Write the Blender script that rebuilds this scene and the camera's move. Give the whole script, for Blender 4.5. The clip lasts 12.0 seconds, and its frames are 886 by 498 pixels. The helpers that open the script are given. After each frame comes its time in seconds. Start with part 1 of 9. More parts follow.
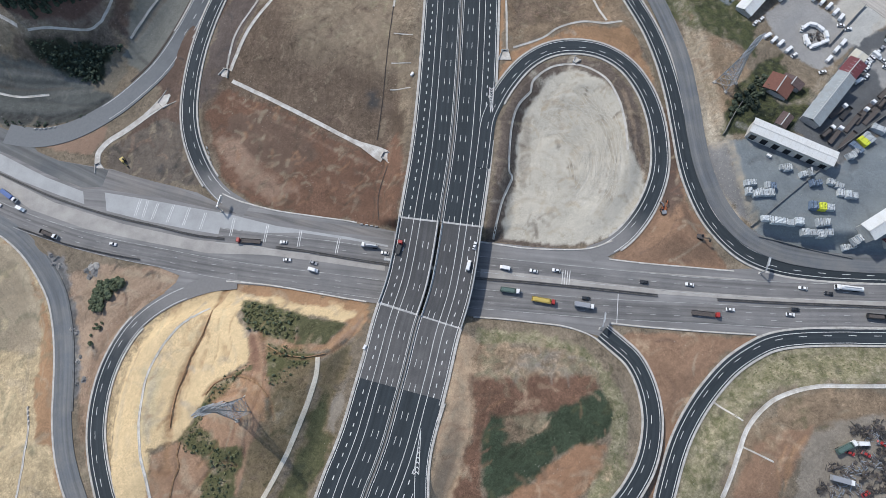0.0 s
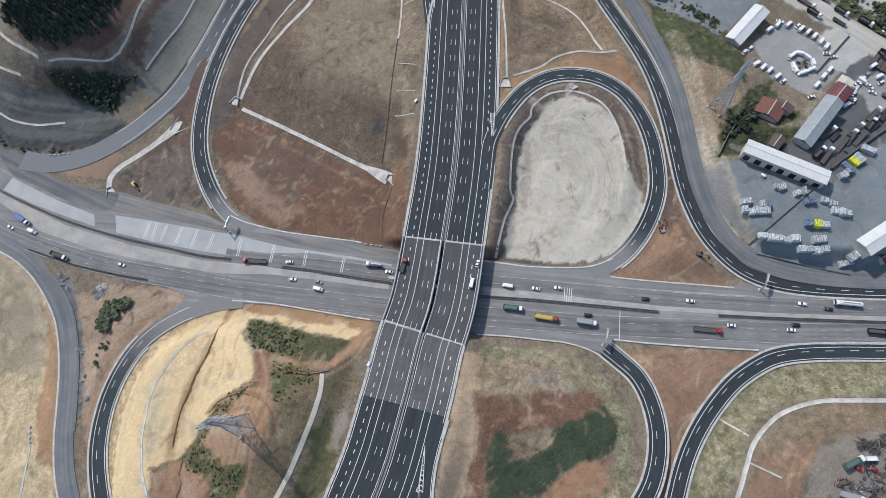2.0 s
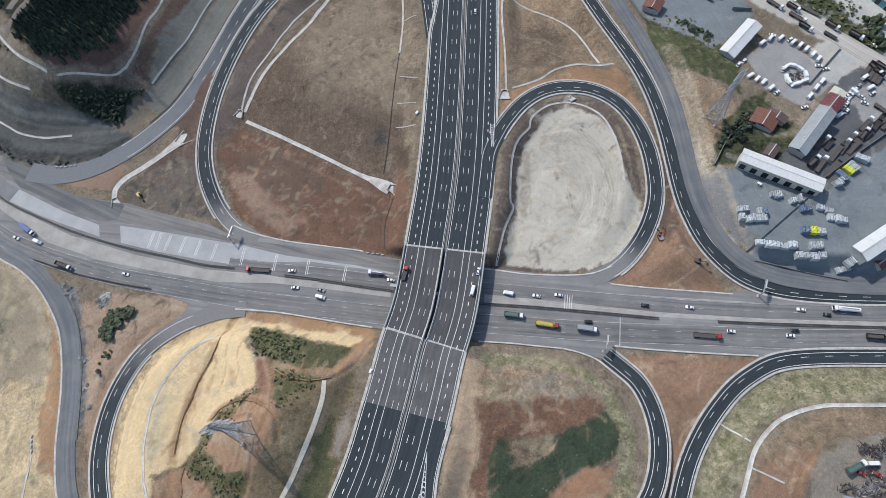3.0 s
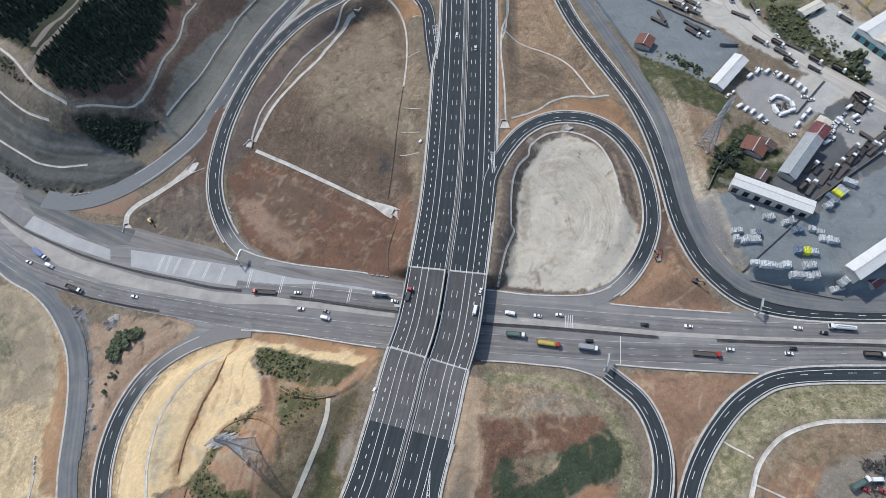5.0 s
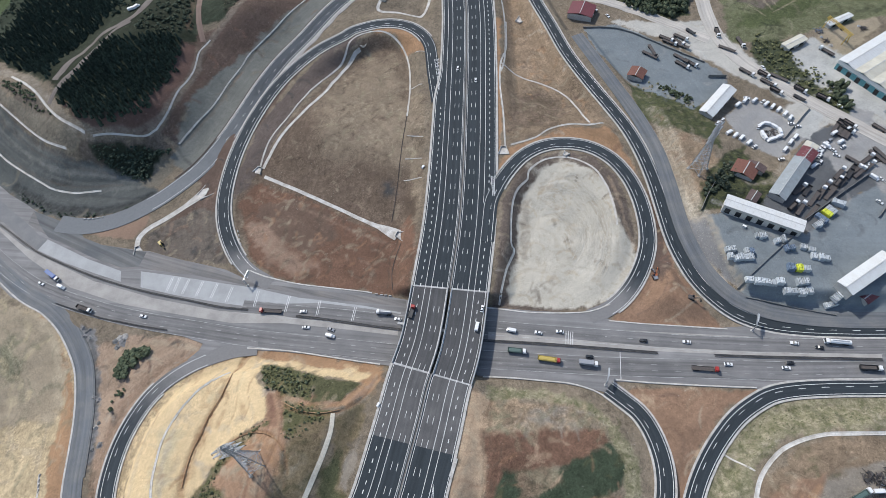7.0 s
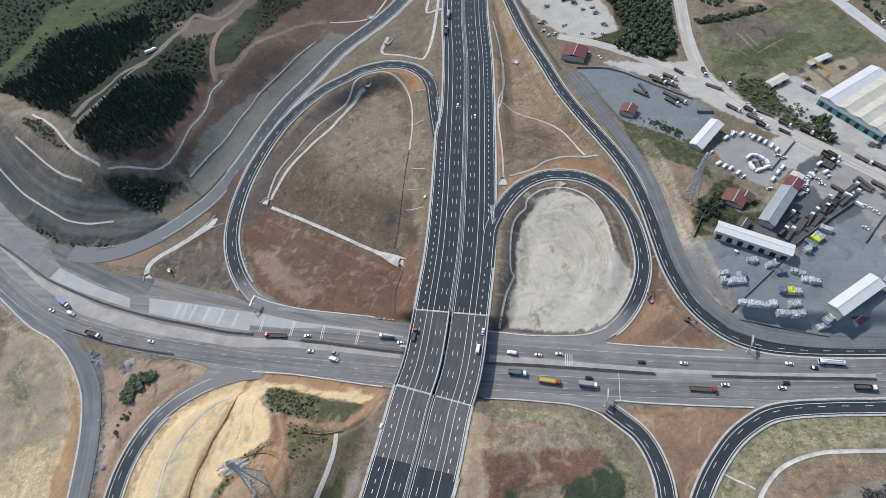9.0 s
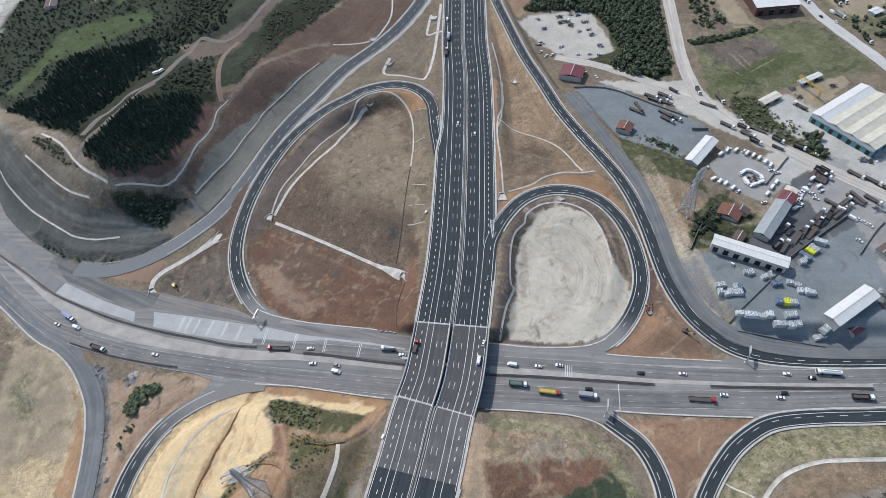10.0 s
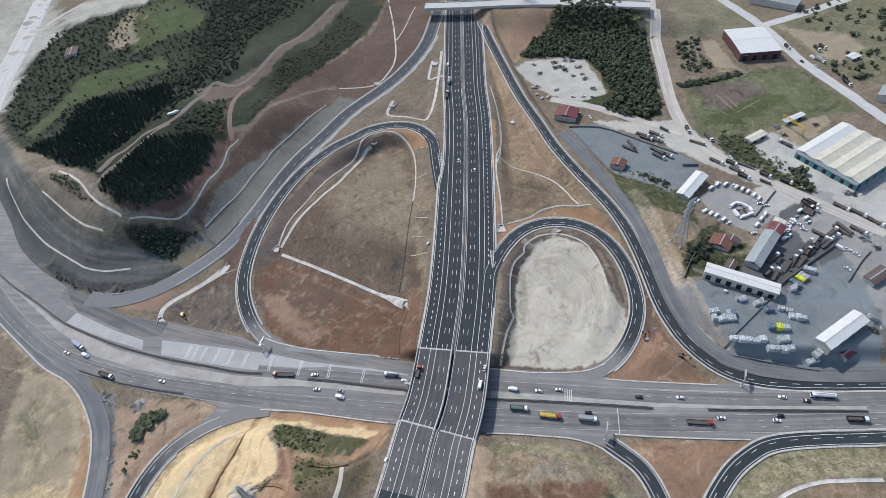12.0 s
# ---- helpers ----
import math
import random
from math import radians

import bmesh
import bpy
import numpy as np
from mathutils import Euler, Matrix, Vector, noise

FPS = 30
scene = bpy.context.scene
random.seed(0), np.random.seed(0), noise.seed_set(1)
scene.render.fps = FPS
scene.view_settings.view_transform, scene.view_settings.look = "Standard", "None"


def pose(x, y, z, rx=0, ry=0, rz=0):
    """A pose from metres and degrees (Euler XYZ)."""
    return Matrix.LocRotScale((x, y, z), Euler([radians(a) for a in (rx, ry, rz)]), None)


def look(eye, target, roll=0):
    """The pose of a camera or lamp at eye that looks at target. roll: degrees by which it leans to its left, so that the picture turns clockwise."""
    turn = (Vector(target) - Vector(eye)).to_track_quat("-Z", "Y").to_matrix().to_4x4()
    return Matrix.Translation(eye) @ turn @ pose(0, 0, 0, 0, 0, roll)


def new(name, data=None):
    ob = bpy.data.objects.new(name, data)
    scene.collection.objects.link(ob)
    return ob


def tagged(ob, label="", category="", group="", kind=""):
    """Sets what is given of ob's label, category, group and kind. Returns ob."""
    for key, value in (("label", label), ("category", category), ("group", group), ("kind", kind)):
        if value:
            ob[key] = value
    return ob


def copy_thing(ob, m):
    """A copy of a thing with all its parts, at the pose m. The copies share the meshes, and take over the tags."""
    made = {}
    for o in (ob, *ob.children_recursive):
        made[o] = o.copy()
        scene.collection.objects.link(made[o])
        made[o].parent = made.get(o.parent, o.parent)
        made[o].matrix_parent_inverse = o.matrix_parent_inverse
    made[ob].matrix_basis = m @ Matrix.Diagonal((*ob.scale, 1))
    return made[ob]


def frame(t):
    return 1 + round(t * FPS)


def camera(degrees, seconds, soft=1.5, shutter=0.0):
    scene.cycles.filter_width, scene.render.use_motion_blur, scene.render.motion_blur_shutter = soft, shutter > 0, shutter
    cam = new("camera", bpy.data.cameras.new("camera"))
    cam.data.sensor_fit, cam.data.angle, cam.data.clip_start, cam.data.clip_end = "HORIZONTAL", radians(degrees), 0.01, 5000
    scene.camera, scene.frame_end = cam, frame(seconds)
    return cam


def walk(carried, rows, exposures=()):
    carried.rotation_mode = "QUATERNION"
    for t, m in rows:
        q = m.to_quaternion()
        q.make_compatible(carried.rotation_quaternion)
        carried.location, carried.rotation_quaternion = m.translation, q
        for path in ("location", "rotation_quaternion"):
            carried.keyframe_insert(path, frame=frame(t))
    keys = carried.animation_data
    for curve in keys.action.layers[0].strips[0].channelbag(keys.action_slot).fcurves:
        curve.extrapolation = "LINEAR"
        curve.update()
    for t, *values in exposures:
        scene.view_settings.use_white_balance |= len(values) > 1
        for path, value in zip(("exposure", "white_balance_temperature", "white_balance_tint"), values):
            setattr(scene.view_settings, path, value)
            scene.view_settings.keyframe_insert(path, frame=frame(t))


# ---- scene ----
cam = camera(77.0, 12.0, soft=0.62)
PATH = [
    (0, (20.89, -71.35, 294.16), (16.196, -44.201, 198.025), -14.40),
    (0.5, (20.46, -74.52, 294.40), (15.862, -45.669, 198.758), -13.70),
    (1, (19.81, -77.83, 294.76), (15.362, -47.228, 199.666), -13.00),
    (1.5, (19.31, -81.23, 295.08), (15.010, -48.830, 200.568), -12.40),
    (2, (18.75, -84.76, 295.38), (14.545, -50.512, 201.523), -11.90),
    (2.5, (18.29, -88.17, 295.74), (14.194, -52.519, 202.403), -11.50),
    (3, (17.55, -91.78, 296.33), (13.705, -54.287, 203.700), -11.00),
    (5, (15.46, -106.12, 298.73), (12.258, -61.564, 209.258), -9.50),
    (5.5, (14.97, -109.81, 299.19), (11.919, -63.515, 210.608), -9.20),
    (6, (14.64, -113.70, 299.87), (11.688, -65.607, 212.240), -9.00),
    (6.5, (14.06, -117.45, 300.51), (11.312, -67.890, 213.694), -8.80),
    (7, (13.57, -121.37, 301.07), (10.970, -70.421, 215.063), -8.60),
    (9, (11.90, -136.49, 304.05), (10.103, -78.938, 222.296), -7.80),
    (9.5, (11.48, -140.20, 304.69), (9.830, -81.103, 224.045), -7.70),
    (10, (11.19, -144.24, 305.54), (9.739, -83.509, 226.105), -7.60),
    (10.5, (10.56, -148.18, 306.14), (9.359, -85.897, 227.912), -7.40),
    (11, (9.94, -152.46, 306.85), (8.986, -88.523, 229.967), -7.20),
    (11.5, (9.46, -156.24, 307.70), (8.713, -90.840, 232.048), -7.10),
    (12, (9.13, -160.41, 308.47), (8.583, -93.443, 234.208), -7.00),
]
walk(cam, [(t, look(eye, target, roll)) for t, eye, target, roll in PATH], [(0, -0.09), (6, -0.04), (12, -0.03)])

# ---- light: hazy spring sun from the north-west of the plan, open sky ----
SUN_EL, SUN_AZ = radians(48), math.atan2(-0.58, 0.81)
world = bpy.data.worlds.new("sky")
scene.world = world
world.use_nodes = True
sky = world.node_tree.nodes.new("ShaderNodeTexSky")
sky.sky_type, sky.sun_disc, sky.sun_elevation, sky.sun_rotation = "NISHITA", False, SUN_EL, SUN_AZ
world.node_tree.links.new(sky.outputs[0], world.node_tree.nodes["Background"].inputs[0])
world.node_tree.nodes["Background"].inputs[1].default_value = 0.175
sun = new("sun", bpy.data.lights.new("sun", "SUN"))
sun.data.energy, sun.data.angle, sun.data.color = 3.3, radians(1.6), (1.0, 0.97, 0.92)
sun.matrix_world = look((0, 0, 0), (0.58 * math.cos(SUN_EL), -0.81 * math.cos(SUN_EL), -math.sin(SUN_EL)))
sun.location = (-200, 300, 400)

# ---- materials ----
def material(name, colour, rough=0.85, metal=0.0, spots=None, scale=0.4, amount=0.35, fine=6.0, fine_amount=0.25, bump=0.0, per_object=0.0, spec=0.3):
    """A worn surface: its base colour, blotches towards a second colour, fine grain, and a shade of its own for each object."""
    m = bpy.data.materials.new(name)
    m.use_nodes = True
    nt = m.node_tree
    n, l = nt.nodes, nt.links
    bsdf = n["Principled BSDF"]
    bsdf.inputs["Roughness"].default_value, bsdf.inputs["Metallic"].default_value = rough, metal
    bsdf.inputs["Specular IOR Level"].default_value = spec
    geo = n.new("ShaderNodeNewGeometry")
    big = n.new("ShaderNodeTexNoise")
    big.inputs["Scale"].default_value, big.inputs["Detail"].default_value, big.inputs["Roughness"].default_value = scale, 6, 0.62
    small = n.new("ShaderNodeTexNoise")
    small.inputs["Scale"].default_value, small.inputs["Detail"].default_value = fine, 4
    for tex in (big, small):
        l.new(geo.outputs["Position"], tex.inputs["Vector"])
    second = spots or tuple(c * 0.55 for c in colour)
    ramp = n.new("ShaderNodeValToRGB")
    ramp.color_ramp.elements[0].position, ramp.color_ramp.elements[1].position = 0.38, 0.68
    l.new(big.outputs[0], ramp.inputs[0])
    mul = n.new("ShaderNodeMath")
    mul.operation = "MULTIPLY"
    mul.inputs[1].default_value = amount
    l.new(ramp.outputs[0], mul.inputs[0])
    mix = n.new("ShaderNodeMixRGB")
    mix.inputs[1].default_value, mix.inputs[2].default_value = (*colour, 1), (*second, 1)
    l.new(mul.outputs[0], mix.inputs[0])
    val = n.new("ShaderNodeMapRange")
    val.inputs[3].default_value, val.inputs[4].default_value = 1 - fine_amount, 1 + fine_amount
    val.inputs[1].default_value, val.inputs[2].default_value = 0.3, 0.7
    l.new(small.outputs[0], val.inputs[0])
    hsv = n.new("ShaderNodeHueSaturation")
    l.new(mix.outputs[0], hsv.inputs["Color"])
    if per_object:
        info = n.new("ShaderNodeObjectInfo")
        own = n.new("ShaderNodeMapRange")
        own.inputs[3].default_value, own.inputs[4].default_value = 1 - per_object, 1 + per_object
        l.new(info.outputs["Random"], own.inputs[0])
        both = n.new("ShaderNodeMath")
        both.operation = "MULTIPLY"
        l.new(val.outputs[0], both.inputs[0]), l.new(own.outputs[0], both.inputs[1])
        l.new(both.outputs[0], hsv.inputs["Value"])
    else:
        l.new(val.outputs[0], hsv.inputs["Value"])
    l.new(hsv.outputs[0], bsdf.inputs["Base Color"])
    if bump:
        b = n.new("ShaderNodeBump")
        b.inputs["Strength"].default_value, b.inputs["Distance"].default_value = bump, 0.3
        l.new(small.outputs[0], b.inputs["Height"]), l.new(b.outputs[0], bsdf.inputs["Normal"])
    return m


def road_material(name, colour, dust, streak=0.35, dusty=0.35):
    """Asphalt with wheel tracks along the lanes (its uv: metres along and across), dust in blotches, and seams."""
    m = material(name, colour, rough=0.8, spots=dust, scale=0.09, amount=dusty, fine=2.5, fine_amount=0.12, spec=0.25)
    n, l = m.node_tree.nodes, m.node_tree.links
    bsdf = n["Principled BSDF"]
    src = bsdf.inputs["Base Color"].links[0].from_socket
    uv = n.new("ShaderNodeUVMap")
    mapping = n.new("ShaderNodeMapping")
    mapping.inputs["Scale"].default_value = (0.012, 0.55, 1)
    l.new(uv.outputs[0], mapping.inputs[0])
    tracks = n.new("ShaderNodeTexNoise")
    tracks.inputs["Scale"].default_value, tracks.inputs["Detail"].default_value = 1.0, 5
    l.new(mapping.outputs[0], tracks.inputs["Vector"])
    rng = n.new("ShaderNodeMapRange")
    rng.inputs[1].default_value, rng.inputs[2].default_value = 0.3, 0.7
    rng.inputs[3].default_value, rng.inputs[4].default_value = 1 - streak, 1 + streak
    l.new(tracks.outputs[0], rng.inputs[0])
    hsv = n.new("ShaderNodeHueSaturation")
    l.new(src, hsv.inputs["Color"]), l.new(rng.outputs[0], hsv.inputs["Value"])
    l.new(hsv.outputs[0], bsdf.inputs["Base Color"])
    return m


NEW_ASPHALT = road_material("new_asphalt", (0.029, 0.037, 0.043), (0.046, 0.055, 0.061), 0.22, 0.3)
def worn_ramp(name, fresh, old):
    """Asphalt that greys towards its ends: the wear is kept on the mesh."""
    m = road_material(name, fresh, tuple(c * 1.4 for c in fresh), 0.22, 0.35)
    n, l = m.node_tree.nodes, m.node_tree.links
    bsdf = n["Principled BSDF"]
    src = bsdf.inputs["Base Color"].links[0].from_socket
    wear, noise, add, geo = n.new("ShaderNodeAttribute"), n.new("ShaderNodeTexNoise"), n.new("ShaderNodeMath"), n.new("ShaderNodeNewGeometry")
    wear.attribute_name = "wear"
    noise.inputs["Scale"].default_value, noise.inputs["Detail"].default_value = 0.12, 5
    l.new(geo.outputs["Position"], noise.inputs["Vector"])
    add.operation, add.inputs[1].default_value = "MULTIPLY_ADD", 0.5
    off = n.new("ShaderNodeMath")
    off.operation, off.inputs[1].default_value = "SUBTRACT", 0.25
    l.new(noise.outputs[0], add.inputs[0]), l.new(wear.outputs["Fac"], add.inputs[2]), l.new(add.outputs[0], off.inputs[0])
    amount = n.new("ShaderNodeMapRange")
    amount.inputs[1].default_value, amount.inputs[2].default_value = 0.1, 0.9
    l.new(off.outputs[0], amount.inputs[0])
    grit = n.new("ShaderNodeTexNoise")
    grit.inputs["Scale"].default_value, grit.inputs["Detail"].default_value, grit.inputs["Roughness"].default_value = 0.7, 6, 0.7
    l.new(geo.outputs["Position"], grit.inputs["Vector"])
    shade = n.new("ShaderNodeMapRange")
    shade.inputs[1].default_value, shade.inputs[2].default_value, shade.inputs[3].default_value, shade.inputs[4].default_value = 0.3, 0.7, 0.9, 1.1
    l.new(grit.outputs[0], shade.inputs[0])
    worn = n.new("ShaderNodeHueSaturation")
    worn.inputs["Color"].default_value = (*old, 1)
    l.new(shade.outputs[0], worn.inputs["Value"])
    mix = n.new("ShaderNodeMixRGB")
    l.new(worn.outputs[0], mix.inputs[2])
    l.new(amount.outputs[0], mix.inputs[0]), l.new(src, mix.inputs[1]), l.new(mix.outputs[0], bsdf.inputs["Base Color"])
    return m


WORN_RAMP = worn_ramp("worn_ramp_asphalt", (0.031, 0.039, 0.045), (0.2, 0.195, 0.19))
WORN_OUTER = worn_ramp("worn_outer_asphalt", (0.052, 0.06, 0.068), (0.165, 0.174, 0.18))
DECK_ASPHALT = road_material("deck_asphalt", (0.068, 0.069, 0.071), (0.108, 0.106, 0.104), 0.22, 0.5)
FADED_C = road_material("greyed_asphalt", (0.17, 0.168, 0.165), (0.22, 0.215, 0.21), 0.2, 0.5)
APPROACH_ASPHALT = road_material("approach_asphalt", (0.09, 0.089, 0.089), (0.15, 0.146, 0.142), 0.2, 0.6)
OLD_ASPHALT = road_material("old_asphalt", (0.155, 0.152, 0.15), (0.24, 0.23, 0.22), 0.32, 0.5)
GREY_ASPHALT = road_material("grey_asphalt", (0.17, 0.172, 0.175), (0.27, 0.265, 0.25), 0.25, 0.55)
SERVICE_ASPHALT = road_material("service_asphalt", (0.13, 0.14, 0.15), (0.22, 0.21, 0.19), 0.25, 0.5)
DIRT_ROAD = road_material("dirt_road", (0.42, 0.39, 0.35), (0.52, 0.485, 0.43), 0.25, 0.5)
PALE_CONCRETE = material("pale_concrete", (0.52, 0.50, 0.465), spots=(0.30, 0.275, 0.24), scale=0.35, amount=0.8, fine=2, fine_amount=0.15)
def streaked(m, angle, amount):
    """Adds long faint streaks along the traffic, turned by an angle on the plan."""
    n, l = m.node_tree.nodes, m.node_tree.links
    bsdf = n["Principled BSDF"]
    src = bsdf.inputs["Base Color"].links[0].from_socket
    geo, turn, mapping, tex, rng, hsv = (n.new("ShaderNode" + k) for k in ("NewGeometry", "Mapping", "Mapping", "TexNoise", "MapRange", "HueSaturation"))
    turn.inputs["Rotation"].default_value = (0, 0, -radians(angle))
    mapping.inputs["Scale"].default_value = (0.012, 0.4, 0.0)
    tex.inputs["Scale"].default_value, tex.inputs["Detail"].default_value, tex.inputs["Distortion"].default_value = 1.0, 6, 0.4
    rng.inputs[1].default_value, rng.inputs[2].default_value, rng.inputs[3].default_value, rng.inputs[4].default_value = 0.3, 0.7, 1 - amount, 1 + amount
    l.new(geo.outputs["Position"], turn.inputs[0]), l.new(turn.outputs[0], mapping.inputs[0]), l.new(mapping.outputs[0], tex.inputs["Vector"])
    l.new(tex.outputs[0], rng.inputs[0]), l.new(rng.outputs[0], hsv.inputs["Value"]), l.new(src, hsv.inputs["Color"]), l.new(hsv.outputs[0], bsdf.inputs["Base Color"])
    return m


GREY_CORRIDOR = streaked(material("worn_paving", (0.235, 0.228, 0.222), spots=(0.16, 0.158, 0.156), scale=0.05, amount=0.75, fine=2.4, fine_amount=0.07), -11, 0.22)
GREY_LIGHT = road_material("light_street", (0.46, 0.455, 0.44), (0.52, 0.51, 0.49), 0.12, 0.5)
HILL_SOIL = road_material("hill_track_soil", (0.135, 0.113, 0.100), (0.18, 0.155, 0.138), 0.2, 0.5)
RED_TRACK = road_material("red_track", (0.185, 0.128, 0.102), (0.22, 0.16, 0.13), 0.15, 0.5)
APRON_ASPHALT = streaked(material("apron_asphalt", (0.165, 0.16, 0.156), spots=(0.225, 0.205, 0.185), scale=0.06, amount=0.8, fine=2.0, fine_amount=0.08), -22, 0.3)
SLAB_CONCRETE = material("slab_concrete", (0.40, 0.405, 0.40), spots=(0.28, 0.28, 0.275), scale=0.08, amount=0.7, fine=2.0, fine_amount=0.06)
DUST = material("dusty_rubble", (0.39, 0.37, 0.34), spots=(0.25, 0.235, 0.22), scale=0.10, amount=0.75, fine=1.8, fine_amount=0.07)
OLD_PAINT = material("worn_road_paint", (0.50, 0.50, 0.48), spots=(0.17, 0.168, 0.165), scale=0.16, amount=1.0, fine=3, fine_amount=0.2)
WALL_BLOCK = material("block_wall", (0.16, 0.16, 0.155), spots=(0.25, 0.24, 0.22), scale=0.4, amount=0.6)
PAINT = material("white_road_paint", (0.72, 0.72, 0.70), spots=(0.35, 0.35, 0.35), scale=0.6, amount=0.5, fine=4, fine_amount=0.15)
STEEL = material("galvanised_steel", (0.42, 0.44, 0.46), rough=0.45, metal=0.6, spots=(0.25, 0.26, 0.27), scale=0.3)
DARK_STEEL = material("dark_steel", (0.05, 0.052, 0.055), rough=0.6, metal=0.3, spots=(0.10, 0.07, 0.05), scale=1.0)


def soil_material():
    """The ground: its soil colour comes from the plan of soils; grain, clods, ruts and scattered grass on top."""
    m = bpy.data.materials.new("soil")
    m.use_nodes = True
    n, l = m.node_tree.nodes, m.node_tree.links
    bsdf = n["Principled BSDF"]
    bsdf.inputs["Roughness"].default_value, bsdf.inputs["Specular IOR Level"].default_value = 0.95, 0.1
    geo = n.new("ShaderNodeNewGeometry")
    soil = n.new("ShaderNodeAttribute")
    soil.attribute_name = "soil"
    grass = n.new("ShaderNodeAttribute")
    grass.attribute_name = "grass"

    def tex(scale, detail, rough=0.6, stretch=None):
        t = n.new("ShaderNodeTexNoise")
        t.inputs["Scale"].default_value, t.inputs["Detail"].default_value, t.inputs["Roughness"].default_value = scale, detail, rough
        if stretch:
            mp = n.new("ShaderNodeMapping")
            mp.inputs["Scale"].default_value, mp.inputs["Rotation"].default_value = stretch[0], (0, 0, stretch[1])
            l.new(geo.outputs["Position"], mp.inputs[0]), l.new(mp.outputs[0], t.inputs["Vector"])
        else:
            l.new(geo.outputs["Position"], t.inputs["Vector"])
        return t

    def span(sock, a, b, c, d):
        r = n.new("ShaderNodeMapRange")
        for k, v in enumerate((a, b, c, d)):
            r.inputs[k + 1].default_value = v
        l.new(sock, r.inputs[0])
        return r.outputs[0]

    def times(a, b):
        t = n.new("ShaderNodeMath")
        t.operation = "MULTIPLY"
        l.new(a, t.inputs[0]), l.new(b, t.inputs[1])
        return t.outputs[0]

    def bands(name, across, along, detail):
        """Streaks along lines of equal height or of equal distance to the nearest ramp, as graders and rain leave them."""
        at = n.new("ShaderNodeAttribute")
        at.attribute_name = name
        far = n.new("ShaderNodeVectorMath")
        far.operation = "MULTIPLY"
        far.inputs[1].default_value = (along, along, 0)
        l.new(geo.outputs["Position"], far.inputs[0])
        up = n.new("ShaderNodeMath")
        up.operation = "MULTIPLY"
        up.inputs[1].default_value = across
        l.new(at.outputs["Fac"], up.inputs[0])
        lift = n.new("ShaderNodeCombineXYZ")
        l.new(up.outputs[0], lift.inputs[2])
        add = n.new("ShaderNodeVectorMath")
        l.new(far.outputs[0], add.inputs[0]), l.new(lift.outputs[0], add.inputs[1])
        t = n.new("ShaderNodeTexNoise")
        t.inputs["Scale"].default_value, t.inputs["Detail"].default_value, t.inputs["Roughness"].default_value = 1.0, detail, 0.66
        l.new(add.outputs[0], t.inputs["Vector"])
        return t

    patch, clod, grain, fine = tex(0.04, 7, 0.62), tex(0.22, 8, 0.70), tex(1.1, 5, 0.72), tex(3.2, 2, 0.6)
    patch.inputs["Distortion"].default_value, clod.inputs["Distortion"].default_value, grain.inputs["Distortion"].default_value = 0.8, 1.6, 0.8
    beside, level = bands("beside", 0.55, 0.03, 5), bands("level", 0.9, 0.022, 5)
    coarse = tex(0.07, 4, 0.6)
    def uneven(sock, lo, hi):
        """Grain that comes and goes over the ground."""
        u = n.new("ShaderNodeMixRGB")
        u.inputs[1].default_value = (1, 1, 1, 1)
        l.new(span(coarse.outputs[0], 0.36, 0.62, lo, hi), u.inputs[0]), l.new(sock, u.inputs[2])
        return u.outputs[0]

    lines = times(span(beside.outputs[0], 0.34, 0.66, 0.90, 1.09), span(level.outputs[0], 0.34, 0.66, 0.93, 1.06))
    faint = span(beside.outputs[0], 0.34, 0.66, 0.96, 1.03)
    full = times(times(times(span(patch.outputs[0], 0.35, 0.65, 0.84, 1.14), span(clod.outputs[0], 0.34, 0.66, 0.72, 1.22)),
                       times(uneven(span(grain.outputs[0], 0.36, 0.64, 0.62, 1.32), 0.25, 1.0), span(fine.outputs[0], 0.36, 0.64, 0.86, 1.12))), lines)
    calm = times(times(times(span(patch.outputs[0], 0.3, 0.7, 0.88, 1.10), span(clod.outputs[0], 0.3, 0.7, 0.92, 1.06)), uneven(span(grain.outputs[0], 0.35, 0.65, 0.82, 1.14), 0.15, 1.0)), faint)
    stone = n.new("ShaderNodeTexVoronoi")
    stone.inputs["Scale"].default_value = 0.42
    l.new(geo.outputs["Position"], stone.inputs["Vector"])
    pale = span(stone.outputs["Distance"], 0.07, 0.15, 1.0, 0.0)
    blend = n.new("ShaderNodeMixRGB")
    l.new(span(grass.outputs["Fac"], 0.0, 0.12, 0.0, 1.0), blend.inputs[0]), l.new(calm, blend.inputs[1]), l.new(full, blend.inputs[2])
    v = blend.outputs[0]
    hsv = n.new("ShaderNodeHueSaturation")
    l.new(soil.outputs["Color"], hsv.inputs["Color"]), l.new(v, hsv.inputs["Value"])
    tuft = tex(0.24, 9, 0.74)
    cover = times(span(tuft.outputs[0], 0.43, 0.60, 0.0, 1.0), grass.outputs["Fac"])
    blade = tex(2.2, 3, 0.7)
    green = n.new("ShaderNodeValToRGB")
    green.color_ramp.elements[0].position, green.color_ramp.elements[0].color = 0.3, (0.045, 0.055, 0.024, 1)
    green.color_ramp.elements[1].position, green.color_ramp.elements[1].color = 0.72, (0.15, 0.15, 0.07, 1)
    l.new(blade.outputs[0], green.inputs[0])
    weeds = n.new("ShaderNodeMixRGB")
    weeds.blend_type, weeds.inputs[0].default_value, weeds.inputs[2].default_value = "MULTIPLY", 1.0, (0.60, 0.62, 0.58, 1)
    l.new(hsv.outputs[0], weeds.inputs[1])
    plant = n.new("ShaderNodeMixRGB")
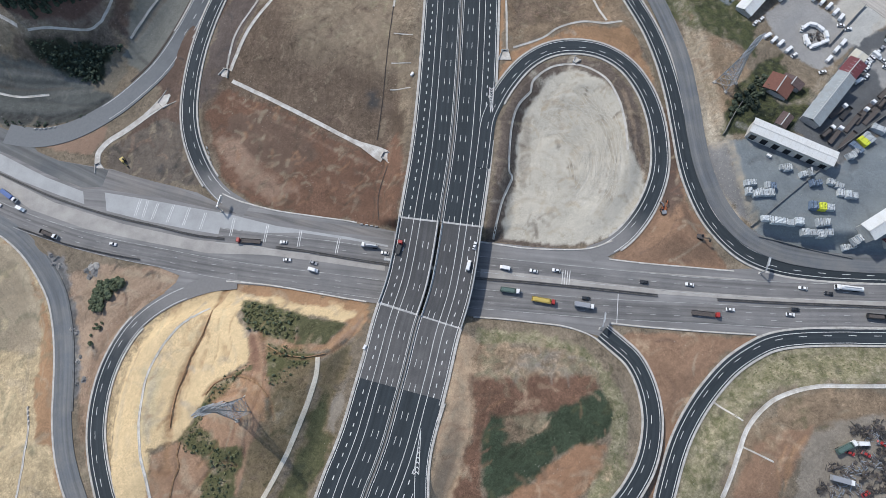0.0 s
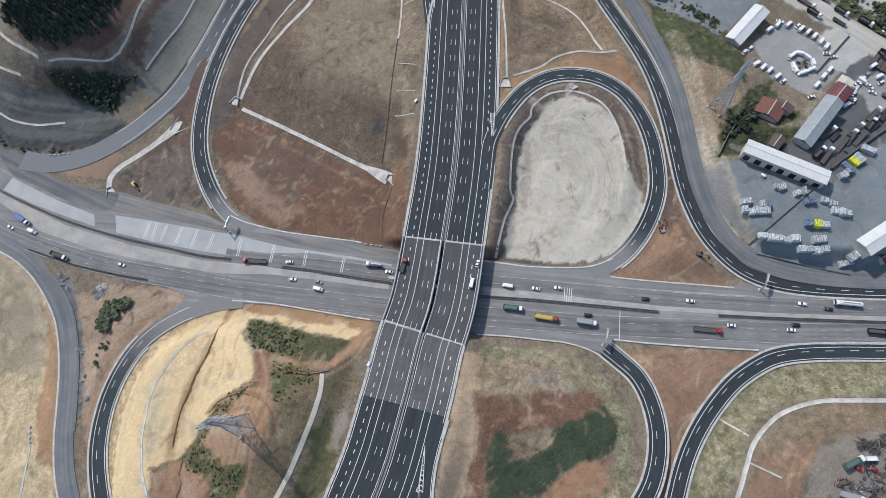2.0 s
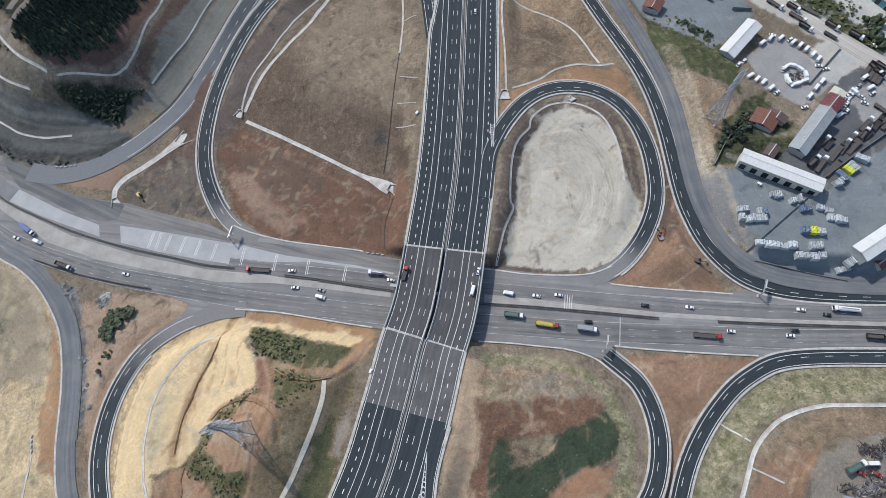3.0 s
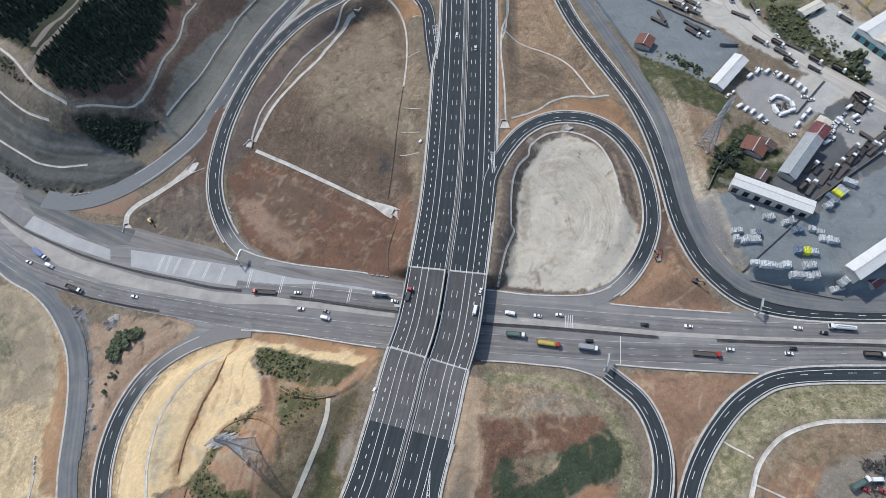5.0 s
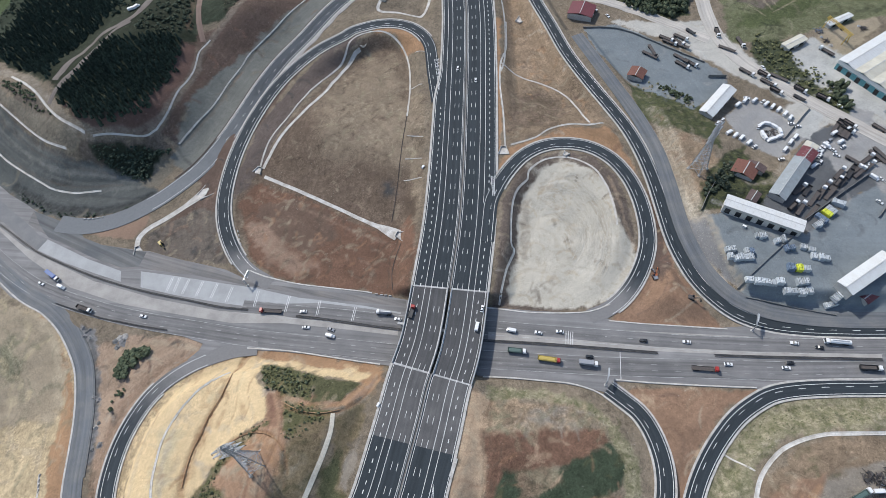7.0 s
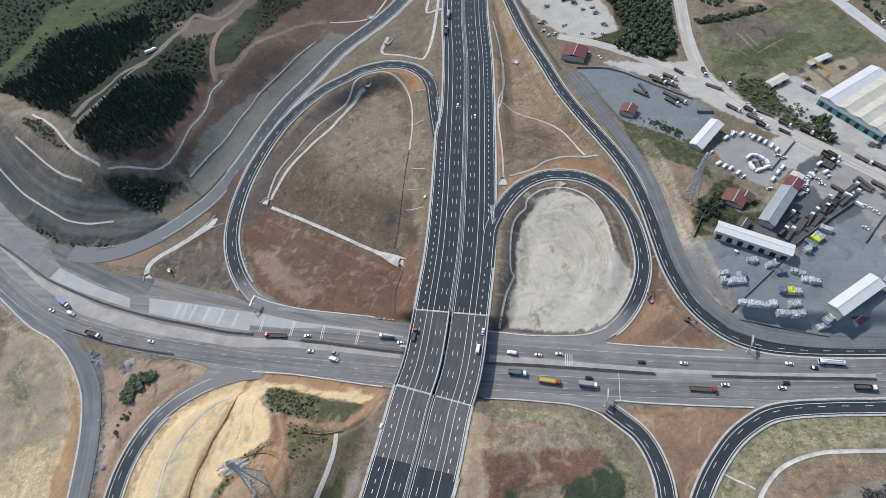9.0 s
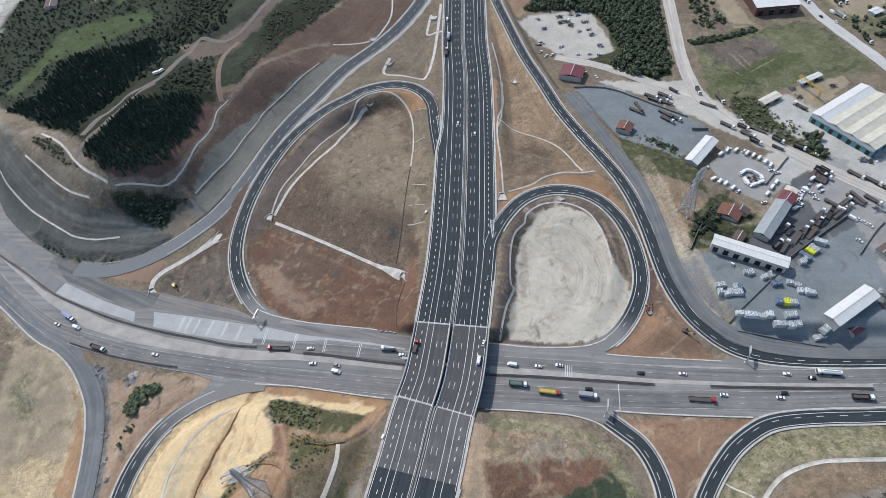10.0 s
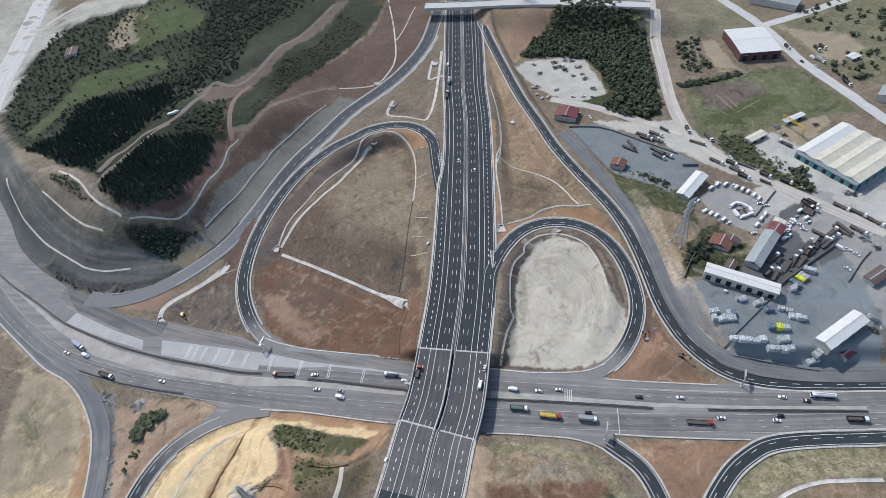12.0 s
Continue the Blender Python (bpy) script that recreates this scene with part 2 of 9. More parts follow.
    l.new(span(grass.outputs["Fac"], 0.3, 0.62, 0.12, 1.0), plant.inputs[0]), l.new(weeds.outputs[0], plant.inputs[1]), l.new(green.outputs[0], plant.inputs[2])
    mix = n.new("ShaderNodeMixRGB")
    l.new(cover, mix.inputs[0]), l.new(hsv.outputs[0], mix.inputs[1]), l.new(plant.outputs[0], mix.inputs[2])
    lumps = tex(0.06, 3, 0.5)
    some = times(pale, span(lumps.outputs[0], 0.5, 0.62, 0.0, 0.38))
    strewn = n.new("ShaderNodeMixRGB")
    strewn.inputs[2].default_value = (0.5, 0.46, 0.4, 1)
    l.new(some, strewn.inputs[0]), l.new(mix.outputs[0], strewn.inputs[1])
    l.new(strewn.outputs[0], bsdf.inputs["Base Color"])
    b = n.new("ShaderNodeBump")
    b.inputs["Strength"].default_value, b.inputs["Distance"].default_value = 0.55, 0.4
    rough = n.new("ShaderNodeMath")
    rough.operation, rough.inputs[1].default_value = "MULTIPLY_ADD", 0.35
    l.new(grain.outputs[0], rough.inputs[0]), l.new(clod.outputs[0], rough.inputs[2])
    l.new(rough.outputs[0], b.inputs["Height"]), l.new(b.outputs[0], bsdf.inputs["Normal"])
    return m


# ---- plan: roads as lines of (x, y, z), gentle hills as (x, y, reach x, reach y, height), soils as outlines ----
MAIN = [
    (-95, -240, 9), (-62, -165, 9), (-39.5, -110.8, 9), (-34.2, -99.5, 9), (-28.1, -85.4, 9), (-22.4, -68.9, 9), (-16.1, -50.2, 9),
    (-10, -30.7, 8.6), (-1, -6.7, 8.5), (8.1, 31.7, 8.6), (17.5, 76.7, 9), (26.9, 143.8, 9), (39.4, 252.8, 9), (44, 321.9, 9), (49.6, 376.4, 9),
    (62, 506.3, 9), (80, 700, 9),
]
LOW_CARR = [
    (-430, 245), (-352, 146), (-322, 113), (-297, 89.5), (-276, 72.5), (-258, 60.3), (-237, 49.8), (-217.1, 41.5), (-197.8, 34.2), (-175.5, 27.1), (-150.3, 20.1),
    (-125.8, 13.3), (-91.7, 5.2), (-58.6, -1.6), (-26.4, -8.5), (-1.2, -13.4), (23.6, -17.5), (51, -22.1), (80.8, -27), (110.2, -31.2),
    (139.1, -34.9), (181.5, -40.6), (228.3, -45.2), (330, -55),
]
UP_CARR = [
    (-120.8, 31.4), (-92.8, 25.1), (-58.8, 18.2), (-25.7, 10.5), (0.2, 6), (28.9, 0.9), (53.8, -4), (84.2, -9.9), (114, -15.6), (143.2, -20.9),
    (186.5, -26.9), (234, -32.3), (330, -41),
]
NWLOOP = [
    (-104.5, 44.7, 0), (-119.5, 56.4, 0.2), (-129.7, 70.3, 0.6), (-137.7, 89.6, 1.5), (-141, 109.2, 2.4), (-140, 131.6, 3.3), (-135.2, 157.2, 4.2),
    (-125.3, 186.5, 5), (-111.2, 214.3, 5.8), (-94.1, 235.6, 6.6), (-77, 250.6, 7.2), (-59.4, 260.2, 7.8), (-49.8, 266.2, 8.2), (-28.9, 269.4, 8.6),
    (-10.8, 264.6, 8.8), (1.5, 253.3, 9), (8.6, 236, 9), (9.4, 206, 8.86), (10.6, 176, 8.5),
]
NWOUT = [
    (-258, 110, 0), (-246, 106.6, 0), (-231.5, 105, 0), (-212.5, 108.2, 0.5), (-190.8, 118.6, 1.2), (-172.9, 132.1, 2), (-158.5, 146.4, 3),
    (-144.6, 168.9, 4), (-134.1, 190.7, 4.8), (-121.5, 219, 5.6), (-107.7, 242.9, 6.4), (-90.9, 265.6, 7.2), (-66.4, 300, 8.4), (-33.3, 333.9, 8.8),
    (-9.4, 365.9, 9), (14.2, 413.9, 9), (32, 484.2, 9),
]
NELOOP = [
    (31.6, 53.7, 9), (34.6, 68, 9), (37.7, 82.1, 9), (42.8, 92.6, 8.9), (50.8, 104.6, 8.6), (62.8, 117.4, 7.7), (77, 125.5, 6.2), (92.2, 126.9, 5.5),
    (108.2, 122.4, 4.8), (120.8, 111.9, 4), (128.5, 97, 3.2), (132, 80.9, 2.5), (132.3, 64.5, 1.9), (130.3, 49, 1.4), (125.6, 36.2, 1),
    (117.6, 23.2, 0.6), (107.4, 12.3, 0.2), (96.9, 5.4, 0), (84.9, 1.5, 0),
]
EOUT = [
    (92, 580, 9), (79.2, 471.8, 9), (80.9, 417.1, 8.8), (87.9, 350.3, 8.5), (95.1, 292.4, 8.2), (104.5, 245.4, 8), (111.2, 212.1, 7.5),
    (121.3, 180.1, 6.8), (131.3, 153, 6), (138.2, 132.7, 5.2), (142.4, 111.3, 4.5), (144.2, 89.2, 3.8), (144.3, 68.3, 3.2), (144.3, 48.5, 2.6),
    (146, 33.3, 2), (150.5, 16.5, 1.4), (159, 1.8, 0.8), (168.7, -7.5, 0.3), (182, -13.8, 0), (198.8, -17.9, 0), (218.6, -20.9, 0),
    (237.9, -23.2, 0), (330, -33, 0),
]
SEIN = [
    (85.7, -40.2, 0), (92.1, -47.1, 0.5), (98.6, -55.1, 1.2), (102.3, -65.5, 2), (103.4, -77.3, 3), (102.3, -87.1, 3.8), (99.2, -97.2, 4.8),
    (94.4, -106.4, 5.8), (87.6, -114.9, 6.6), (82.1, -120.3, 7.2), (60, -140, 8.5), (30, -165, 9),
]
SEOUT = [
    (330, -62, 0), (224.1, -53.7, 0), (205.9, -52, 0), (184.1, -50.8, 0), (169.9, -51.7, 0.2), (159.3, -55.2, 0.4), (146.9, -61.8, 0.7),
    (135.8, -70.7, 1), (125.8, -80.8, 1.4), (117.3, -91.6, 1.8), (110.6, -102.8, 2.2), (103.6, -117.4, 2.6), (101.6, -122.2, 2.7), (88, -160, 3),
]
SWRAMP = [
    (-108.8, 3.5, 0), (-121.6, 3.3, 0), (-134.4, 0.8, 0), (-147.1, -3.5, 0), (-159.4, -10.7, 0), (-168.4, -19.4, 0), (-175, -30.9, 0.5),
    (-179.3, -44.1, 1.2), (-181, -58.6, 2), (-180.3, -72.8, 2.8), (-177.1, -86.7, 3.6), (-172.2, -100.3, 4.4), (-169.8, -105.6, 4.6),
    (-152, -140, 6),
]
WROAD = [
    (-352, 138, 0), (-318, 104, 0), (-290, 79, 0), (-265.1, 57.5, 0), (-245.7, 45.1, 0), (-230.4, 30.2, -0.6), (-216.8, 9.2, -1.8), (-210.6, -7.5, -2), (-205.9, -26.9, -1),
    (-202.9, -45.3, 0.5), (-200.7, -63, 1.5), (-196.9, -80.1, 2.2), (-191.5, -94, 2.8), (-186.3, -104.9, 3), (-165, -150, 4),
]
OVER_BANK = [
    (100, 459.5, 19.6), (147.9, 450.1, 19.6), (205, 433, 18.5), (256.3, 414.2, 14), (300, 398, 6),
]
ESERV = [
    (123.1, 231.2, 7.4), (135, 189, 6.8), (147, 145.6, 6), (152.8, 114.1, 5), (153.6, 87.6, 4.2), (152.8, 64.9, 3.6), (153.4, 43.3, 3),
    (157.9, 22.7, 2), (167, 6, 1.2), (181.9, -4.7, 0.6), (201.1, -11, 0.4), (221, -14.7, 0.3), (240.5, -17.1, 0.2), (330, -27, 0),
]
CORRIDOR = [
    (-470, 345), (-400, 262), (-370, 222), (-355, 202), (-346, 187.5), (-335, 172), (-320, 156.5), (-302, 140.5), (-286, 129.5), (-274.6, 120.3), (-252.6, 104.1), (-236.7, 94.3), (-222, 88.2), (-207.7, 82.7),
    (-188.3, 79.2), (-168.5, 71), (-149.3, 64.3), (-134.1, 58.6), (-119, 49.4), (-114.1, 54.7), (-94, 45.1), (-72.9, 38.9), (-52.1, 34),
    (-36.8, 29.7), (-20.1, 24.5), (4.5, 18.6), (27.8, 14.3), (55.7, 8.5), (71.4, 6.1), (87.2, 4.7), (96.9, -2.1), (110.2, -5.6), (131.3, -8.8),
    (153.3, -12.8), (169.9, -13.5), (191.3, -13.5), (241.1, -16.1), (330, -22), (330, -68), (222.7, -58.2), (198.5, -56.5), (176.1, -55.5),
    (166.2, -51.1), (161.5, -48), (147.5, -46.1), (127.9, -43), (108, -39.9), (89.4, -36.5), (83.7, -42), (75.4, -39.1), (64, -35.6), (52.3, -32.9),
    (34.5, -29.7), (19.5, -26.6), (-8, -20.1), (-33, -15.1), (-52.1, -10.5), (-71.6, -5.3), (-91.3, -0.9), (-114.7, 3.1), (-124.7, 3.1), (-133.7, 1),
    (-142.2, -2.9), (-150.3, 0.6), (-144, 5.8), (-142.2, 9.7), (-165.8, 20.6), (-185.8, 26.3), (-211.9, 34.2), (-233.6, 43.3), (-247.2, 47.4),
    (-262.4, 49.9), (-273.9, 55.5), (-288, 68), (-318, 95), (-352, 128), (-400, 180), (-470, 262),
]

HILLS = [
    (-210, 240, 45, 40, 27.3), (-150, 400, 80, 60, 20.5), (-52, -38, 16, 16, 9), (-184, 152, 18, 14, 6.6), (-340, -60, 60, 50, -9.6),
    (-85, -60, 30, 32, 23.6), (-150, -75, 28, 45, 11.8), (-105, -20, 40, 20, 7.4), (-240, -20, 45, 45, -7.2), (-230, 175, 40, 30, 33.3),
    (-275, 215, 45, 40, 30.7), (-180, 190, 35, 35, 17.4), (-130, 285, 60, 50, 23), (-230, 300, 60, 50, 30.4), (-10, 320, 35, 40, 5.3),
    (-350, 250, 50, 60, 24.2), (140, 60, 35, 60, 7.3), (180, 0, 60, 40, 5.4), (160, 125, 35, 35, 10), (205, 60, 45, 45, 6.7), (280, 0, 70, 70, 6.4),
    (150, -105, 35, 30, 5.6), (200, -85, 40, 35, 5.8), (30, -60, 40, 30, 7.3), (75, -95, 40, 35, 5.9), (110, 130, 30, 35, 5.1),
    (-5, 140, 45, 40, 7.8), (-75, 165, 40, 40, 7.6), (60, 130, 40, 50, 5.5), (-200, -55, 25, 40, 3.4), (-60, 240, 35, 30, -6.0),
    (-110, 225, 40, 40, 4.1), (0, 400, 80, 60, 7.5), (-150, -120, 60, 40, 18.4),
]

MOUND = [
    (129.9, 435.1),
]
HILLS += [(MOUND[0][0], MOUND[0][1], 26, 18, 9.0)]
SOILS = {
    "hilltan": (0.185, 0.163, 0.128), "hillbrown": (0.145, 0.118, 0.096), "bareloop": (0.150, 0.102, 0.076), "ash": (0.062, 0.062, 0.062), "wetsoil": (0.105, 0.078, 0.058), "rill": (0.300, 0.180, 0.098), "slopegrey": (0.108, 0.114, 0.107), "paleyellow": (0.50, 0.415, 0.265), "verge": (0.275, 0.185, 0.128), "nearblack": (0.045, 0.047, 0.046), "slopelight": (0.21, 0.205, 0.185), "scuff": (0.40, 0.33, 0.235), "lawn": (0.090, 0.105, 0.050), "rustred": (0.215, 0.125, 0.088),
    "greytri": (0.148, 0.124, 0.102), "westpale": (0.335, 0.275, 0.195), "knollgreen": (0.125, 0.12, 0.062), "meadow": (0.082, 0.108, 0.052), "trackgravel": (0.385, 0.352, 0.290), "palegravel": (0.57, 0.54, 0.47), "olive": (0.210, 0.195, 0.130), "gully": (0.270, 0.165, 0.100), "hillgrass": (0.042, 0.048, 0.036), "scrubsoil": (0.046, 0.056, 0.038), "knollred": (0.345, 0.222, 0.145), "dullgrass": (0.098, 0.098, 0.054), "slopebrown": (0.235, 0.180, 0.110), "rubble": (0.22, 0.215, 0.21),
    "hillred": (0.130, 0.083, 0.068), "westtan": (0.345, 0.252, 0.180), "westfield": (0.475, 0.375, 0.235),
    "loopsoil": (0.150, 0.112, 0.083), "looplight": (0.235, 0.186, 0.134),
    "brown": (0.182, 0.135, 0.100), "browntan": (0.235, 0.175, 0.120), "browndark": (0.144, 0.115, 0.095), "redbrown": (0.130, 0.092, 0.073),
    "redbrown2": (0.165, 0.098, 0.068), "redlight": (0.270, 0.185, 0.135), "redorange": (0.307, 0.180, 0.110), "tan": (0.317, 0.265, 0.189), "orange": (0.335, 0.208, 0.122),
    "tanorange": (0.307, 0.225, 0.152), "orangebrown": (0.259, 0.165, 0.110), "yellow": (0.610, 0.465, 0.275), "gravel": (0.490, 0.455, 0.380), "greygrade": (0.170, 0.171, 0.152),
    "greywest": (0.132, 0.138, 0.128), "greytan": (0.27, 0.235, 0.19), "beige": (0.384, 0.335, 0.263), "beigeor": (0.420, 0.310, 0.210), "darksoil": (0.132, 0.106, 0.092),
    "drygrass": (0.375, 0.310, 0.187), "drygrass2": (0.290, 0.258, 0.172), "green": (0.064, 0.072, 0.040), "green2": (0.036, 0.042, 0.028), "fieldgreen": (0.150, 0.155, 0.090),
    "darkgreen": (0.050, 0.066, 0.042), "yard": (0.188, 0.212, 0.222), "yarddark": (0.115, 0.120, 0.125), "yardcars": (0.290, 0.285, 0.275), "dirt": (0.440, 0.420, 0.375), "concrete": (0.440, 0.435, 0.405),
}
ZONES = [
    ("hillside", "scrubsoil", 2.4, 0.28, [(-351, 181), (-479, 450), (-491, 575), (-412, 655), (-93, 621), (-16, 599), (-52, 461), (-102, 367), (-149, 274), (-169, 266), (-175, 220), (-189, 188), (-242, 186), (-326, 259), (-398, 315)]),
    ("valley_green", "meadow", 1.5, 0.45, [(-400, 336), (-386, 396), (-384, 442), (-343, 457), (-294, 471), (-280, 444), (-307, 424), (-338, 402), (-375, 383), (-386, 326)]),
    ("meadow_up", "meadow", 1.5, 0.4, [(-332, 487), (-359, 543), (-357, 614), (-321, 639), (-233, 541), (-280, 531), (-309, 516)]),
    ("hill_strip", "hillgrass", 1.5, 0.3, [(-239, 366), (-188, 392), (-151, 466), (-112, 557), (-76, 581), (-90, 551), (-134, 444), (-167, 378), (-210, 363)]),
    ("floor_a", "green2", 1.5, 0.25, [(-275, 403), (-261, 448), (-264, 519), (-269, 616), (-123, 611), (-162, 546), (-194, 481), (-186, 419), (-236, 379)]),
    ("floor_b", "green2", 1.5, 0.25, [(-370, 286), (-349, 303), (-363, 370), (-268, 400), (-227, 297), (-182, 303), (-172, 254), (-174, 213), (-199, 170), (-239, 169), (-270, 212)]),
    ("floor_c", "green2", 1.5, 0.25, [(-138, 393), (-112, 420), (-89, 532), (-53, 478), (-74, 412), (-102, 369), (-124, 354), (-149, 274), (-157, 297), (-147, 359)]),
    ("tan_field", "tan", 1.8, 0.3, [(-386, 550), (-375, 610), (-348, 595), (-335, 522), (-364, 501)]),
    ("red_belt", "redbrown", 1.8, 0.08, [(-174, 213), (-168, 257), (-149, 274), (-124, 354), (-80, 393), (-46, 468), (-16, 599), (50, 580), (17, 410), (-34, 342), (-75, 290), (-112, 242), (-149, 214), (-169, 178)]),
    ("red_track", "browndark", 1.5, 0, [(-234, 370), (-195, 363), (-156, 390), (-116, 511), (-91, 568), (-76, 564), (-112, 475), (-148, 374), (-180, 331), (-196, 300)]),
    ("hill_red", "hillred", 1.5, 0.04, [(-252, 187), (-237, 168), (-222, 162), (-200, 162), (-188, 171), (-181, 186), (-171, 225), (-168, 244), (-179, 250), (-184, 222), (-196, 186), (-222, 168), (-239, 176)]),
    ("hill_brown", "hillbrown", 1.8, 0.3, [(-243, 163), (-230, 158), (-201, 160), (-188, 168), (-178, 159), (-191, 152), (-209, 153), (-222, 142), (-244, 151)]),
    ("ch5_west", "redbrown", 1.5, 0.08, [(-186, 168), (-179, 161), (-174, 183), (-168, 203), (-155, 228), (-133, 252), (-97, 302), (-106, 323), (-131, 282), (-154, 261), (-166, 242), (-171, 221), (-182, 182)]),
    ("ramp_gap", "redbrown", 0.9, 0.05, [(-163, 134), (-142, 170), (-124, 208), (-93, 242), (-83, 244), (-105, 209), (-123, 174), (-137, 140), (-142, 111), (-148, 112)]),
    ("graded_band", "greygrade", 1.5, 0.02, [(-179, 161), (-175, 182), (-169, 203), (-156, 228), (-134, 252), (-97, 302), (-78, 327), (-60, 318), (-77, 296), (-121, 226), (-147, 172), (-169, 140), (-183, 150)]),
    ("far_left", "dirt", 1.5, 0.1, [(-541, 375), (-444, 386), (-466, 498), (-449, 562), (-514, 701), (-778, 794)]),
    ("far_dirt", "dirt", 1.8, 0.1, [(-470, 618), (-447, 664), (-332, 651), (-371, 623), (-421, 609), (-450, 584)]),
    ("graded_left", "slopegrey", 1.8, 0.03, [(-506, 400), (-430, 344), (-379, 285), (-332, 227), (-295, 188), (-264, 163), (-244, 152), (-219, 144), (-203, 138), (-188, 128), (-211, 113), (-255, 114), (-285, 125), (-320, 152), (-346, 183), (-365, 205), (-465, 320)]),
    ("hill_tan", "hilltan", 2.4, 0.12, [(-411, 329), (-345, 251), (-304, 212), (-270, 187), (-242, 165), (-234, 160), (-243, 153), (-264, 163), (-295, 190), (-332, 229), (-385, 290)]),
    ("bench", "hilltan", 1.2, 0.05, [(-192, 152), (-183, 150), (-181, 143), (-190, 131), (-205, 132), (-203, 137), (-196, 143)]),
    ("hill_shrub", "hillbrown", 1.2, 0.4, [(-319, 231), (-298, 221), (-278, 201), (-263, 186), (-256, 176), (-270, 184), (-290, 201), (-309, 216)]),
    ("loop_soil", "loopsoil", 1.2, 0.12, [(-117, 142), (-107, 163), (-92, 185), (-75, 212), (-53, 243), (-44, 257), (-21, 257), (-10, 235), (-9, 191), (2, 183), (-4, 104), (-10, 56), (-20, 26), (-45, 33), (-73, 39), (-101, 49), (-117, 64), (-131, 90), (-134, 114), (-126, 132)]),
    ("loop_light", "looplight", 13.0, 0.07, [(-76, 198), (-44, 245), (-18, 237), (-11, 186), (1, 177), (-3, 120), (-21, 119), (-39, 135), (-59, 134), (-74, 144)]),
    ("loop_red", "redbrown2", 1.5, 0.05, [(-131, 110), (-118, 125), (-74, 100), (-27, 69), (-12, 87), (-9, 56), (-19, 26), (-45, 33), (-73, 39), (-101, 49), (-118, 65)]),
    ("loop_redlight", "redlight", 4.8, 0.03, [(-113, 92), (-102, 92), (-92, 68), (-79, 55), (-89, 49), (-106, 62)]),
    ("loop_slope", "darksoil", 0.9, 0.06, [(-136, 108), (-134, 137), (-122, 175), (-98, 213), (-69, 254), (-43, 270), (-34, 266), (-51, 252), (-76, 219), (-98, 181), (-112, 155), (-118, 136), (-127, 122)]),
    ("loop_orange", "orange", 1.2, 0.05, [(-43, 270), (-16, 272), (2, 252), (5, 231), (-10, 236), (-19, 256), (-34, 262)]),
    ("loop_outer", "redbrown", 0.9, 0.1, [(-185, 92), (-164, 118), (-147, 148), (-129, 179), (-141, 143), (-144, 111), (-140, 80), (-131, 63), (-158, 72), (-185, 83)]),
    ("tri_apron", "greytri", 0.9, 0.06, [(-192, 81), (-188, 93), (-173, 102), (-157, 110), (-145, 104), (-140, 80), (-129, 62), (-153, 67), (-172, 72)]),
    ("red_strip", "redlight", 0.9, 0, [(-252, 104), (-219, 102), (-193, 108), (-194, 100), (-202, 90), (-230, 97)]),
    ("main_nw_strip", "looplight", 1.8, 0.2, [(-8, 191), (2, 183), (-5, 88), (-12, 57), (-13, 93)]),
    ("ne_brown", "browndark", 0.9, 0.1, [(30, 14), (38, 47), (45, 81), (53, 101), (68, 116), (91, 119), (111, 113), (122, 96), (125, 72), (122, 45), (116, 30), (104, 16), (88, 7), (59, 8)]),
    ("ne_gravel", "gravel", 0.9, 0, [(41, 15), (40, 24), (45, 36), (50, 45), (52, 65), (58, 84), (64, 95), (72, 105), (84, 111), (96, 110), (106, 103), (113, 90), (115, 72), (115, 58), (121, 47), (120, 36), (112, 20), (100, 11), (85, 8), (72, 8), (56, 12)]),
    ("tri_tan", "browntan", 1.2, 0.15, [(61, 208), (72, 258), (100, 254), (110, 215), (122, 165), (129, 132), (116, 138), (95, 142), (75, 135), (55, 128), (55, 152)]),
    ("tri_dark", "brown", 2.7, 0.4, [(64, 180), (86, 183), (103, 162), (92, 146), (69, 144), (58, 140)]),
    ("tri_orange", "orange", 1.2, 0.05, [(42, 86), (48, 118), (55, 126), (79, 135), (98, 140), (126, 133), (135, 108), (135, 78), (129, 96), (115, 115), (92, 128), (69, 122), (52, 107)]),
    ("main_ne_strip", "orange", 0.9, 0, [(62, 260), (68, 259), (59, 205), (54, 152), (45, 98), (43, 98)]),
    ("north_tan", "tanorange", 1.5, 0.15, [(86, 520), (91, 429), (92, 325), (103, 248), (108, 191), (69, 198), (68, 238), (73, 329), (80, 431)]),
    ("wedge", "orangebrown", 0.9, 0.05, [(97, -2), (118, 17), (128, 36), (137, 62), (140, 86), (143, 69), (141, 42), (142, 22), (150, 0), (157, -14), (130, -10)]),
    ("wedge_red", "redbrown", 1.8, 0.05, [(136, 82), (142, 81), (141, 42), (139, 24), (130, 18), (127, 29), (136, 58)]),
    ("east_beige", "beige", 1.5, 0.1, [(143, 174), (151, 142), (159, 114), (160, 87), (161, 65), (163, 45), (166, 14), (170, 4), (161, 8), (155, 29), (155, 59), (156, 86), (155, 119), (147, 153)]),
    ("east_soil", "tanorange", 1.8, 0.25, [(152, 159), (164, 126), (184, 114), (190, 99), (176, 78), (162, 67), (159, 83), (158, 112)]),
    ("east_green", "green", 1.5, 0.8, [(149, 178), (171, 170), (192, 150), (198, 128), (193, 108), (181, 119), (160, 126), (148, 146)]),
    ("east_scrub", "green2", 1.5, 0.8, [(192, 103), (208, 108), (210, 93), (226, 72), (203, 57), (181, 60), (164, 60), (170, 78)]),
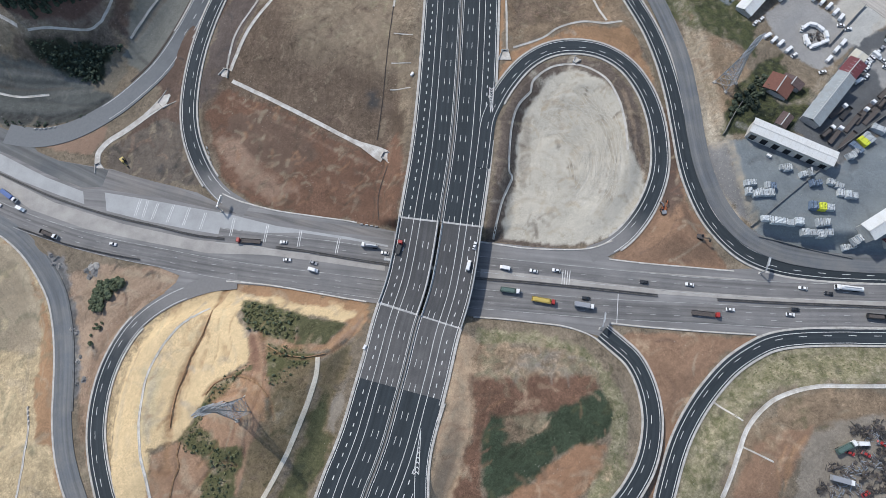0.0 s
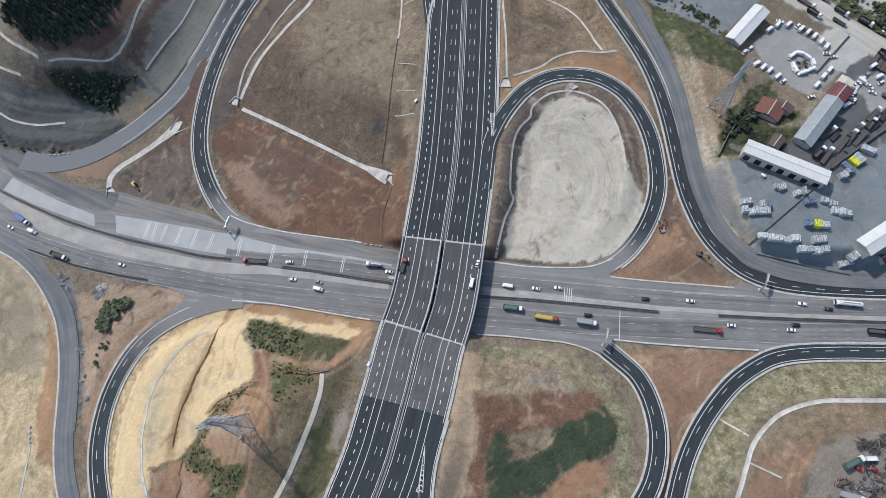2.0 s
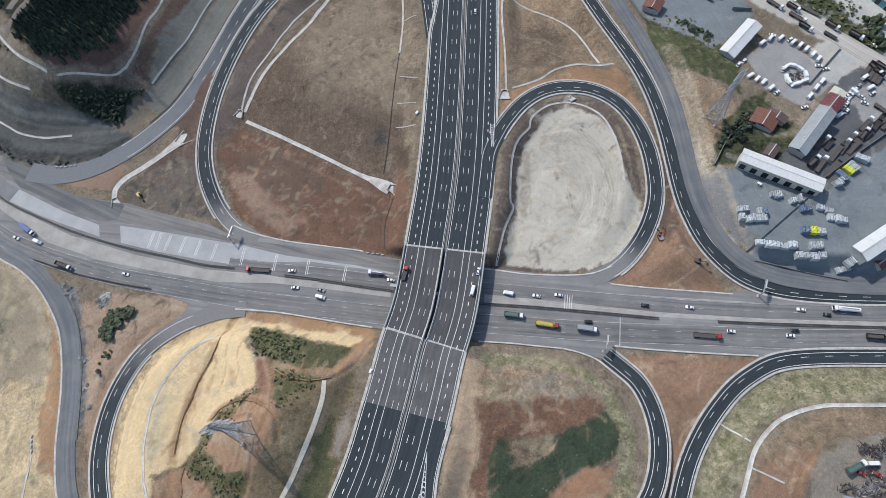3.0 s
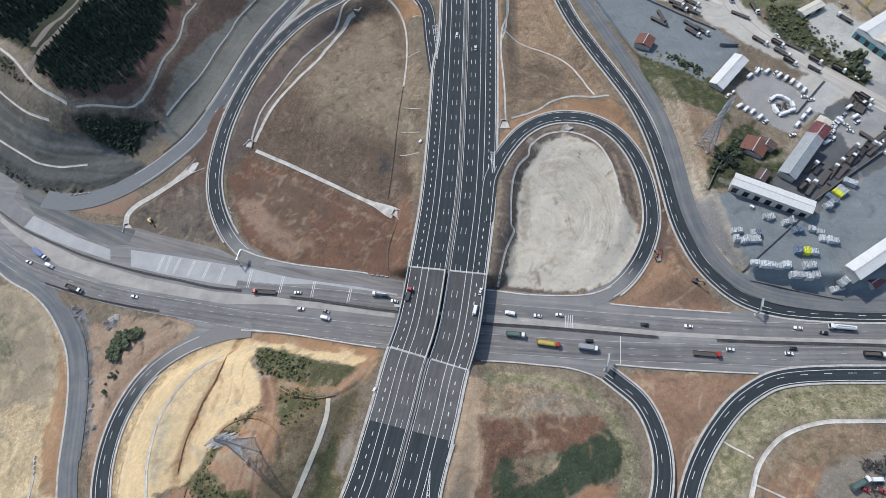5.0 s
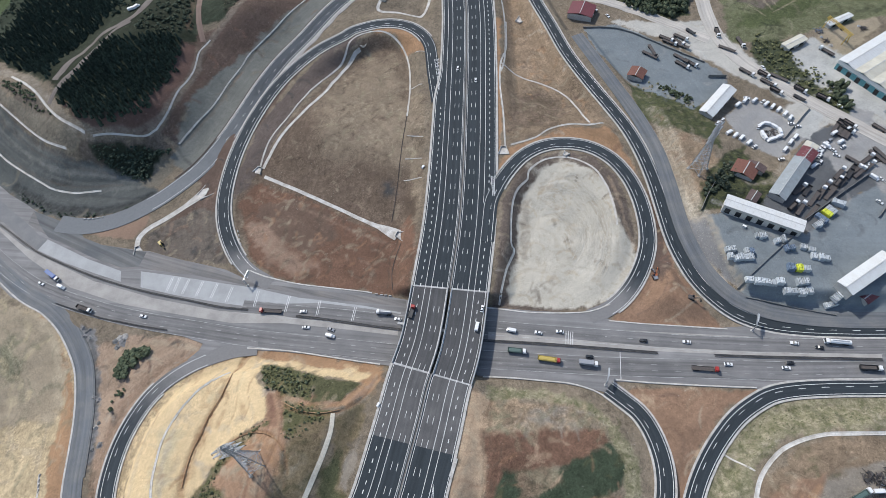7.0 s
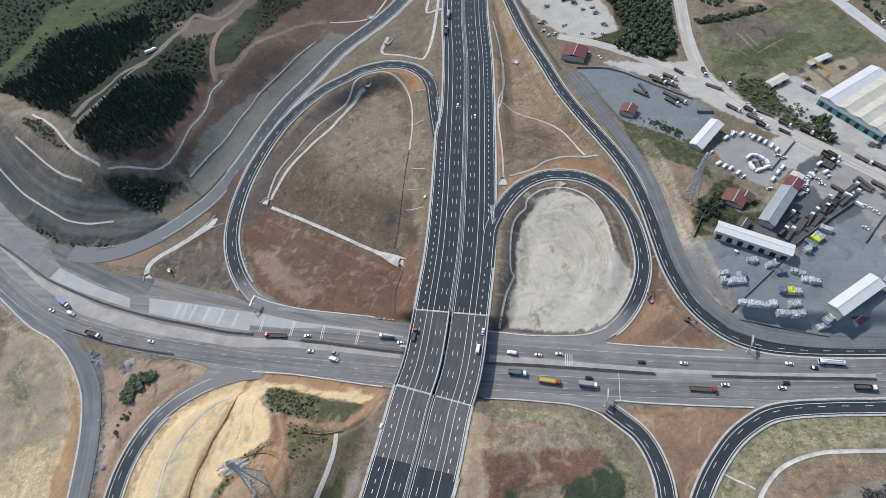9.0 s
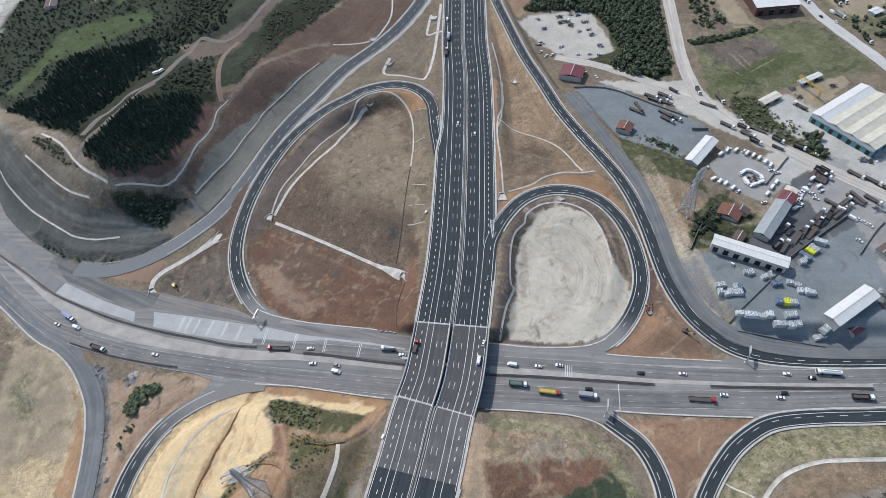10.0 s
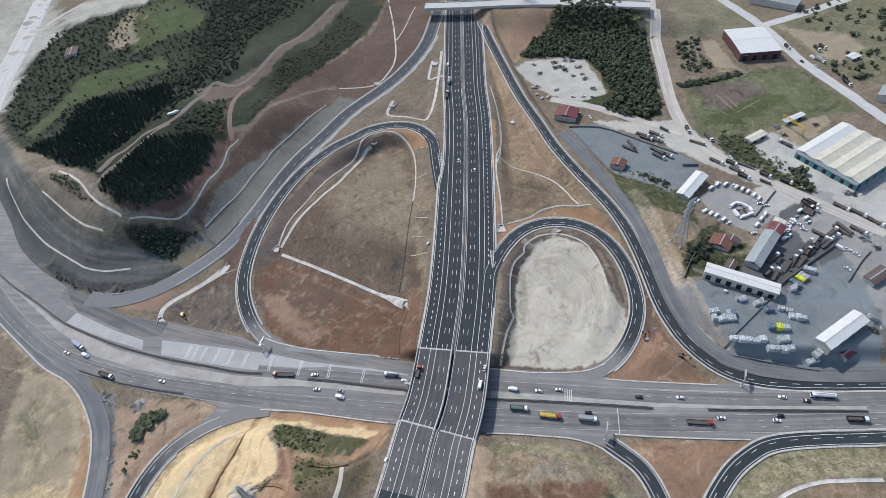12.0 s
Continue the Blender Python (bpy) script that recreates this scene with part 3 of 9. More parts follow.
    ("yard_south", "yard", 0.6, 0, [(165, 57), (180, 57), (218, 35), (260, 61), (299, 79), (252, -17), (218, -14), (191, -4), (174, 3), (167, 24), (166, 42)]),
    ("yard_mid", "yarddark", 0.9, 0, [(200, 60), (236, 95), (259, 120), (276, 120), (306, 92), (297, 75), (260, 62), (219, 38)]),
    ("yard_cars", "yardcars", 0.9, 0, [(206, 137), (230, 156), (252, 124), (252, 111), (227, 95), (210, 112)]),
    ("yard_north", "yard", 0.6, 0, [(129, 244), (157, 247), (185, 221), (218, 186), (221, 170), (186, 145), (153, 177), (133, 211)]),
    ("haul_dirt", "dirt", 1.2, 0, [(150, 252), (186, 226), (220, 188), (231, 173), (259, 142), (270, 125), (294, 105), (311, 103), (303, 126), (273, 161), (246, 193), (228, 238)]),
    ("haul_apron", "dirt", 1.2, 0, [(243, 139), (264, 147), (280, 131), (269, 121), (252, 116), (248, 124)]),
    ("factory_yard", "concrete", 1.2, 0, [(271, 192), (297, 206), (312, 188), (321, 153), (301, 150), (280, 161)]),
    ("lot_dirt", "dirt", 1.2, 0, [(99, 355), (120, 366), (173, 363), (178, 318), (179, 292), (165, 281), (138, 288), (116, 313)]),
    ("over_hill", "tanorange", 1.2, 0.05, [(91, 480), (122, 503), (161, 492), (163, 441), (139, 400), (116, 375), (98, 361), (92, 396)]),
    ("over_red", "redlight", 2.1, 0.03, [(109, 426), (136, 448), (157, 442), (136, 401), (113, 378), (100, 372)]),
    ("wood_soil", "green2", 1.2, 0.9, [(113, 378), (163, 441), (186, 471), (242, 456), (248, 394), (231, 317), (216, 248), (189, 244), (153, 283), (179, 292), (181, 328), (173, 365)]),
    ("wood_top", "meadow", 1.5, 0.5, [(171, 432), (190, 459), (216, 458), (224, 439), (193, 420)]),
    ("wood_cut", "tan", 1.2, 0.05, [(237, 450), (266, 450), (253, 392), (241, 393), (235, 416)]),
    ("yard_far", "yardcars", 1.5, 0.02, [(294, 146), (313, 125), (320, 89), (344, 49), (284, -32), (267, 9), (278, 65), (277, 97)]),
    ("lot_mid", "yardcars", 1.2, 0, [(260, 108), (279, 108), (294, 91), (275, 77), (260, 76), (256, 85)]),
    ("pad_a", "concrete", 0.6, 0, [(246, 117), (265, 138), (274, 132), (254, 111)]),
    ("crane_yard", "tan", 0.9, 0.03, [(295, 204), (321, 226), (348, 229), (351, 214), (313, 185), (297, 185)]),
    ("haul_scrub", "scrubsoil", 1.2, 0.75, [(257, 220), (272, 209), (276, 187), (291, 169), (288, 158), (294, 136), (287, 128), (277, 138), (264, 161), (251, 177), (245, 198)]),
    ("heap_yard", "dirt", 1.2, 0.05, [(299, 123), (322, 140), (356, 147), (372, 124), (340, 76), (322, 93)]),
    ("factory_apron", "concrete", 1.5, 0.02, [(271, 190), (297, 205), (309, 183), (320, 136), (341, 123), (369, 83), (347, 53), (321, 91), (306, 126), (283, 150)]),
    ("field_n", "olive", 1.5, 0.15, [(294, 457), (379, 503), (370, 395), (330, 373), (277, 374)]),
    ("field_e", "fieldgreen", 1.5, 0.4, [(250, 292), (309, 299), (360, 303), (375, 251), (379, 223), (318, 218), (280, 210), (236, 210)]),
    ("field_pad", "greytri", 1.2, 0.1, [(251, 282), (310, 289), (325, 252), (276, 235)]),
    ("wh_pad", "tan", 1.2, 0, [(299, 366), (311, 363), (312, 304), (293, 305), (292, 338)]),
    ("field_far", "olive", 1.8, 0.6, [(384, 385), (468, 417), (575, 447), (457, 266), (410, 257), (392, 281), (383, 325)]),
    ("field_far_dirt", "tan", 1.5, 0.05, [(381, 380), (407, 360), (439, 344), (440, 317), (406, 296), (390, 312), (391, 340)]),
    ("sw_orange", "orange", 0.9, 0.03, [(-109, 2), (-76, -3), (-35, -16), (-35, -26), (-47, -34), (-52, -42), (-57, -37), (-44, -27), (-63, -17), (-103, -8), (-132, -9), (-156, -22), (-145, -9), (-126, -1)]),
    ("sw_yellow", "yellow", 0.9, 0.02, [(-154, -104), (-163, -79), (-169, -54), (-165, -34), (-154, -17), (-136, -6), (-116, 1), (-97, -6), (-51, -17), (-39, -21), (-49, -25), (-80, -16), (-102, -8), (-104, -18), (-96, -30), (-93, -43), (-107, -49), (-116, -55), (-124, -69), (-129, -78), (-136, -80), (-141, -82), (-139, -105)]),
    ("sw_red", "knollred", 0.9, 0.04, [(-96, -30), (-93, -24), (-78, -28), (-60, -37), (-47, -31), (-39, -25), (-42, -34), (-56, -39), (-66, -40), (-84, -35), (-80, -58), (-86, -73), (-94, -86), (-102, -109), (-139, -105), (-141, -84), (-129, -78), (-123, -69), (-115, -55), (-105, -49), (-93, -43)]),
    ("sw_pale", "paleyellow", 3.0, 0.03, [(-155, -40), (-144, -41), (-143, -56), (-142, -82), (-145, -81), (-152, -58)]),
    ("sw_scrub", "knollgreen", 0.9, 0.8, [(-104, -8), (-90, -12), (-71, -19), (-72, -35), (-84, -31), (-96, -26)]),
    ("sw_plot", "dullgrass", 0.6, 0.3, [(-72, -20), (-47, -26), (-48, -29), (-56, -36), (-71, -35)]),
    ("sw_weeds", "knollgreen", 1.5, 0.6, [(-85, -34), (-60, -42), (-62, -48), (-70, -50), (-75, -56), (-82, -55)]),
    ("sw_brown", "slopebrown", 1.2, 0.3, [(-76, -47), (-61, -45), (-66, -67), (-72, -82), (-88, -110), (-102, -109), (-94, -86), (-83, -69), (-80, -58)]),
    ("sw_green", "slopebrown", 1.2, 0.45, [(-57, -45), (-41, -34), (-45, -49), (-51, -58), (-57, -78), (-52, -80), (-63, -104), (-70, -112), (-85, -110), (-74, -93), (-66, -77), (-61, -62)]),
    ("sw_pad", "greytan", 0.9, 0.03, [(-57, -78), (-55, -65), (-49, -57), (-45, -54), (-50, -68), (-54, -81)]),
    ("sw_grass", "dullgrass", 1.5, 0.5, [(-61, -62), (-56, -59), (-58, -79), (-54, -82), (-63, -102), (-70, -112), (-84, -110), (-68, -85)]),
    ("sw_scrub2", "knollgreen", 1.2, 0.7, [(-129, -78), (-123, -69), (-118, -61), (-106, -51), (-94, -47), (-105, -55), (-116, -63), (-121, -71), (-107, -82), (-97, -84), (-104, -108), (-119, -107), (-114, -92), (-126, -82)]),
    ("w_field", "westfield", 1.8, 0.11, [(-282, 52), (-246, 42), (-231, 24), (-218, -2), (-206, -51), (-192, -103), (-255, -101)]),
    ("w_orange", "orange", 0.9, 0.03, [(-253, 45), (-246, 39), (-235, 24), (-224, 7), (-216, -13), (-206, -51), (-200, -78), (-192, -103), (-195, -103), (-205, -77), (-212, -75), (-222, -47), (-222, -32), (-226, -12), (-232, 4), (-242, 22), (-252, 31)]),
    ("w_pale", "westpale", 2.7, 0.03, [(-282, 54), (-253, 43), (-238, 31), (-228, 7), (-226, -18), (-226, -31), (-242, -24), (-273, -28)]),
    ("w_mid", "westtan", 1.5, 0.06, [(-210, 15), (-192, 20), (-148, 14), (-138, 8), (-160, -8), (-176, -28), (-185, -50), (-191, -52), (-203, -21)]),
    ("w_verge", "westtan", 1.2, 0.05, [(-191, -52), (-183, -50), (-176, -30), (-179, -53), (-178, -75), (-164, -102), (-177, -101), (-186, -78)]),
    ("w_rubble", "rubble", 1.2, 0.05, [(-223, 32), (-211, 26), (-207, 5), (-202, -8), (-195, -34), (-194, -49), (-197, -52), (-205, -20), (-213, 6)]),
    ("w_verge_end", "orange", 0.9, 0.03, [(-185, -80), (-177, -81), (-166, -103), (-174, -103)]),
    ("se_beige", "beigeor", 1.2, 0.05, [(12, -36), (21, -39), (19, -62), (15, -83), (8, -117), (-10, -116), (-3, -85), (6, -61)]),
    ("se_grass", "drygrass2", 1.5, 0.7, [(22, -34), (52, -38), (71, -45), (85, -60), (91, -76), (89, -96), (78, -121), (64, -120), (78, -98), (83, -79), (78, -61), (65, -49), (37, -42), (21, -40)]),
    ("se_grey", "browntan", 1.8, 0.2, [(19, -46), (36, -44), (65, -48), (76, -58), (63, -60), (19, -58)]),
    ("se_grey2", "greytan", 2.7, 0.1, [(36, -50), (56, -48), (60, -54), (49, -57), (38, -56)]),
    ("se_red", "redbrown2", 1.5, 0.1, [(17, -58), (63, -60), (78, -60), (79, -69), (61, -77), (50, -78), (34, -80), (19, -88), (16, -110), (18, -118), (2, -117), (10, -94), (16, -83)]),
    ("se_dgreen", "darkgreen", 1.2, 0.09, [(19, -86), (24, -77), (50, -79), (64, -76), (79, -68), (83, -79), (80, -93), (64, -94), (52, -101), (44, -109), (38, -113), (21, -116), (17, -110)]),
    ("se_patch", "browntan", 2.7, 0.1, [(30, -78), (50, -79), (52, -84), (43, -89), (32, -90)]),
    ("se_orange", "redorange", 1.2, 0.05, [(26, -118), (41, -109), (53, -100), (64, -94), (80, -93), (74, -105), (61, -120)]),
    ("se_wedge", "orangebrown", 0.9, 0.05, [(89, -41), (123, -44), (162, -49), (146, -55), (130, -68), (115, -85), (103, -111), (95, -122), (102, -97), (106, -73), (100, -56)]),
    ("se_dry", "drygrass2", 1.5, 0.7, [(144, -64), (162, -56), (181, -55), (234, -59), (229, -76), (181, -73), (162, -75), (147, -87), (134, -106), (126, -124), (107, -123), (120, -94)]),
    ("se_inner", "browntan", 1.5, 0.12, [(146, -93), (169, -79), (185, -76), (227, -80), (224, -93), (187, -93), (173, -96), (159, -110), (152, -125), (130, -124)]),
    ("se_arc", "orangebrown", 1.2, 0.05, [(136, -114), (146, -102), (161, -94), (176, -93), (169, -104), (159, -116), (152, -126), (134, -125)]),
    ("scrap_yard", "greytan", 1.5, 0.05, [(175, -95), (192, -90), (224, -91), (216, -129), (159, -126), (167, -106)]),
    ("meadow_mid", "meadow", 3.0, 0.2, [(-322, 467), (-292, 467), (-286, 440), (-320, 424), (-329, 444)]),
    ("meadow_far", "lawn", 4.0, 0.2, [(-367, 608), (-311, 538), (-315, 514), (-344, 528), (-361, 575)]),
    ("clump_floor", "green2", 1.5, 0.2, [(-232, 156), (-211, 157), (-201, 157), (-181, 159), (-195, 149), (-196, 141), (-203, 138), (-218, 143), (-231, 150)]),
    ("loop_bare", "bareloop", 2.4, 0.02, [(-118, 106), (-89, 108), (-66, 90), (-62, 76), (-80, 66), (-99, 73), (-116, 90)]),
    ("loop_pale", "redlight", 2.0, 0.03, [(-124, 95), (-113, 92), (-102, 78), (-94, 66), (-87, 56), (-100, 60), (-112, 70), (-121, 83)]),
    ("loop_smudge", "ash", 4.5, 0.02, [(-32, 113), (-25, 111), (-26, 101), (-32, 100)]),
    ("loop_wet", "wetsoil", 2.0, 0.03, [(-18, 98), (-9, 94), (-11, 79), (-18, 85)]),
    ("rock_bank", "rubble", 1.2, 0.02, [(157, 58), (165, 57), (167, 37), (170, 20), (172, 11), (166, 17), (159, 31), (156, 45)]),
    ("field_corner", "scuff", 2.4, 0.05, [(-311, 86), (-294, 72), (-276, 56), (-249, 36), (-237, 16), (-232, -6), (-235, -26), (-228, -28), (-224, -2), (-231, 17), (-246, 37), (-279, 64)]),
    ("field_dark", "olive", 3.0, 0.1, [(-273, 21), (-265, 27), (-256, 16), (-253, 0), (-264, -3)]),
    ("north_pad", "greytri", 1.8, 0.1, [(277, 286), (313, 283), (310, 260), (278, 239), (258, 257)]),
    ("north_lawn", "lawn", 2.4, 0.2, [(258, 239), (300, 256), (315, 264), (336, 252), (294, 231), (260, 222), (248, 228)]),
    ("wood_lawn", "lawn", 1.8, 0.3, [(183, 462), (209, 454), (195, 426), (173, 432)]),
]

# lines on the ground: soil, width, strength, depth in metres, points on the plan
MARKS = [
    ("slopelight", 4.0, 0.55, 0.0, [(-384, 273), (-346, 225), (-324, 199), (-300, 175), (-272, 156), (-256, 148), (-224, 142)]),
    ("hillbrown", 3.0, 0.5, 0.3, [(-337, 242), (-320, 218), (-295, 188), (-270, 165), (-249, 153)]),
    ("slopelight", 4.5, 0.5, 0.0, [(-278, 157), (-261, 149), (-241, 145), (-226, 143), (-205, 137)]),
    ("hillbrown", 2.0, 0.4, 0.2, [(-360, 248), (-327, 212), (-295, 182), (-265, 160), (-244, 150)]),
    ("ash", 2.2, 0.45, 0.3, [(-250, 131), (-232, 129), (-212, 124), (-195, 124)]),
    ("ash", 3.0, 0.5, 0.0, [(-262, 123), (-240, 120), (-222, 119), (-204, 120)]),
    ("slopelight", 3.0, 0.5, 0.0, [(-232, 133), (-219, 133), (-202, 133)]),
    ("greytan", 7.0, 0.8, 0.0, [(-450, 365), (-411, 326), (-346, 247), (-320, 242), (-289, 220), (-272, 201), (-258, 184), (-244, 170), (-230, 161)]),
    ("greytan", 5.0, 0.6, 0.0, [(-230, 161), (-200, 164), (-189, 172), (-182, 186), (-175, 205), (-170, 222), (-167, 241), (-159, 256), (-148, 275), (-128, 308), (-106, 336), (-85, 344)]),
    ("hillbrown", 2.4, 0.6, 0.3, [(-176, 163), (-166, 179), (-155, 198), (-146, 221), (-136, 240), (-131, 250), (-113, 274), (-101, 292), (-88, 312)]),
    ("ash", 2.5, 0.5, 0.0, [(-182, 165), (-174, 152), (-166, 146)]),
    ("wetsoil", 0.9, 0.8, 0.2, [(-35, 67), (-40, 53), (-47, 43), (-54, 46)]),
    ("wetsoil", 0.9, 0.8, 0.2, [(-23, 73), (-25, 62), (-29, 55), (-31, 34)]),
    ("wetsoil", 1.2, 0.7, 0.2, [(-47, 43), (-33, 63), (-23, 69)]),
    ("wetsoil", 1.6, 0.7, 0.2, [(-19, 76), (-10, 72)]),
    ("wetsoil", 0.8, 0.6, 0.1, [(-21, 68), (-19, 58), (-24, 48), (-22, 36)]),
    ("redlight", 2.5, 0.6, 0.0, [(-116, 119), (-98, 107), (-76, 93), (-52, 77), (-32, 66)]),
    ("rill", 4.2, 0.7, 0.4, [(-121, -16), (-124, -26), (-129, -36), (-132, -44), (-134, -54), (-135, -63), (-135, -74), (-133, -92)]),
    ("rill", 1.6, 0.9, 0.5, [(-119, -13), (-118, -5), (-115, 0), (-115, 3)]),
    ("wetsoil", 0.8, 0.6, 0.3, [(-126, -31), (-129, -38), (-132, -47), (-133, -58)]),
    ("orange", 2.2, 0.9, 0.5, [(-86, -31), (-79, -36), (-67, -38), (-55, -38), (-44, -25)]),
    ("redlight", 1.5, 0.7, 0.2, [(-84, -33), (-78, -38), (-67, -40), (-57, -40)]),
    ("knollgreen", 2.6, 0.9, 0.0, [(-91, -46), (-101, -49), (-107, -51), (-113, -54), (-116, -56), (-121, -67), (-125, -75)]),
    ("rustred", 1.4, 0.8, 0.4, [(-93, -31), (-90, -42), (-92, -54), (-98, -66), (-102, -80)]),
    ("rustred", 1.2, 0.8, 0.4, [(-87, -36), (-84, -48), (-86, -60), (-93, -74), (-97, -88)]),
    ("tan", 1.0, 0.7, 0.2, [(-96, -44), (-93, -56), (-100, -70), (-106, -84)]),
    ("rill", 0.9, 0.5, 0.2, [(-104, -14), (-107, -24), (-105, -34), (-108, -42)]),
    ("rill", 0.8, 0.45, 0.2, [(-111, -8), (-114, -20), (-113, -33), (-117, -44)]),
    ("yellow", 11.0, 0.85, 0.0, [(-163, -100), (-168, -84), (-172, -66), (-171, -48), (-164, -30), (-153, -14), (-141, -3), (-125, 3)]),
    ("gully", 1.8, 0.6, 0.3, [(-112, 0), (-116, -5), (-119, -13), (-122, -23), (-125, -30), (-130, -37), (-132, -45), (-135, -55), (-135, -63), (-134.5, -73)]),
    ("rill", 3.6, 0.5, 0.1, [(-127, -36), (-129, -45), (-131.5, -55), (-132, -66)]),
    ("gully", 1.8, 0.9, 0.8, [(-120, -57), (-113, -51), (-100, -49.5), (-88, -53), (-81, -61), (-80, -71)]),
    ("orange", 4.4, 0.8, 0.3, [(-115, -60), (-106, -54), (-94, -53), (-86, -61), (-85, -70)]),
    ("gully", 1.6, 0.9, 0.7, [(-115, -62.5), (-106, -58.5), (-94, -58.5), (-88, -65)]),
    ("scuff", 5.2, 0.7, 0.0, [(-112, -68), (-104, -64), (-97, -64), (-92, -70), (-97, -77)]),
    ("gully", 1.6, 0.9, 0.6, [(-90, -28), (-86, -36), (-76, -41.5), (-66, -43.5), (-55, -42), (-45, -35), (-37, -24)]),
    ("gully", 1.6, 0.8, 0.5, [(-120, -91), (-112, -84), (-109, -79)]),
    ("rustred", 3.2, 0.8, 0.3, [(-96, -25), (-91, -38), (-88, -47)]),
    ("gully", 1.4, 0.8, 0.5, [(-122, -104), (-115, -95), (-108, -90), (-101, -92)]),
    ("scuff", 4.0, 0.6, 0.0, [(-126, -88), (-124, -96), (-118, -103)]),
    ("orange", 2.8, 0.8, 0.0, [(-183, -66), (-183, -49), (-180, -31), (-168, -16), (-156, -3), (-144, 5)]),
    ("slopebrown", 1.0, 0.6, 0.2, [(-188, -64), (-187.5, -48), (-184, -30), (-172, -13), (-160, 0)]),
    # broad near-black strip, sunk along the foot of the cut slope
    ("nearblack", 8.0, 0.9, 0.6, [(-300, 146), (-286, 136), (-262, 122.5), (-240, 118), (-222, 117), (-206, 119), (-194, 124)]),
    ("verge", 6.0, 0.75, 0.0, [(-150, 4), (-166, -4), (-179, -18), (-187, -38), (-190, -55), (-188, -75)]),
    ("scuff", 4.0, 0.6, 0.0, [(-172, 14), (-158, 11), (-146, 7)]),
    ("beigeor", 3.0, 0.5, 0.0, [(117, 96), (119, 76), (119, 56), (121, 42)]),
    ("wetsoil", 5.0, 0.45, 0.0, [(57, 60), (54, 44), (60, 82)]),
    ("beige", 9.0, 0.75, 0.0, [(158, 146), (161, 122), (162, 98), (162, 76), (162, 58)]),
    ("beige", 4.0, 0.85, 0.3, [(167, 58), (168, 44), (168.5, 33), (171, 20), (173, 10)]),
    ("tan", 1.2, 0.9, 0.0, [(274, 269), (279, 242)]),
    ("tan", 1.2, 0.9, 0.0, [(280, 271), (284, 247)]),
    ("tan", 1.0, 0.8, 0.0, [(278, 239), (306, 253)]),
    ("tan", 1.0, 0.8, 0.0, [(263, 251), (272, 237)]),
    ("ash", 3.0, 0.7, 0.0, [(-219, 30), (-212, 16), (-206, 0), (-201, -18), (-197, -40), (-195, -58)]),
    ("verge", 1.6, 0.7, 0.3, [(-128, -79), (-129.5, -88), (-128, -96), (-130, -106)]),
    ("scuff", 2.4, 0.5, 0.0, [(-160, -30), (-163, -46), (-163, -62), (-158, -84)]),
    ("beige", 3.0, 0.6, 0.0, [(-146, -36), (-148, -50), (-147, -64), (-143, -78)]),
    ("scuff", 1.3, 0.6, 0.0, [(132, 10), (139, 13), (146, 12), (154, 15)]),
    ("scuff", 1.3, 0.6, 0.0, [(129, -5), (139, 0), (150, 7)]),
    ("redbrown", 1.0, 0.6, 0.0, [(112, 0), (122, 4), (131, 14), (134, 27)]),
    ("orange", 2.6, 0.8, 0.3, [(171, -97), (163, -104), (158, -116), (156, -124)]),
    ("orange", 1.6, 0.7, 0.2, [(161, -101), (155, -111), (156, -124)]),
    ("drygrass2", 5.0, 0.6, 0.0, [(38, -80), (45, -84), (50, -80)]),
    ("beigeor", 1.0, 0.6, 0.0, [(34, -83), (40, -88), (48, -86), (54, -80)]),
    ("beigeor", 4.0, 0.5, 0.0, [(18, -58), (40, -58), (62, -57), (76, -57)]),
    ("wetsoil", 1.4, 0.5, 0.2, [(17, -59), (15, -75), (11, -93), (2, -110)]),
    ("greytan", 3.6, 0.9, 0.0, [(193, 92), (196, 84), (200, 77), (206, 75), (214, 77), (221, 84), (228, 91), (235, 97)]),
    ("scuff", 1.5, 0.55, 0.0, [(-300, 58), (-283, 53), (-269, 47), (-253, 35), (-240, 22), (-232, 7), (-230, -6), (-230, -23), (-226, -60)]),
    ("olive", 1.2, 0.6, 0.0, [(-255, 34), (-256, 25), (-254, 13), (-249, -1), (-239, -15)]),
    ("scuff", 1.2, 0.6, 0.0, [(-275, 34), (-260, 11), (-257, -3), (-256, -20), (-248, -45)]),
    ("scuff", 1.2, 0.5, 0.0, [(-272, 34), (-257, 11), (-254, -3), (-253, -20), (-245, -45)]),
    ("tan", 1.0, 0.5, 0.0, [(64, 178), (74, 170), (83, 168), (90, 158)]),
    ("wetsoil", 4.0, 0.5, 0.4, [(81, 175), (86, 168), (92, 166)]),
    ("hillred", 6.0, 0.6, 0.5, [(-50, 395), (-40, 380), (-44, 362)]),
    ("rustred", 5.0, 0.35, 0.0, [(-165, 347), (-178, 322), (-177, 279), (-176, 263)]),
    ("hillred", 2.5, 0.5, 0.2, [(-73, 345), (-90, 352), (-108, 345), (-130, 322)]),
]
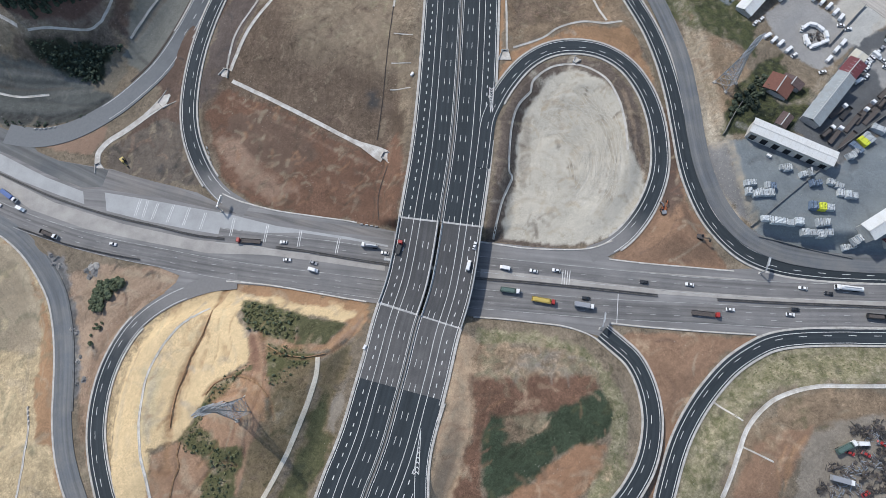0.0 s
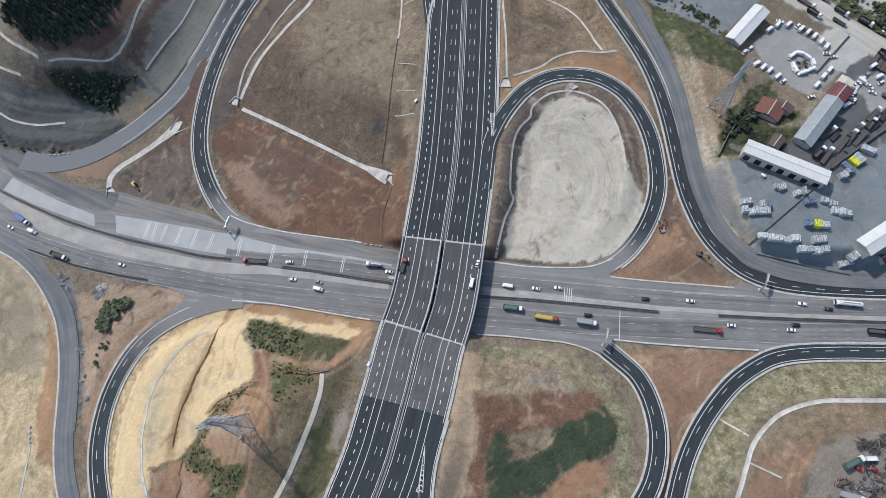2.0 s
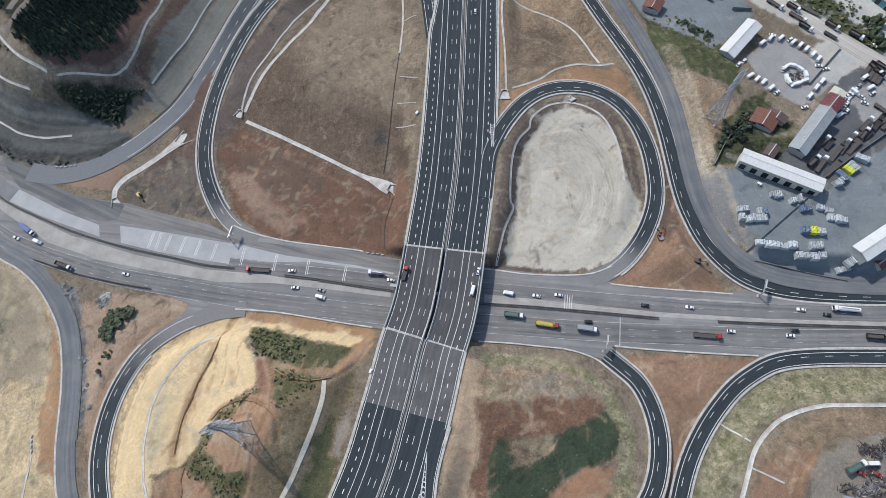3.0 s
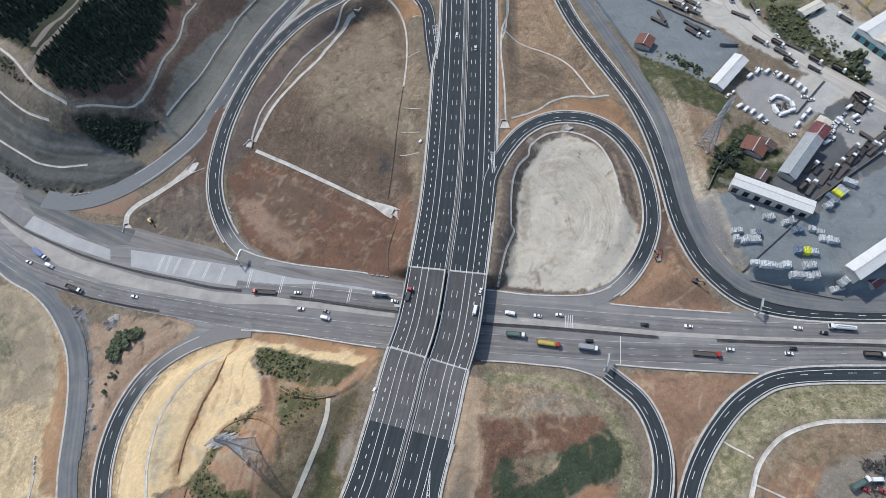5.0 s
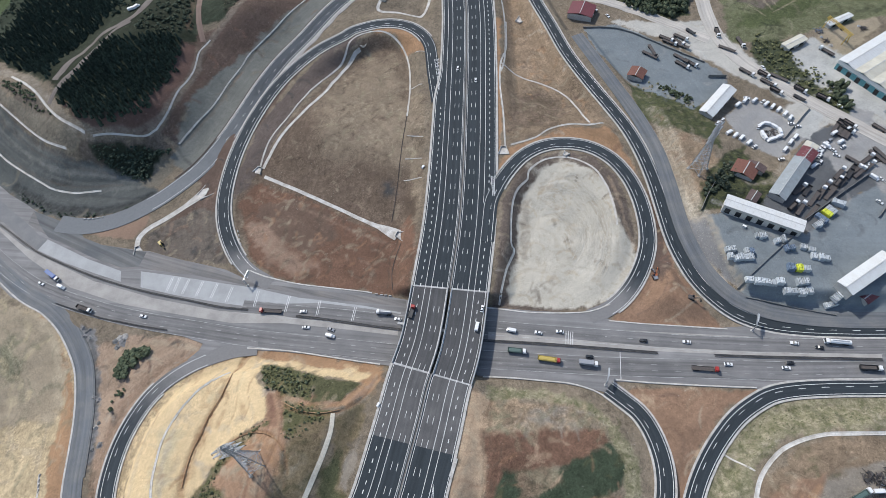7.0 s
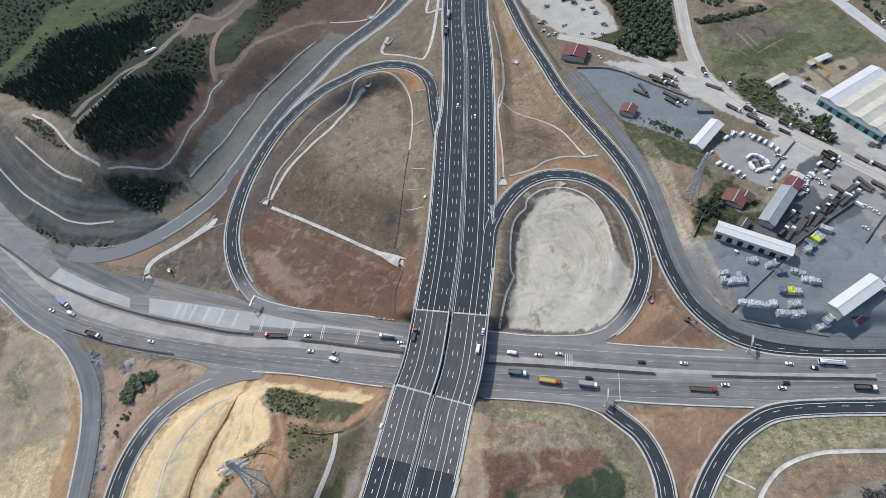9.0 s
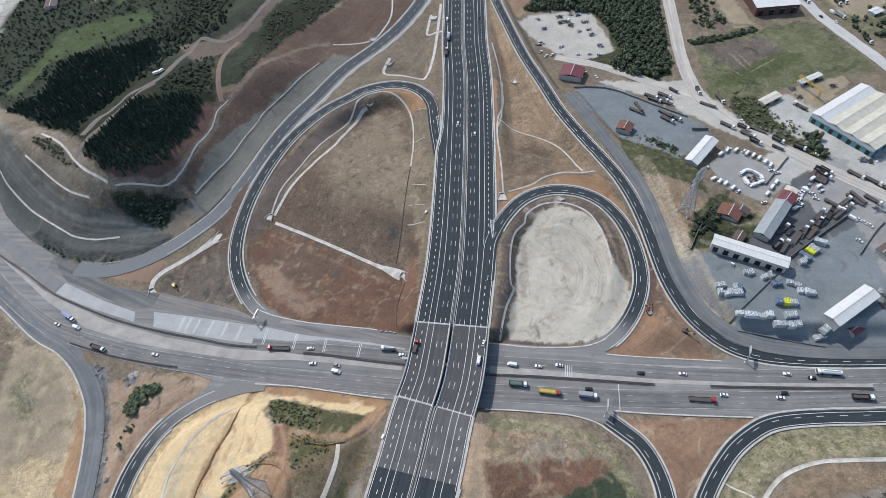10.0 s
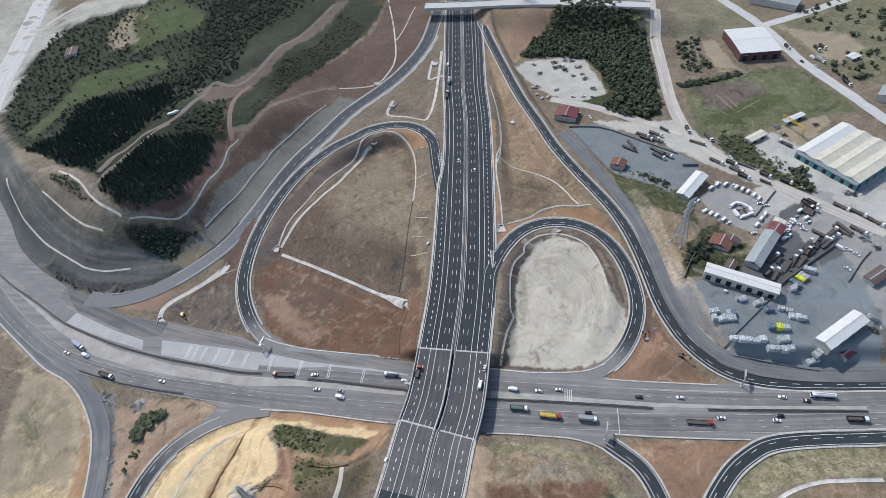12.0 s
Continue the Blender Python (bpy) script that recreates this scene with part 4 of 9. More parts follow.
# short uneven strokes of other soil, as water, machines and dry grass leave them: area, soils, number, length, width, main direction, spread
STROKES = [
    ("sw_red", ("tan", "rustred", "scuff", "orange", "beigeor"), 110, (2, 9), (0.7, 2.2), 70, 60), ("sw_yellow", ("paleyellow", "rill", "beige", "scuff"), 100, (4, 14), (0.7, 2.4), 75, 30),
    ("sw_orange", ("scuff", "redlight", "yellow"), 40, (3, 9), (0.6, 1.6), -12, 20), ("sw_brown", ("dullgrass", "tan", "browntan"), 40, (4, 12), (0.8, 2.2), 62, 15), ("sw_scrub", ("dullgrass", "tan", "nearblack"), 40, (2, 6), (0.8, 2.0), 0, 90),
    ("loop_red", ("redlight", "redorange", "wetsoil", "tan"), 150, (3, 9), (0.6, 1.6), 20, 80), ("loop_soil", ("looplight", "wetsoil", "tan", "redbrown"), 230, (3, 10), (0.7, 2.0), 55, 45),
    ("loop_light", ("tan", "wetsoil", "drygrass2"), 120, (3, 9), (0.7, 1.8), 60, 45), ("loop_slope", ("brown", "tan", "ash"), 60, (4, 12), (0.8, 1.8), 58, 14),
    ("se_red", ("redorange", "wetsoil", "beigeor", "rustred"), 80, (3, 12), (0.6, 1.8), 2, 15), ("se_grey", ("beigeor", "greytan", "olive"), 60, (4, 14), (0.8, 2.2), -4, 12), ("se_beige", ("scuff", "tan", "orangebrown"), 50, (4, 14), (0.8, 2.0), 78, 12),
    ("se_dgreen", ("dullgrass", "green2"), 30, (2, 8), (0.6, 1.6), 30, 60), ("se_orange", ("beigeor", "orangebrown"), 30, (4, 12), (0.8, 1.8), 30, 20), ("se_grass", ("dullgrass", "beigeor", "tan"), 90, (2, 7), (0.8, 2.0), -50, 40),
    ("se_dry", ("dullgrass", "tan", "beige", "green2"), 150, (2, 8), (0.8, 2.2), 20, 40), ("se_inner", ("tan", "dullgrass", "beigeor"), 60, (3, 10), (0.8, 2.0), 30, 40), ("se_wedge", ("scuff", "redbrown", "beigeor"), 60, (4, 14), (0.6, 1.6), 60, 35),
    ("wedge", ("scuff", "redbrown", "rustred"), 50, (3, 10), (0.6, 1.5), 40, 50), ("w_field", ("scuff", "olive", "tan", "paleyellow"), 130, (4, 16), (0.8, 2.6), 75, 35), ("w_orange", ("scuff", "redlight", "tan"), 60, (3, 9), (0.7, 1.8), 72, 20),
    ("w_mid", ("scuff", "rustred", "ash", "beige"), 80, (3, 10), (0.7, 1.8), 60, 40), ("tri_tan", ("brown", "tan", "redbrown", "orange"), 110, (3, 10), (0.7, 1.8), -50, 40), ("tri_orange", ("tan", "rustred", "beige"), 50, (3, 8), (0.6, 1.5), 60, 40),
    ("north_tan", ("orange", "brown", "beige"), 50, (4, 14), (0.8, 2.0), 85, 15), ("ch5_west", ("hillred", "brown", "wetsoil"), 70, (3, 12), (0.8, 2.2), 60, 25), ("red_belt", ("hillbrown", "rustred", "brown", "wetsoil"), 120, (5, 18), (1.2, 3.2), 55, 30),
    ("graded_left", ("slopelight", "nearblack", "hilltan"), 120, (5, 18), (0.8, 2.2), -42, 18), ("graded_band", ("slopelight", "slopegrey", "hilltan"), 80, (3, 12), (0.8, 2.2), 60, 25), ("hill_tan", ("slopelight", "hillbrown", "tan"), 80, (4, 14), (0.8, 2.2), -42, 18),
    ("tri_apron", ("redbrown", "tan", "nearblack"), 60, (3, 9), (0.7, 1.8), 30, 60), ("loop_outer", ("wetsoil", "redlight", "ash"), 60, (3, 9), (0.7, 1.8), 62, 25), ("ne_brown", ("wetsoil", "tan", "greytan"), 80, (3, 8), (0.7, 1.6), 80, 40),
    ("ne_gravel", ("scuff", "beige", "gravel"), 90, (6, 22), (0.8, 2.0), 75, 30), ("yard_south", ("yarddark", "yardcars"), 40, (4, 14), (0.8, 2.2), 30, 40), ("yard_north", ("yarddark", "yardcars"), 24, (4, 14), (0.8, 2.2), -45, 25),
    ("east_soil", ("beige", "tan", "rustred"), 50, (3, 9), (0.7, 1.8), 60, 40), ("east_green", ("tan", "green2", "olive"), 70, (2, 8), (0.8, 2.2), -45, 50), ("haul_dirt", ("yardcars", "tan", "concrete"), 80, (6, 22), (0.8, 2.0), -48, 12),
    ("field_e", ("olive", "green2", "lawn"), 70, (5, 20), (1.2, 3.2), 20, 50),
]
OUTLINES = {zone[0]: zone[4] for zone in ZONES}
rs = random.Random(31)
for area, soils, count, lengths, widths, way, spread in STROKES:
    outline = OUTLINES[area]
    left, right, low, high = min(q[0] for q in outline), max(q[0] for q in outline), min(q[1] for q in outline), max(q[1] for q in outline)
    for k in range(int(1.5 * count)):
        x, y = rs.uniform(left, right), rs.uniform(low, high)
        inside = False
        for (ax, ay), (bx, by) in zip(outline, outline[1:] + outline[:1]):
            if (ay > y) != (by > y) and x < (bx - ax) * (y - ay) / (by - ay) + ax:
                inside = not inside
        if inside:
            turn, bend, run = radians(way + rs.uniform(-spread, spread)), rs.uniform(-0.5, 0.5), rs.uniform(*lengths)
            stroke = [(x + math.cos(turn + bend * i) * run * i / 3, y + math.sin(turn + bend * i) * run * i / 3) for i in range(4)]
            MARKS.append((rs.choice(soils), rs.uniform(*widths) * 1.4, rs.uniform(0.25, 0.7), rs.choice((0.0, 0.0, 0.15)), stroke))
# sweeps of the grader in the pale gravel
for k in range(34):
    reach, start, sweep = 21 + k * 0.7, rs.uniform(-1.2, -0.2), rs.uniform(0.9, 2.0)
    cx, cy = 72 + rs.uniform(-2, 2), 58 + rs.uniform(-3, 3)
    arc = [(cx + reach * 0.9 * math.cos(start + sweep * i / 6), cy + reach * 1.12 * math.sin(start + sweep * i / 6)) for i in range(7)]
    arc = [q for q in arc if q[0] < 113 - max(0, abs(q[1] - 62) - 22) * 0.7 and q[1] < 104]
    if len(arc) > 2:
        MARKS.append((rs.choice(("trackgravel", "palegravel", "trackgravel")), rs.uniform(0.9, 1.5), rs.uniform(0.3, 0.65), 0.04, arc))
for k in range(16):
    x, y = rs.uniform(58, 74), rs.uniform(24, 100)
    MARKS.append((rs.choice(("trackgravel", "palegravel")), rs.uniform(0.9, 1.4), rs.uniform(0.3, 0.6), 0.04, [(x, y), (x + 8, y + rs.uniform(-1, 2)), (x + 17, y + rs.uniform(-1, 2)), (x + 26, y + rs.uniform(-4, 1))]))
# thin terraces between the two drains of the western cut slope
UPPER_BENCH = [(-352, 258), (-330, 229), (-306, 203), (-285, 181), (-268, 167), (-246, 156), (-225, 148)]
LOWER_BENCH = [(-362, 240), (-345, 211), (-324, 183), (-300, 161), (-274, 143), (-246, 134), (-215, 133)]
for k in range(1, 8):
    u = k / 8
    bench = [(a[0] * u + b[0] * (1 - u), a[1] * u + b[1] * (1 - u) + 0.8 * math.sin(k * 2.1 + i)) for i, (a, b) in enumerate(zip(UPPER_BENCH, LOWER_BENCH))]
    MARKS.append((("slopelight", "hillbrown", "slopelight", "nearblack")[k % 4], 1.4, (0.5, 0.45, 0.35, 0.3)[k % 4], 0.15, bench))


# ---- the ground ----
def curve_points(ctrl, step=3.0):
    """Evenly spaced points on a smooth line through the control points."""
    p = np.array(ctrl, float)
    p = np.vstack([2 * p[0] - p[1], p, 2 * p[-1] - p[-2]])
    out = []
    for i in range(1, len(p) - 2):
        a, b, c, d = p[i - 1:i + 3]
        k = max(2, int(np.linalg.norm(c - b) / 1.0))
        t = np.linspace(0, 1, k, endpoint=False)[:, None]
        out.append(0.5 * (2 * b + (c - a) * t + (2 * a - 5 * b + 4 * c - d) * t ** 2 + (3 * b - a - 3 * c + d) * t ** 3))
    q = np.vstack(out + [p[-2:-1]])
    s = np.concatenate([[0], np.cumsum(np.linalg.norm(np.diff(q[:, :2], axis=0), axis=1))])
    u = np.linspace(0, s[-1], max(2, int(s[-1] / step) + 1))
    return np.stack([np.interp(u, s, q[:, k]) for k in range(q.shape[1])], 1)


def line_distance(x, y, line):
    """Distance of points to a line on the plan and the line's height there."""
    best, height = np.full(x.shape, 1e9), np.zeros(x.shape)
    for a, b in zip(line[:-1], line[1:]):
        d = b[:2] - a[:2]
        t = np.clip(((x - a[0]) * d[0] + (y - a[1]) * d[1]) / max(1e-9, d @ d), 0, 1)
        r = np.hypot(x - a[0] - t * d[0], y - a[1] - t * d[1])
        near = r < best
        best = np.where(near, r, best)
        height = np.where(near, a[2] + t * (b[2] - a[2]), height)
    return best, height


def outline_distance(x, y, poly):
    """Signed distance to an outline on the plan, negative inside."""
    best, inside = np.full(x.shape, 1e9), np.zeros(x.shape, bool)
    for (ax, ay), (bx, by) in zip(poly, poly[1:] + poly[:1]):
        dx, dy = bx - ax, by - ay
        t = np.clip(((x - ax) * dx + (y - ay) * dy) / max(1e-9, dx * dx + dy * dy), 0, 1)
        best = np.minimum(best, np.hypot(x - ax - t * dx, y - ay - t * dy))
        if ay != by:
            inside ^= ((ay > y) != (by > y)) & (x < dx * (y - ay) / dy + ax)
    return np.where(inside, -best, best)


def smooth(v):
    v = np.clip(v, 0, 1)
    return v * v * (3 - 2 * v)


def waves(x, y, size, seed):
    """Cheap smooth noise from a few crossing sine waves, about -1 to 1."""
    r = np.random.RandomState(seed)
    z = np.zeros_like(x)
    for k in range(7):
        a, f, ph = r.uniform(0, 6.28), r.uniform(0.6, 1.9) * 6.28 / size, r.uniform(0, 6.28)
        z += np.sin((x * math.cos(a) + y * math.sin(a)) * f + ph + 1.3 * np.sin((x * math.sin(a) - y * math.cos(a)) * f * 0.7 + ph))
    return z / 4.0


MAIN_LINE = curve_points(MAIN)
SOUTH_END, NORTH_END = -25.5, 25.5
GRADED = [  # line, half width, reach of its bank, drop below the road
    (MAIN_LINE[MAIN_LINE[:, 1] < SOUTH_END - 6], 25, 13, 0.5), (MAIN_LINE[MAIN_LINE[:, 1] > NORTH_END + 6], 25, 14, 0.5),
    (curve_points(ESERV), 6, 8, 0.3), (curve_points(EOUT), 7, 9, 0.3), (curve_points(NWOUT), 7, 45, 0.3), (curve_points(NWLOOP), 8, 14, 0.3),
    (curve_points(NELOOP), 8, 11, 0.3), (curve_points(SEIN), 7, 10, 0.3), (curve_points(SEOUT), 7, 9, 0.3), (curve_points(SWRAMP), 8, 9, 0.3), (curve_points(OVER_BANK), 8, 24, 0.3), (curve_points(WROAD), 8, 9, 0.3),
]


def ground_height(x, y):
    x, y = np.asarray(x, float), np.asarray(y, float)
    z = np.zeros(x.shape)
    for bx, by, sx, sy, h in HILLS:
        z = z + h * np.exp(-((x - bx) / sx) ** 2 - ((y - by) / sy) ** 2)
    z = z + 0.35 * waves(x, y, 23, 5) + 0.9 * waves(x, y, 90, 6) * np.clip(np.abs(z) / 12, 0, 1)
    for line, half, reach, drop in GRADED:
        rim = half + reach + 1
        near = (x > line[:, 0].min() - rim) & (x < line[:, 0].max() + rim) & (y > line[:, 1].min() - rim) & (y < line[:, 1].max() + rim)
        if not near.any():
            continue
        d, h = line_distance(x[near], y[near], line[::2])
        w = 1 - smooth((d - half) / reach)
        z[near] = z[near] * (1 - w) + (h - drop) * w
    d = outline_distance(x, y, CORRIDOR)
    beside = np.hypot(x, y * 0.5)
    w = 1 - smooth((d - 0.5) / (5.0 + 11.0 * smooth((beside - 30) / 30)))
    return z * (1 - w) + -0.25 * w


def at_ground(x, y):
    return float(ground_height(np.array([x]), np.array([y]))[0])


def spaced(lo, hi, a, b, step, far):
    """Grid lines: even between a and b, ever wider towards lo and hi."""
    mid = list(np.arange(a, b, step))
    up, s, v = [], step, b
    while v < hi:
        up.append(v)
        s = min(s * 1.05, far)
        v += s
    dn, s, v = [], step, a - step
    while v > lo:
        dn.append(v)
        s = min(s * 1.05, far)
        v -= s
    return np.array(dn[::-1] + mid + up + [hi])


def grid_mesh(name, xs, ys, z):
    me = bpy.data.meshes.new(name)
    nx, ny = len(xs), len(ys)
    X, Y = np.meshgrid(xs, ys)
    me.vertices.add(nx * ny)
    me.vertices.foreach_set("co", np.stack([X, Y, z], 2).astype(np.float32).ravel())
    i = (np.arange(ny - 1)[:, None] * nx + np.arange(nx - 1)).ravel()
    quads = np.stack([i, i + 1, i + nx + 1, i + nx], 1).astype(np.int32)
    me.loops.add(quads.size)
    me.polygons.add(len(quads))
    me.loops.foreach_set("vertex_index", quads.ravel())
    me.polygons.foreach_set("loop_start", np.arange(0, quads.size, 4, dtype=np.int32))
    me.polygons.foreach_set("use_smooth", np.ones(len(quads), bool))
    me.update()
    return me


def build_ground():
    xs, ys = spaced(-2600, 2600, -330, 330, 0.9, 120), spaced(-2600, 2800, -130, 300, 0.9, 120)
    X, Y = np.meshgrid(xs, ys)
    Z = ground_height(X, Y)
    base = np.array((0.215, 0.175, 0.13))
    colour = np.ones((*X.shape, 3)) * base
    grass = np.full(X.shape, 0.3)
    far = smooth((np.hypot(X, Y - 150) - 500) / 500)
    wob = 1.5 * waves(X, Y, 9, 21) + 2.4 * waves(X, Y, 27, 22) + 0.9 * waves(X, Y, 4.2, 23)
    for name, soil, soft, veg, poly in ZONES:
        px, py = [p[0] for p in poly], [p[1] for p in poly]
        sel = np.ix_((ys > min(py) - 20) & (ys < max(py) + 20), (xs > min(px) - 20) & (xs < max(px) + 20))
        if X[sel].size == 0:
            continue
        d = outline_distance(X[sel], Y[sel], poly) + wob[sel] * min(1.0, 0.25 + soft * 0.3)
        w = 1 - smooth(d / (2 * soft) + 0.5)
        colour[sel] = colour[sel] * (1 - w[..., None]) + np.array(SOILS[soil]) * w[..., None]
        grass[sel] = grass[sel] * (1 - w) + veg * w
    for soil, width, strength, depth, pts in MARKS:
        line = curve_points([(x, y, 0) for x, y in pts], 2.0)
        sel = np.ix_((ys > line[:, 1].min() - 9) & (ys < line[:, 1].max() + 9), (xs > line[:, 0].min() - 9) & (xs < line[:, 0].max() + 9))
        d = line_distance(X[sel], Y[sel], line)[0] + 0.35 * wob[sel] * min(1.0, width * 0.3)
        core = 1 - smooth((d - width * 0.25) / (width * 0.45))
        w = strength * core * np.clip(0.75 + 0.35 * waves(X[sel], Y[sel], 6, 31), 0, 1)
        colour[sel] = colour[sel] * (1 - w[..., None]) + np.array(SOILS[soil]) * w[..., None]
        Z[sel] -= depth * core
    me = grid_mesh("ground", xs, ys, Z)
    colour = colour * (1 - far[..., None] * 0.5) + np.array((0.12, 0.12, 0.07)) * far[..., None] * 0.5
    rgba = np.concatenate([colour, np.ones((*X.shape, 1))], 2).astype(np.float32)
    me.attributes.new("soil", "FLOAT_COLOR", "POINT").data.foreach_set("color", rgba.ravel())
    me.attributes.new("grass", "FLOAT", "POINT").data.foreach_set("value", grass.astype(np.float32).ravel())
    beside = np.full(X.shape, 80.0)
    close = (np.abs(X) < 340) & (Y > -160) & (Y < 420)
    for line, half, reach, drop in GRADED:
        beside[close] = np.minimum(beside[close], line_distance(X[close], Y[close], line[::6])[0])
    me.attributes.new("beside", "FLOAT", "POINT").data.foreach_set("value", beside.astype(np.float32).ravel())
    me.attributes.new("level", "FLOAT", "POINT").data.foreach_set("value", Z.astype(np.float32).ravel())
    me.materials.append(soil_material())
    return tagged(new("ground", me), "bare graded soil banks with gravel, dry grass and fields", "ground", kind="structure")


build_ground()


# ---- roads ----
def strip_mesh(name, line, left, right, lift, thick, mats, z_of=None):
    """A slab along a line from `left` to `right` metres beside it (left is negative), with its uv in metres."""
    d = np.gradient(line[:, :2], axis=0)
    d /= np.linalg.norm(d, axis=1)[:, None]
    nrm = np.stack([d[:, 1], -d[:, 0]], 1)
    L = np.broadcast_to(np.asarray(left, float), (len(line),))
    R = np.broadcast_to(np.asarray(right, float), (len(line),))
    a, b = line[:, :2] + nrm * L[:, None], line[:, :2] + nrm * R[:, None]
    za = line[:, 2] + lift if z_of is None else z_of(a[:, 0], a[:, 1]) + lift
    zb = line[:, 2] + lift if z_of is None else z_of(b[:, 0], b[:, 1]) + lift
    n = len(line)
    verts = np.vstack([np.c_[a, za - thick], np.c_[a, za], np.c_[b, zb], np.c_[b, zb - thick]])
    s = np.concatenate([[0], np.cumsum(np.linalg.norm(np.diff(line[:, :2], axis=0), axis=1))])
    faces, uvs = [], []
    for i in range(n - 1):
        for k in range(3):
            faces.append((k * n + i, (k + 1) * n + i, (k + 1) * n + i + 1, k * n + i + 1))
            u = (L[i], L[i], R[i], R[i])
            uvs += [(s[i], u[k]), (s[i], u[k + 1]), (s[i + 1], u[k + 1]), (s[i + 1], u[k])]
    faces.append((0, n, 2 * n, 3 * n)[::-1])
    faces.append((n - 1, 2 * n - 1, 3 * n - 1, 4 * n - 1))
    uvs += [(0, 0)] * 8
    me = bpy.data.meshes.new(name)
    me.from_pydata(verts.tolist(), [], faces)
    layer = me.uv_layers.new(name="UVMap")
    layer.data.foreach_set("uv", np.array(uvs, np.float32).ravel())
    for m in mats if isinstance(mats, (list, tuple)) else [mats]:
        me.materials.append(m)
    me.update()
    return me


def road(name, line, left, right, mat, label, lift=0.06, thick=0.5, kind="structure", category="road"):
    return tagged(new(name, strip_mesh(name, line, left, right, lift, thick, mat)), label, category, kind=kind)


def part(name, me, parent, label=""):
    ob = new(name, me)
    ob.parent = parent
    return tagged(ob, label)


def line_mark(parent, line, offset, width=0.22, lift=0.085, mat=None, shift=0.0):
    return part("lane_line", strip_mesh("lane_line", line, offset + shift - width / 2, offset + shift + width / 2, lift, 0.015, mat or PAINT), parent)


def dash_mark(parent, line, offset, dash, gap, width=0.2, lift=0.085, mat=None):
    """A broken line: all its dashes in one mesh."""
    fine = resampled(line, 1.0)
    k, period = 0, dash + gap
    verts, faces = [], []
    d = np.gradient(fine[:, :2], axis=0)
    d /= np.linalg.norm(d, axis=1)[:, None]
    nrm = np.stack([d[:, 1], -d[:, 0]], 1)
    while (k + 1) * period < len(fine):
        i, j = int(k * period), int(k * period + dash)
        base = len(verts)
        for q in (i, j):
            for o in (offset - width / 2, offset + width / 2):
                p = fine[q, :2] + nrm[q] * o
                verts.append((p[0], p[1], fine[q, 2] + lift))
        faces.append((base, base + 1, base + 3, base + 2))
        k += 1
    me = bpy.data.meshes.new("dashed_line")
    me.from_pydata(verts, [], faces)
    me.materials.append(mat or PAINT)
    return tagged(part("dashed_line", me, parent), kind="stuff")


def resampled(line, step):
    s = np.concatenate([[0], np.cumsum(np.linalg.norm(np.diff(line[:, :2], axis=0), axis=1))])
    u = np.arange(0, s[-1], step)
    return np.stack([np.interp(u, s, line[:, k]) for k in range(3)], 1)


def fill_mesh(name, outline, z, thick, mat):
    """A flat paved sheet with the given outline."""
    bm = bmesh.new()
    vs = [bm.verts.new((x, y, z)) for x, y in outline]
    f = bm.faces.new(vs)
    f.normal_update()
    if f.normal.z < 0:
        f.normal_flip()
    geom = bmesh.ops.extrude_face_region(bm, geom=[f])
    for v in geom["geom"]:
        if isinstance(v, bmesh.types.BMVert):
            v.co.z -= thick
    bmesh.ops.triangulate(bm, faces=bm.faces[:])
    bmesh.ops.recalc_face_normals(bm, faces=bm.faces[:])
    me = bpy.data.meshes.new(name)
    bm.to_mesh(me)
    bm.free()
    me.materials.append(mat)
    return me


# cross highway: one worn paved corridor, asphalt carriageways on it
tagged(new("pavement", fill_mesh("pavement", CORRIDOR, 0.02, 0.4, GREY_CORRIDOR)), "wide worn grey paved corridor of the old highway", "pavement", kind="structure")
low_line, up_line = curve_points([(x, y, 0) for x, y in LOW_CARR]), curve_points([(x, y, 0) for x, y in UP_CARR])
low_road = road("road", low_line, -5.5, 5.5, OLD_ASPHALT, "worn dark grey eastbound carriageway of the old highway", lift=0.06, thick=0.1)
up_road = road("road", up_line, -4.6, 4.6, OLD_ASPHALT, "worn dark grey westbound carriageway of the old highway", lift=0.06, thick=0.1)
for line, owner, half in ((low_line, low_road, 5.2), (up_line, up_road, 4.3)):
    for o in (-half, half):
        line_mark(owner, line, o, 0.25, mat=OLD_PAINT)
    for o in ((-half / 3, half / 3) if half > 5 else (0,)):
        dash_mark(owner, line, o, 3, 9, mat=OLD_PAINT)

# motorway on its bank and over the bridge
def between(line, lo, hi):
    return line[(line[:, 1] >= lo) & (line[:, 1] <= hi)]


def west_edge(line):
    """Half width of the western carriageway: it loses its outer lane north of the loop ramp."""
    return 22.0 - 3.4 * smooth((line[:, 1] - 172) / 36)


LANES = ((1.6, 0), (4.5, 5), (7.4, 5), (10.9, 0), (14.5, 0), (17.5, 2), (21.2, 0))
fine_main = resampled(MAIN_LINE, 2.0)
pieces = ((fine_main[fine_main[:, 1] <= -60], NEW_ASPHALT, "fresh black asphalt motorway south of the bridge"),
          (between(fine_main, -62, SOUTH_END + 1), APPROACH_ASPHALT, "grey asphalt of the motorway at the bridge approach"),
          (between(fine_main, SOUTH_END - 1, NORTH_END + 1), DECK_ASPHALT, "grey asphalt running surface on the bridge deck"),
          (fine_main[fine_main[:, 1] >= NORTH_END - 1], NEW_ASPHALT, "fresh black asphalt motorway north of the bridge"))
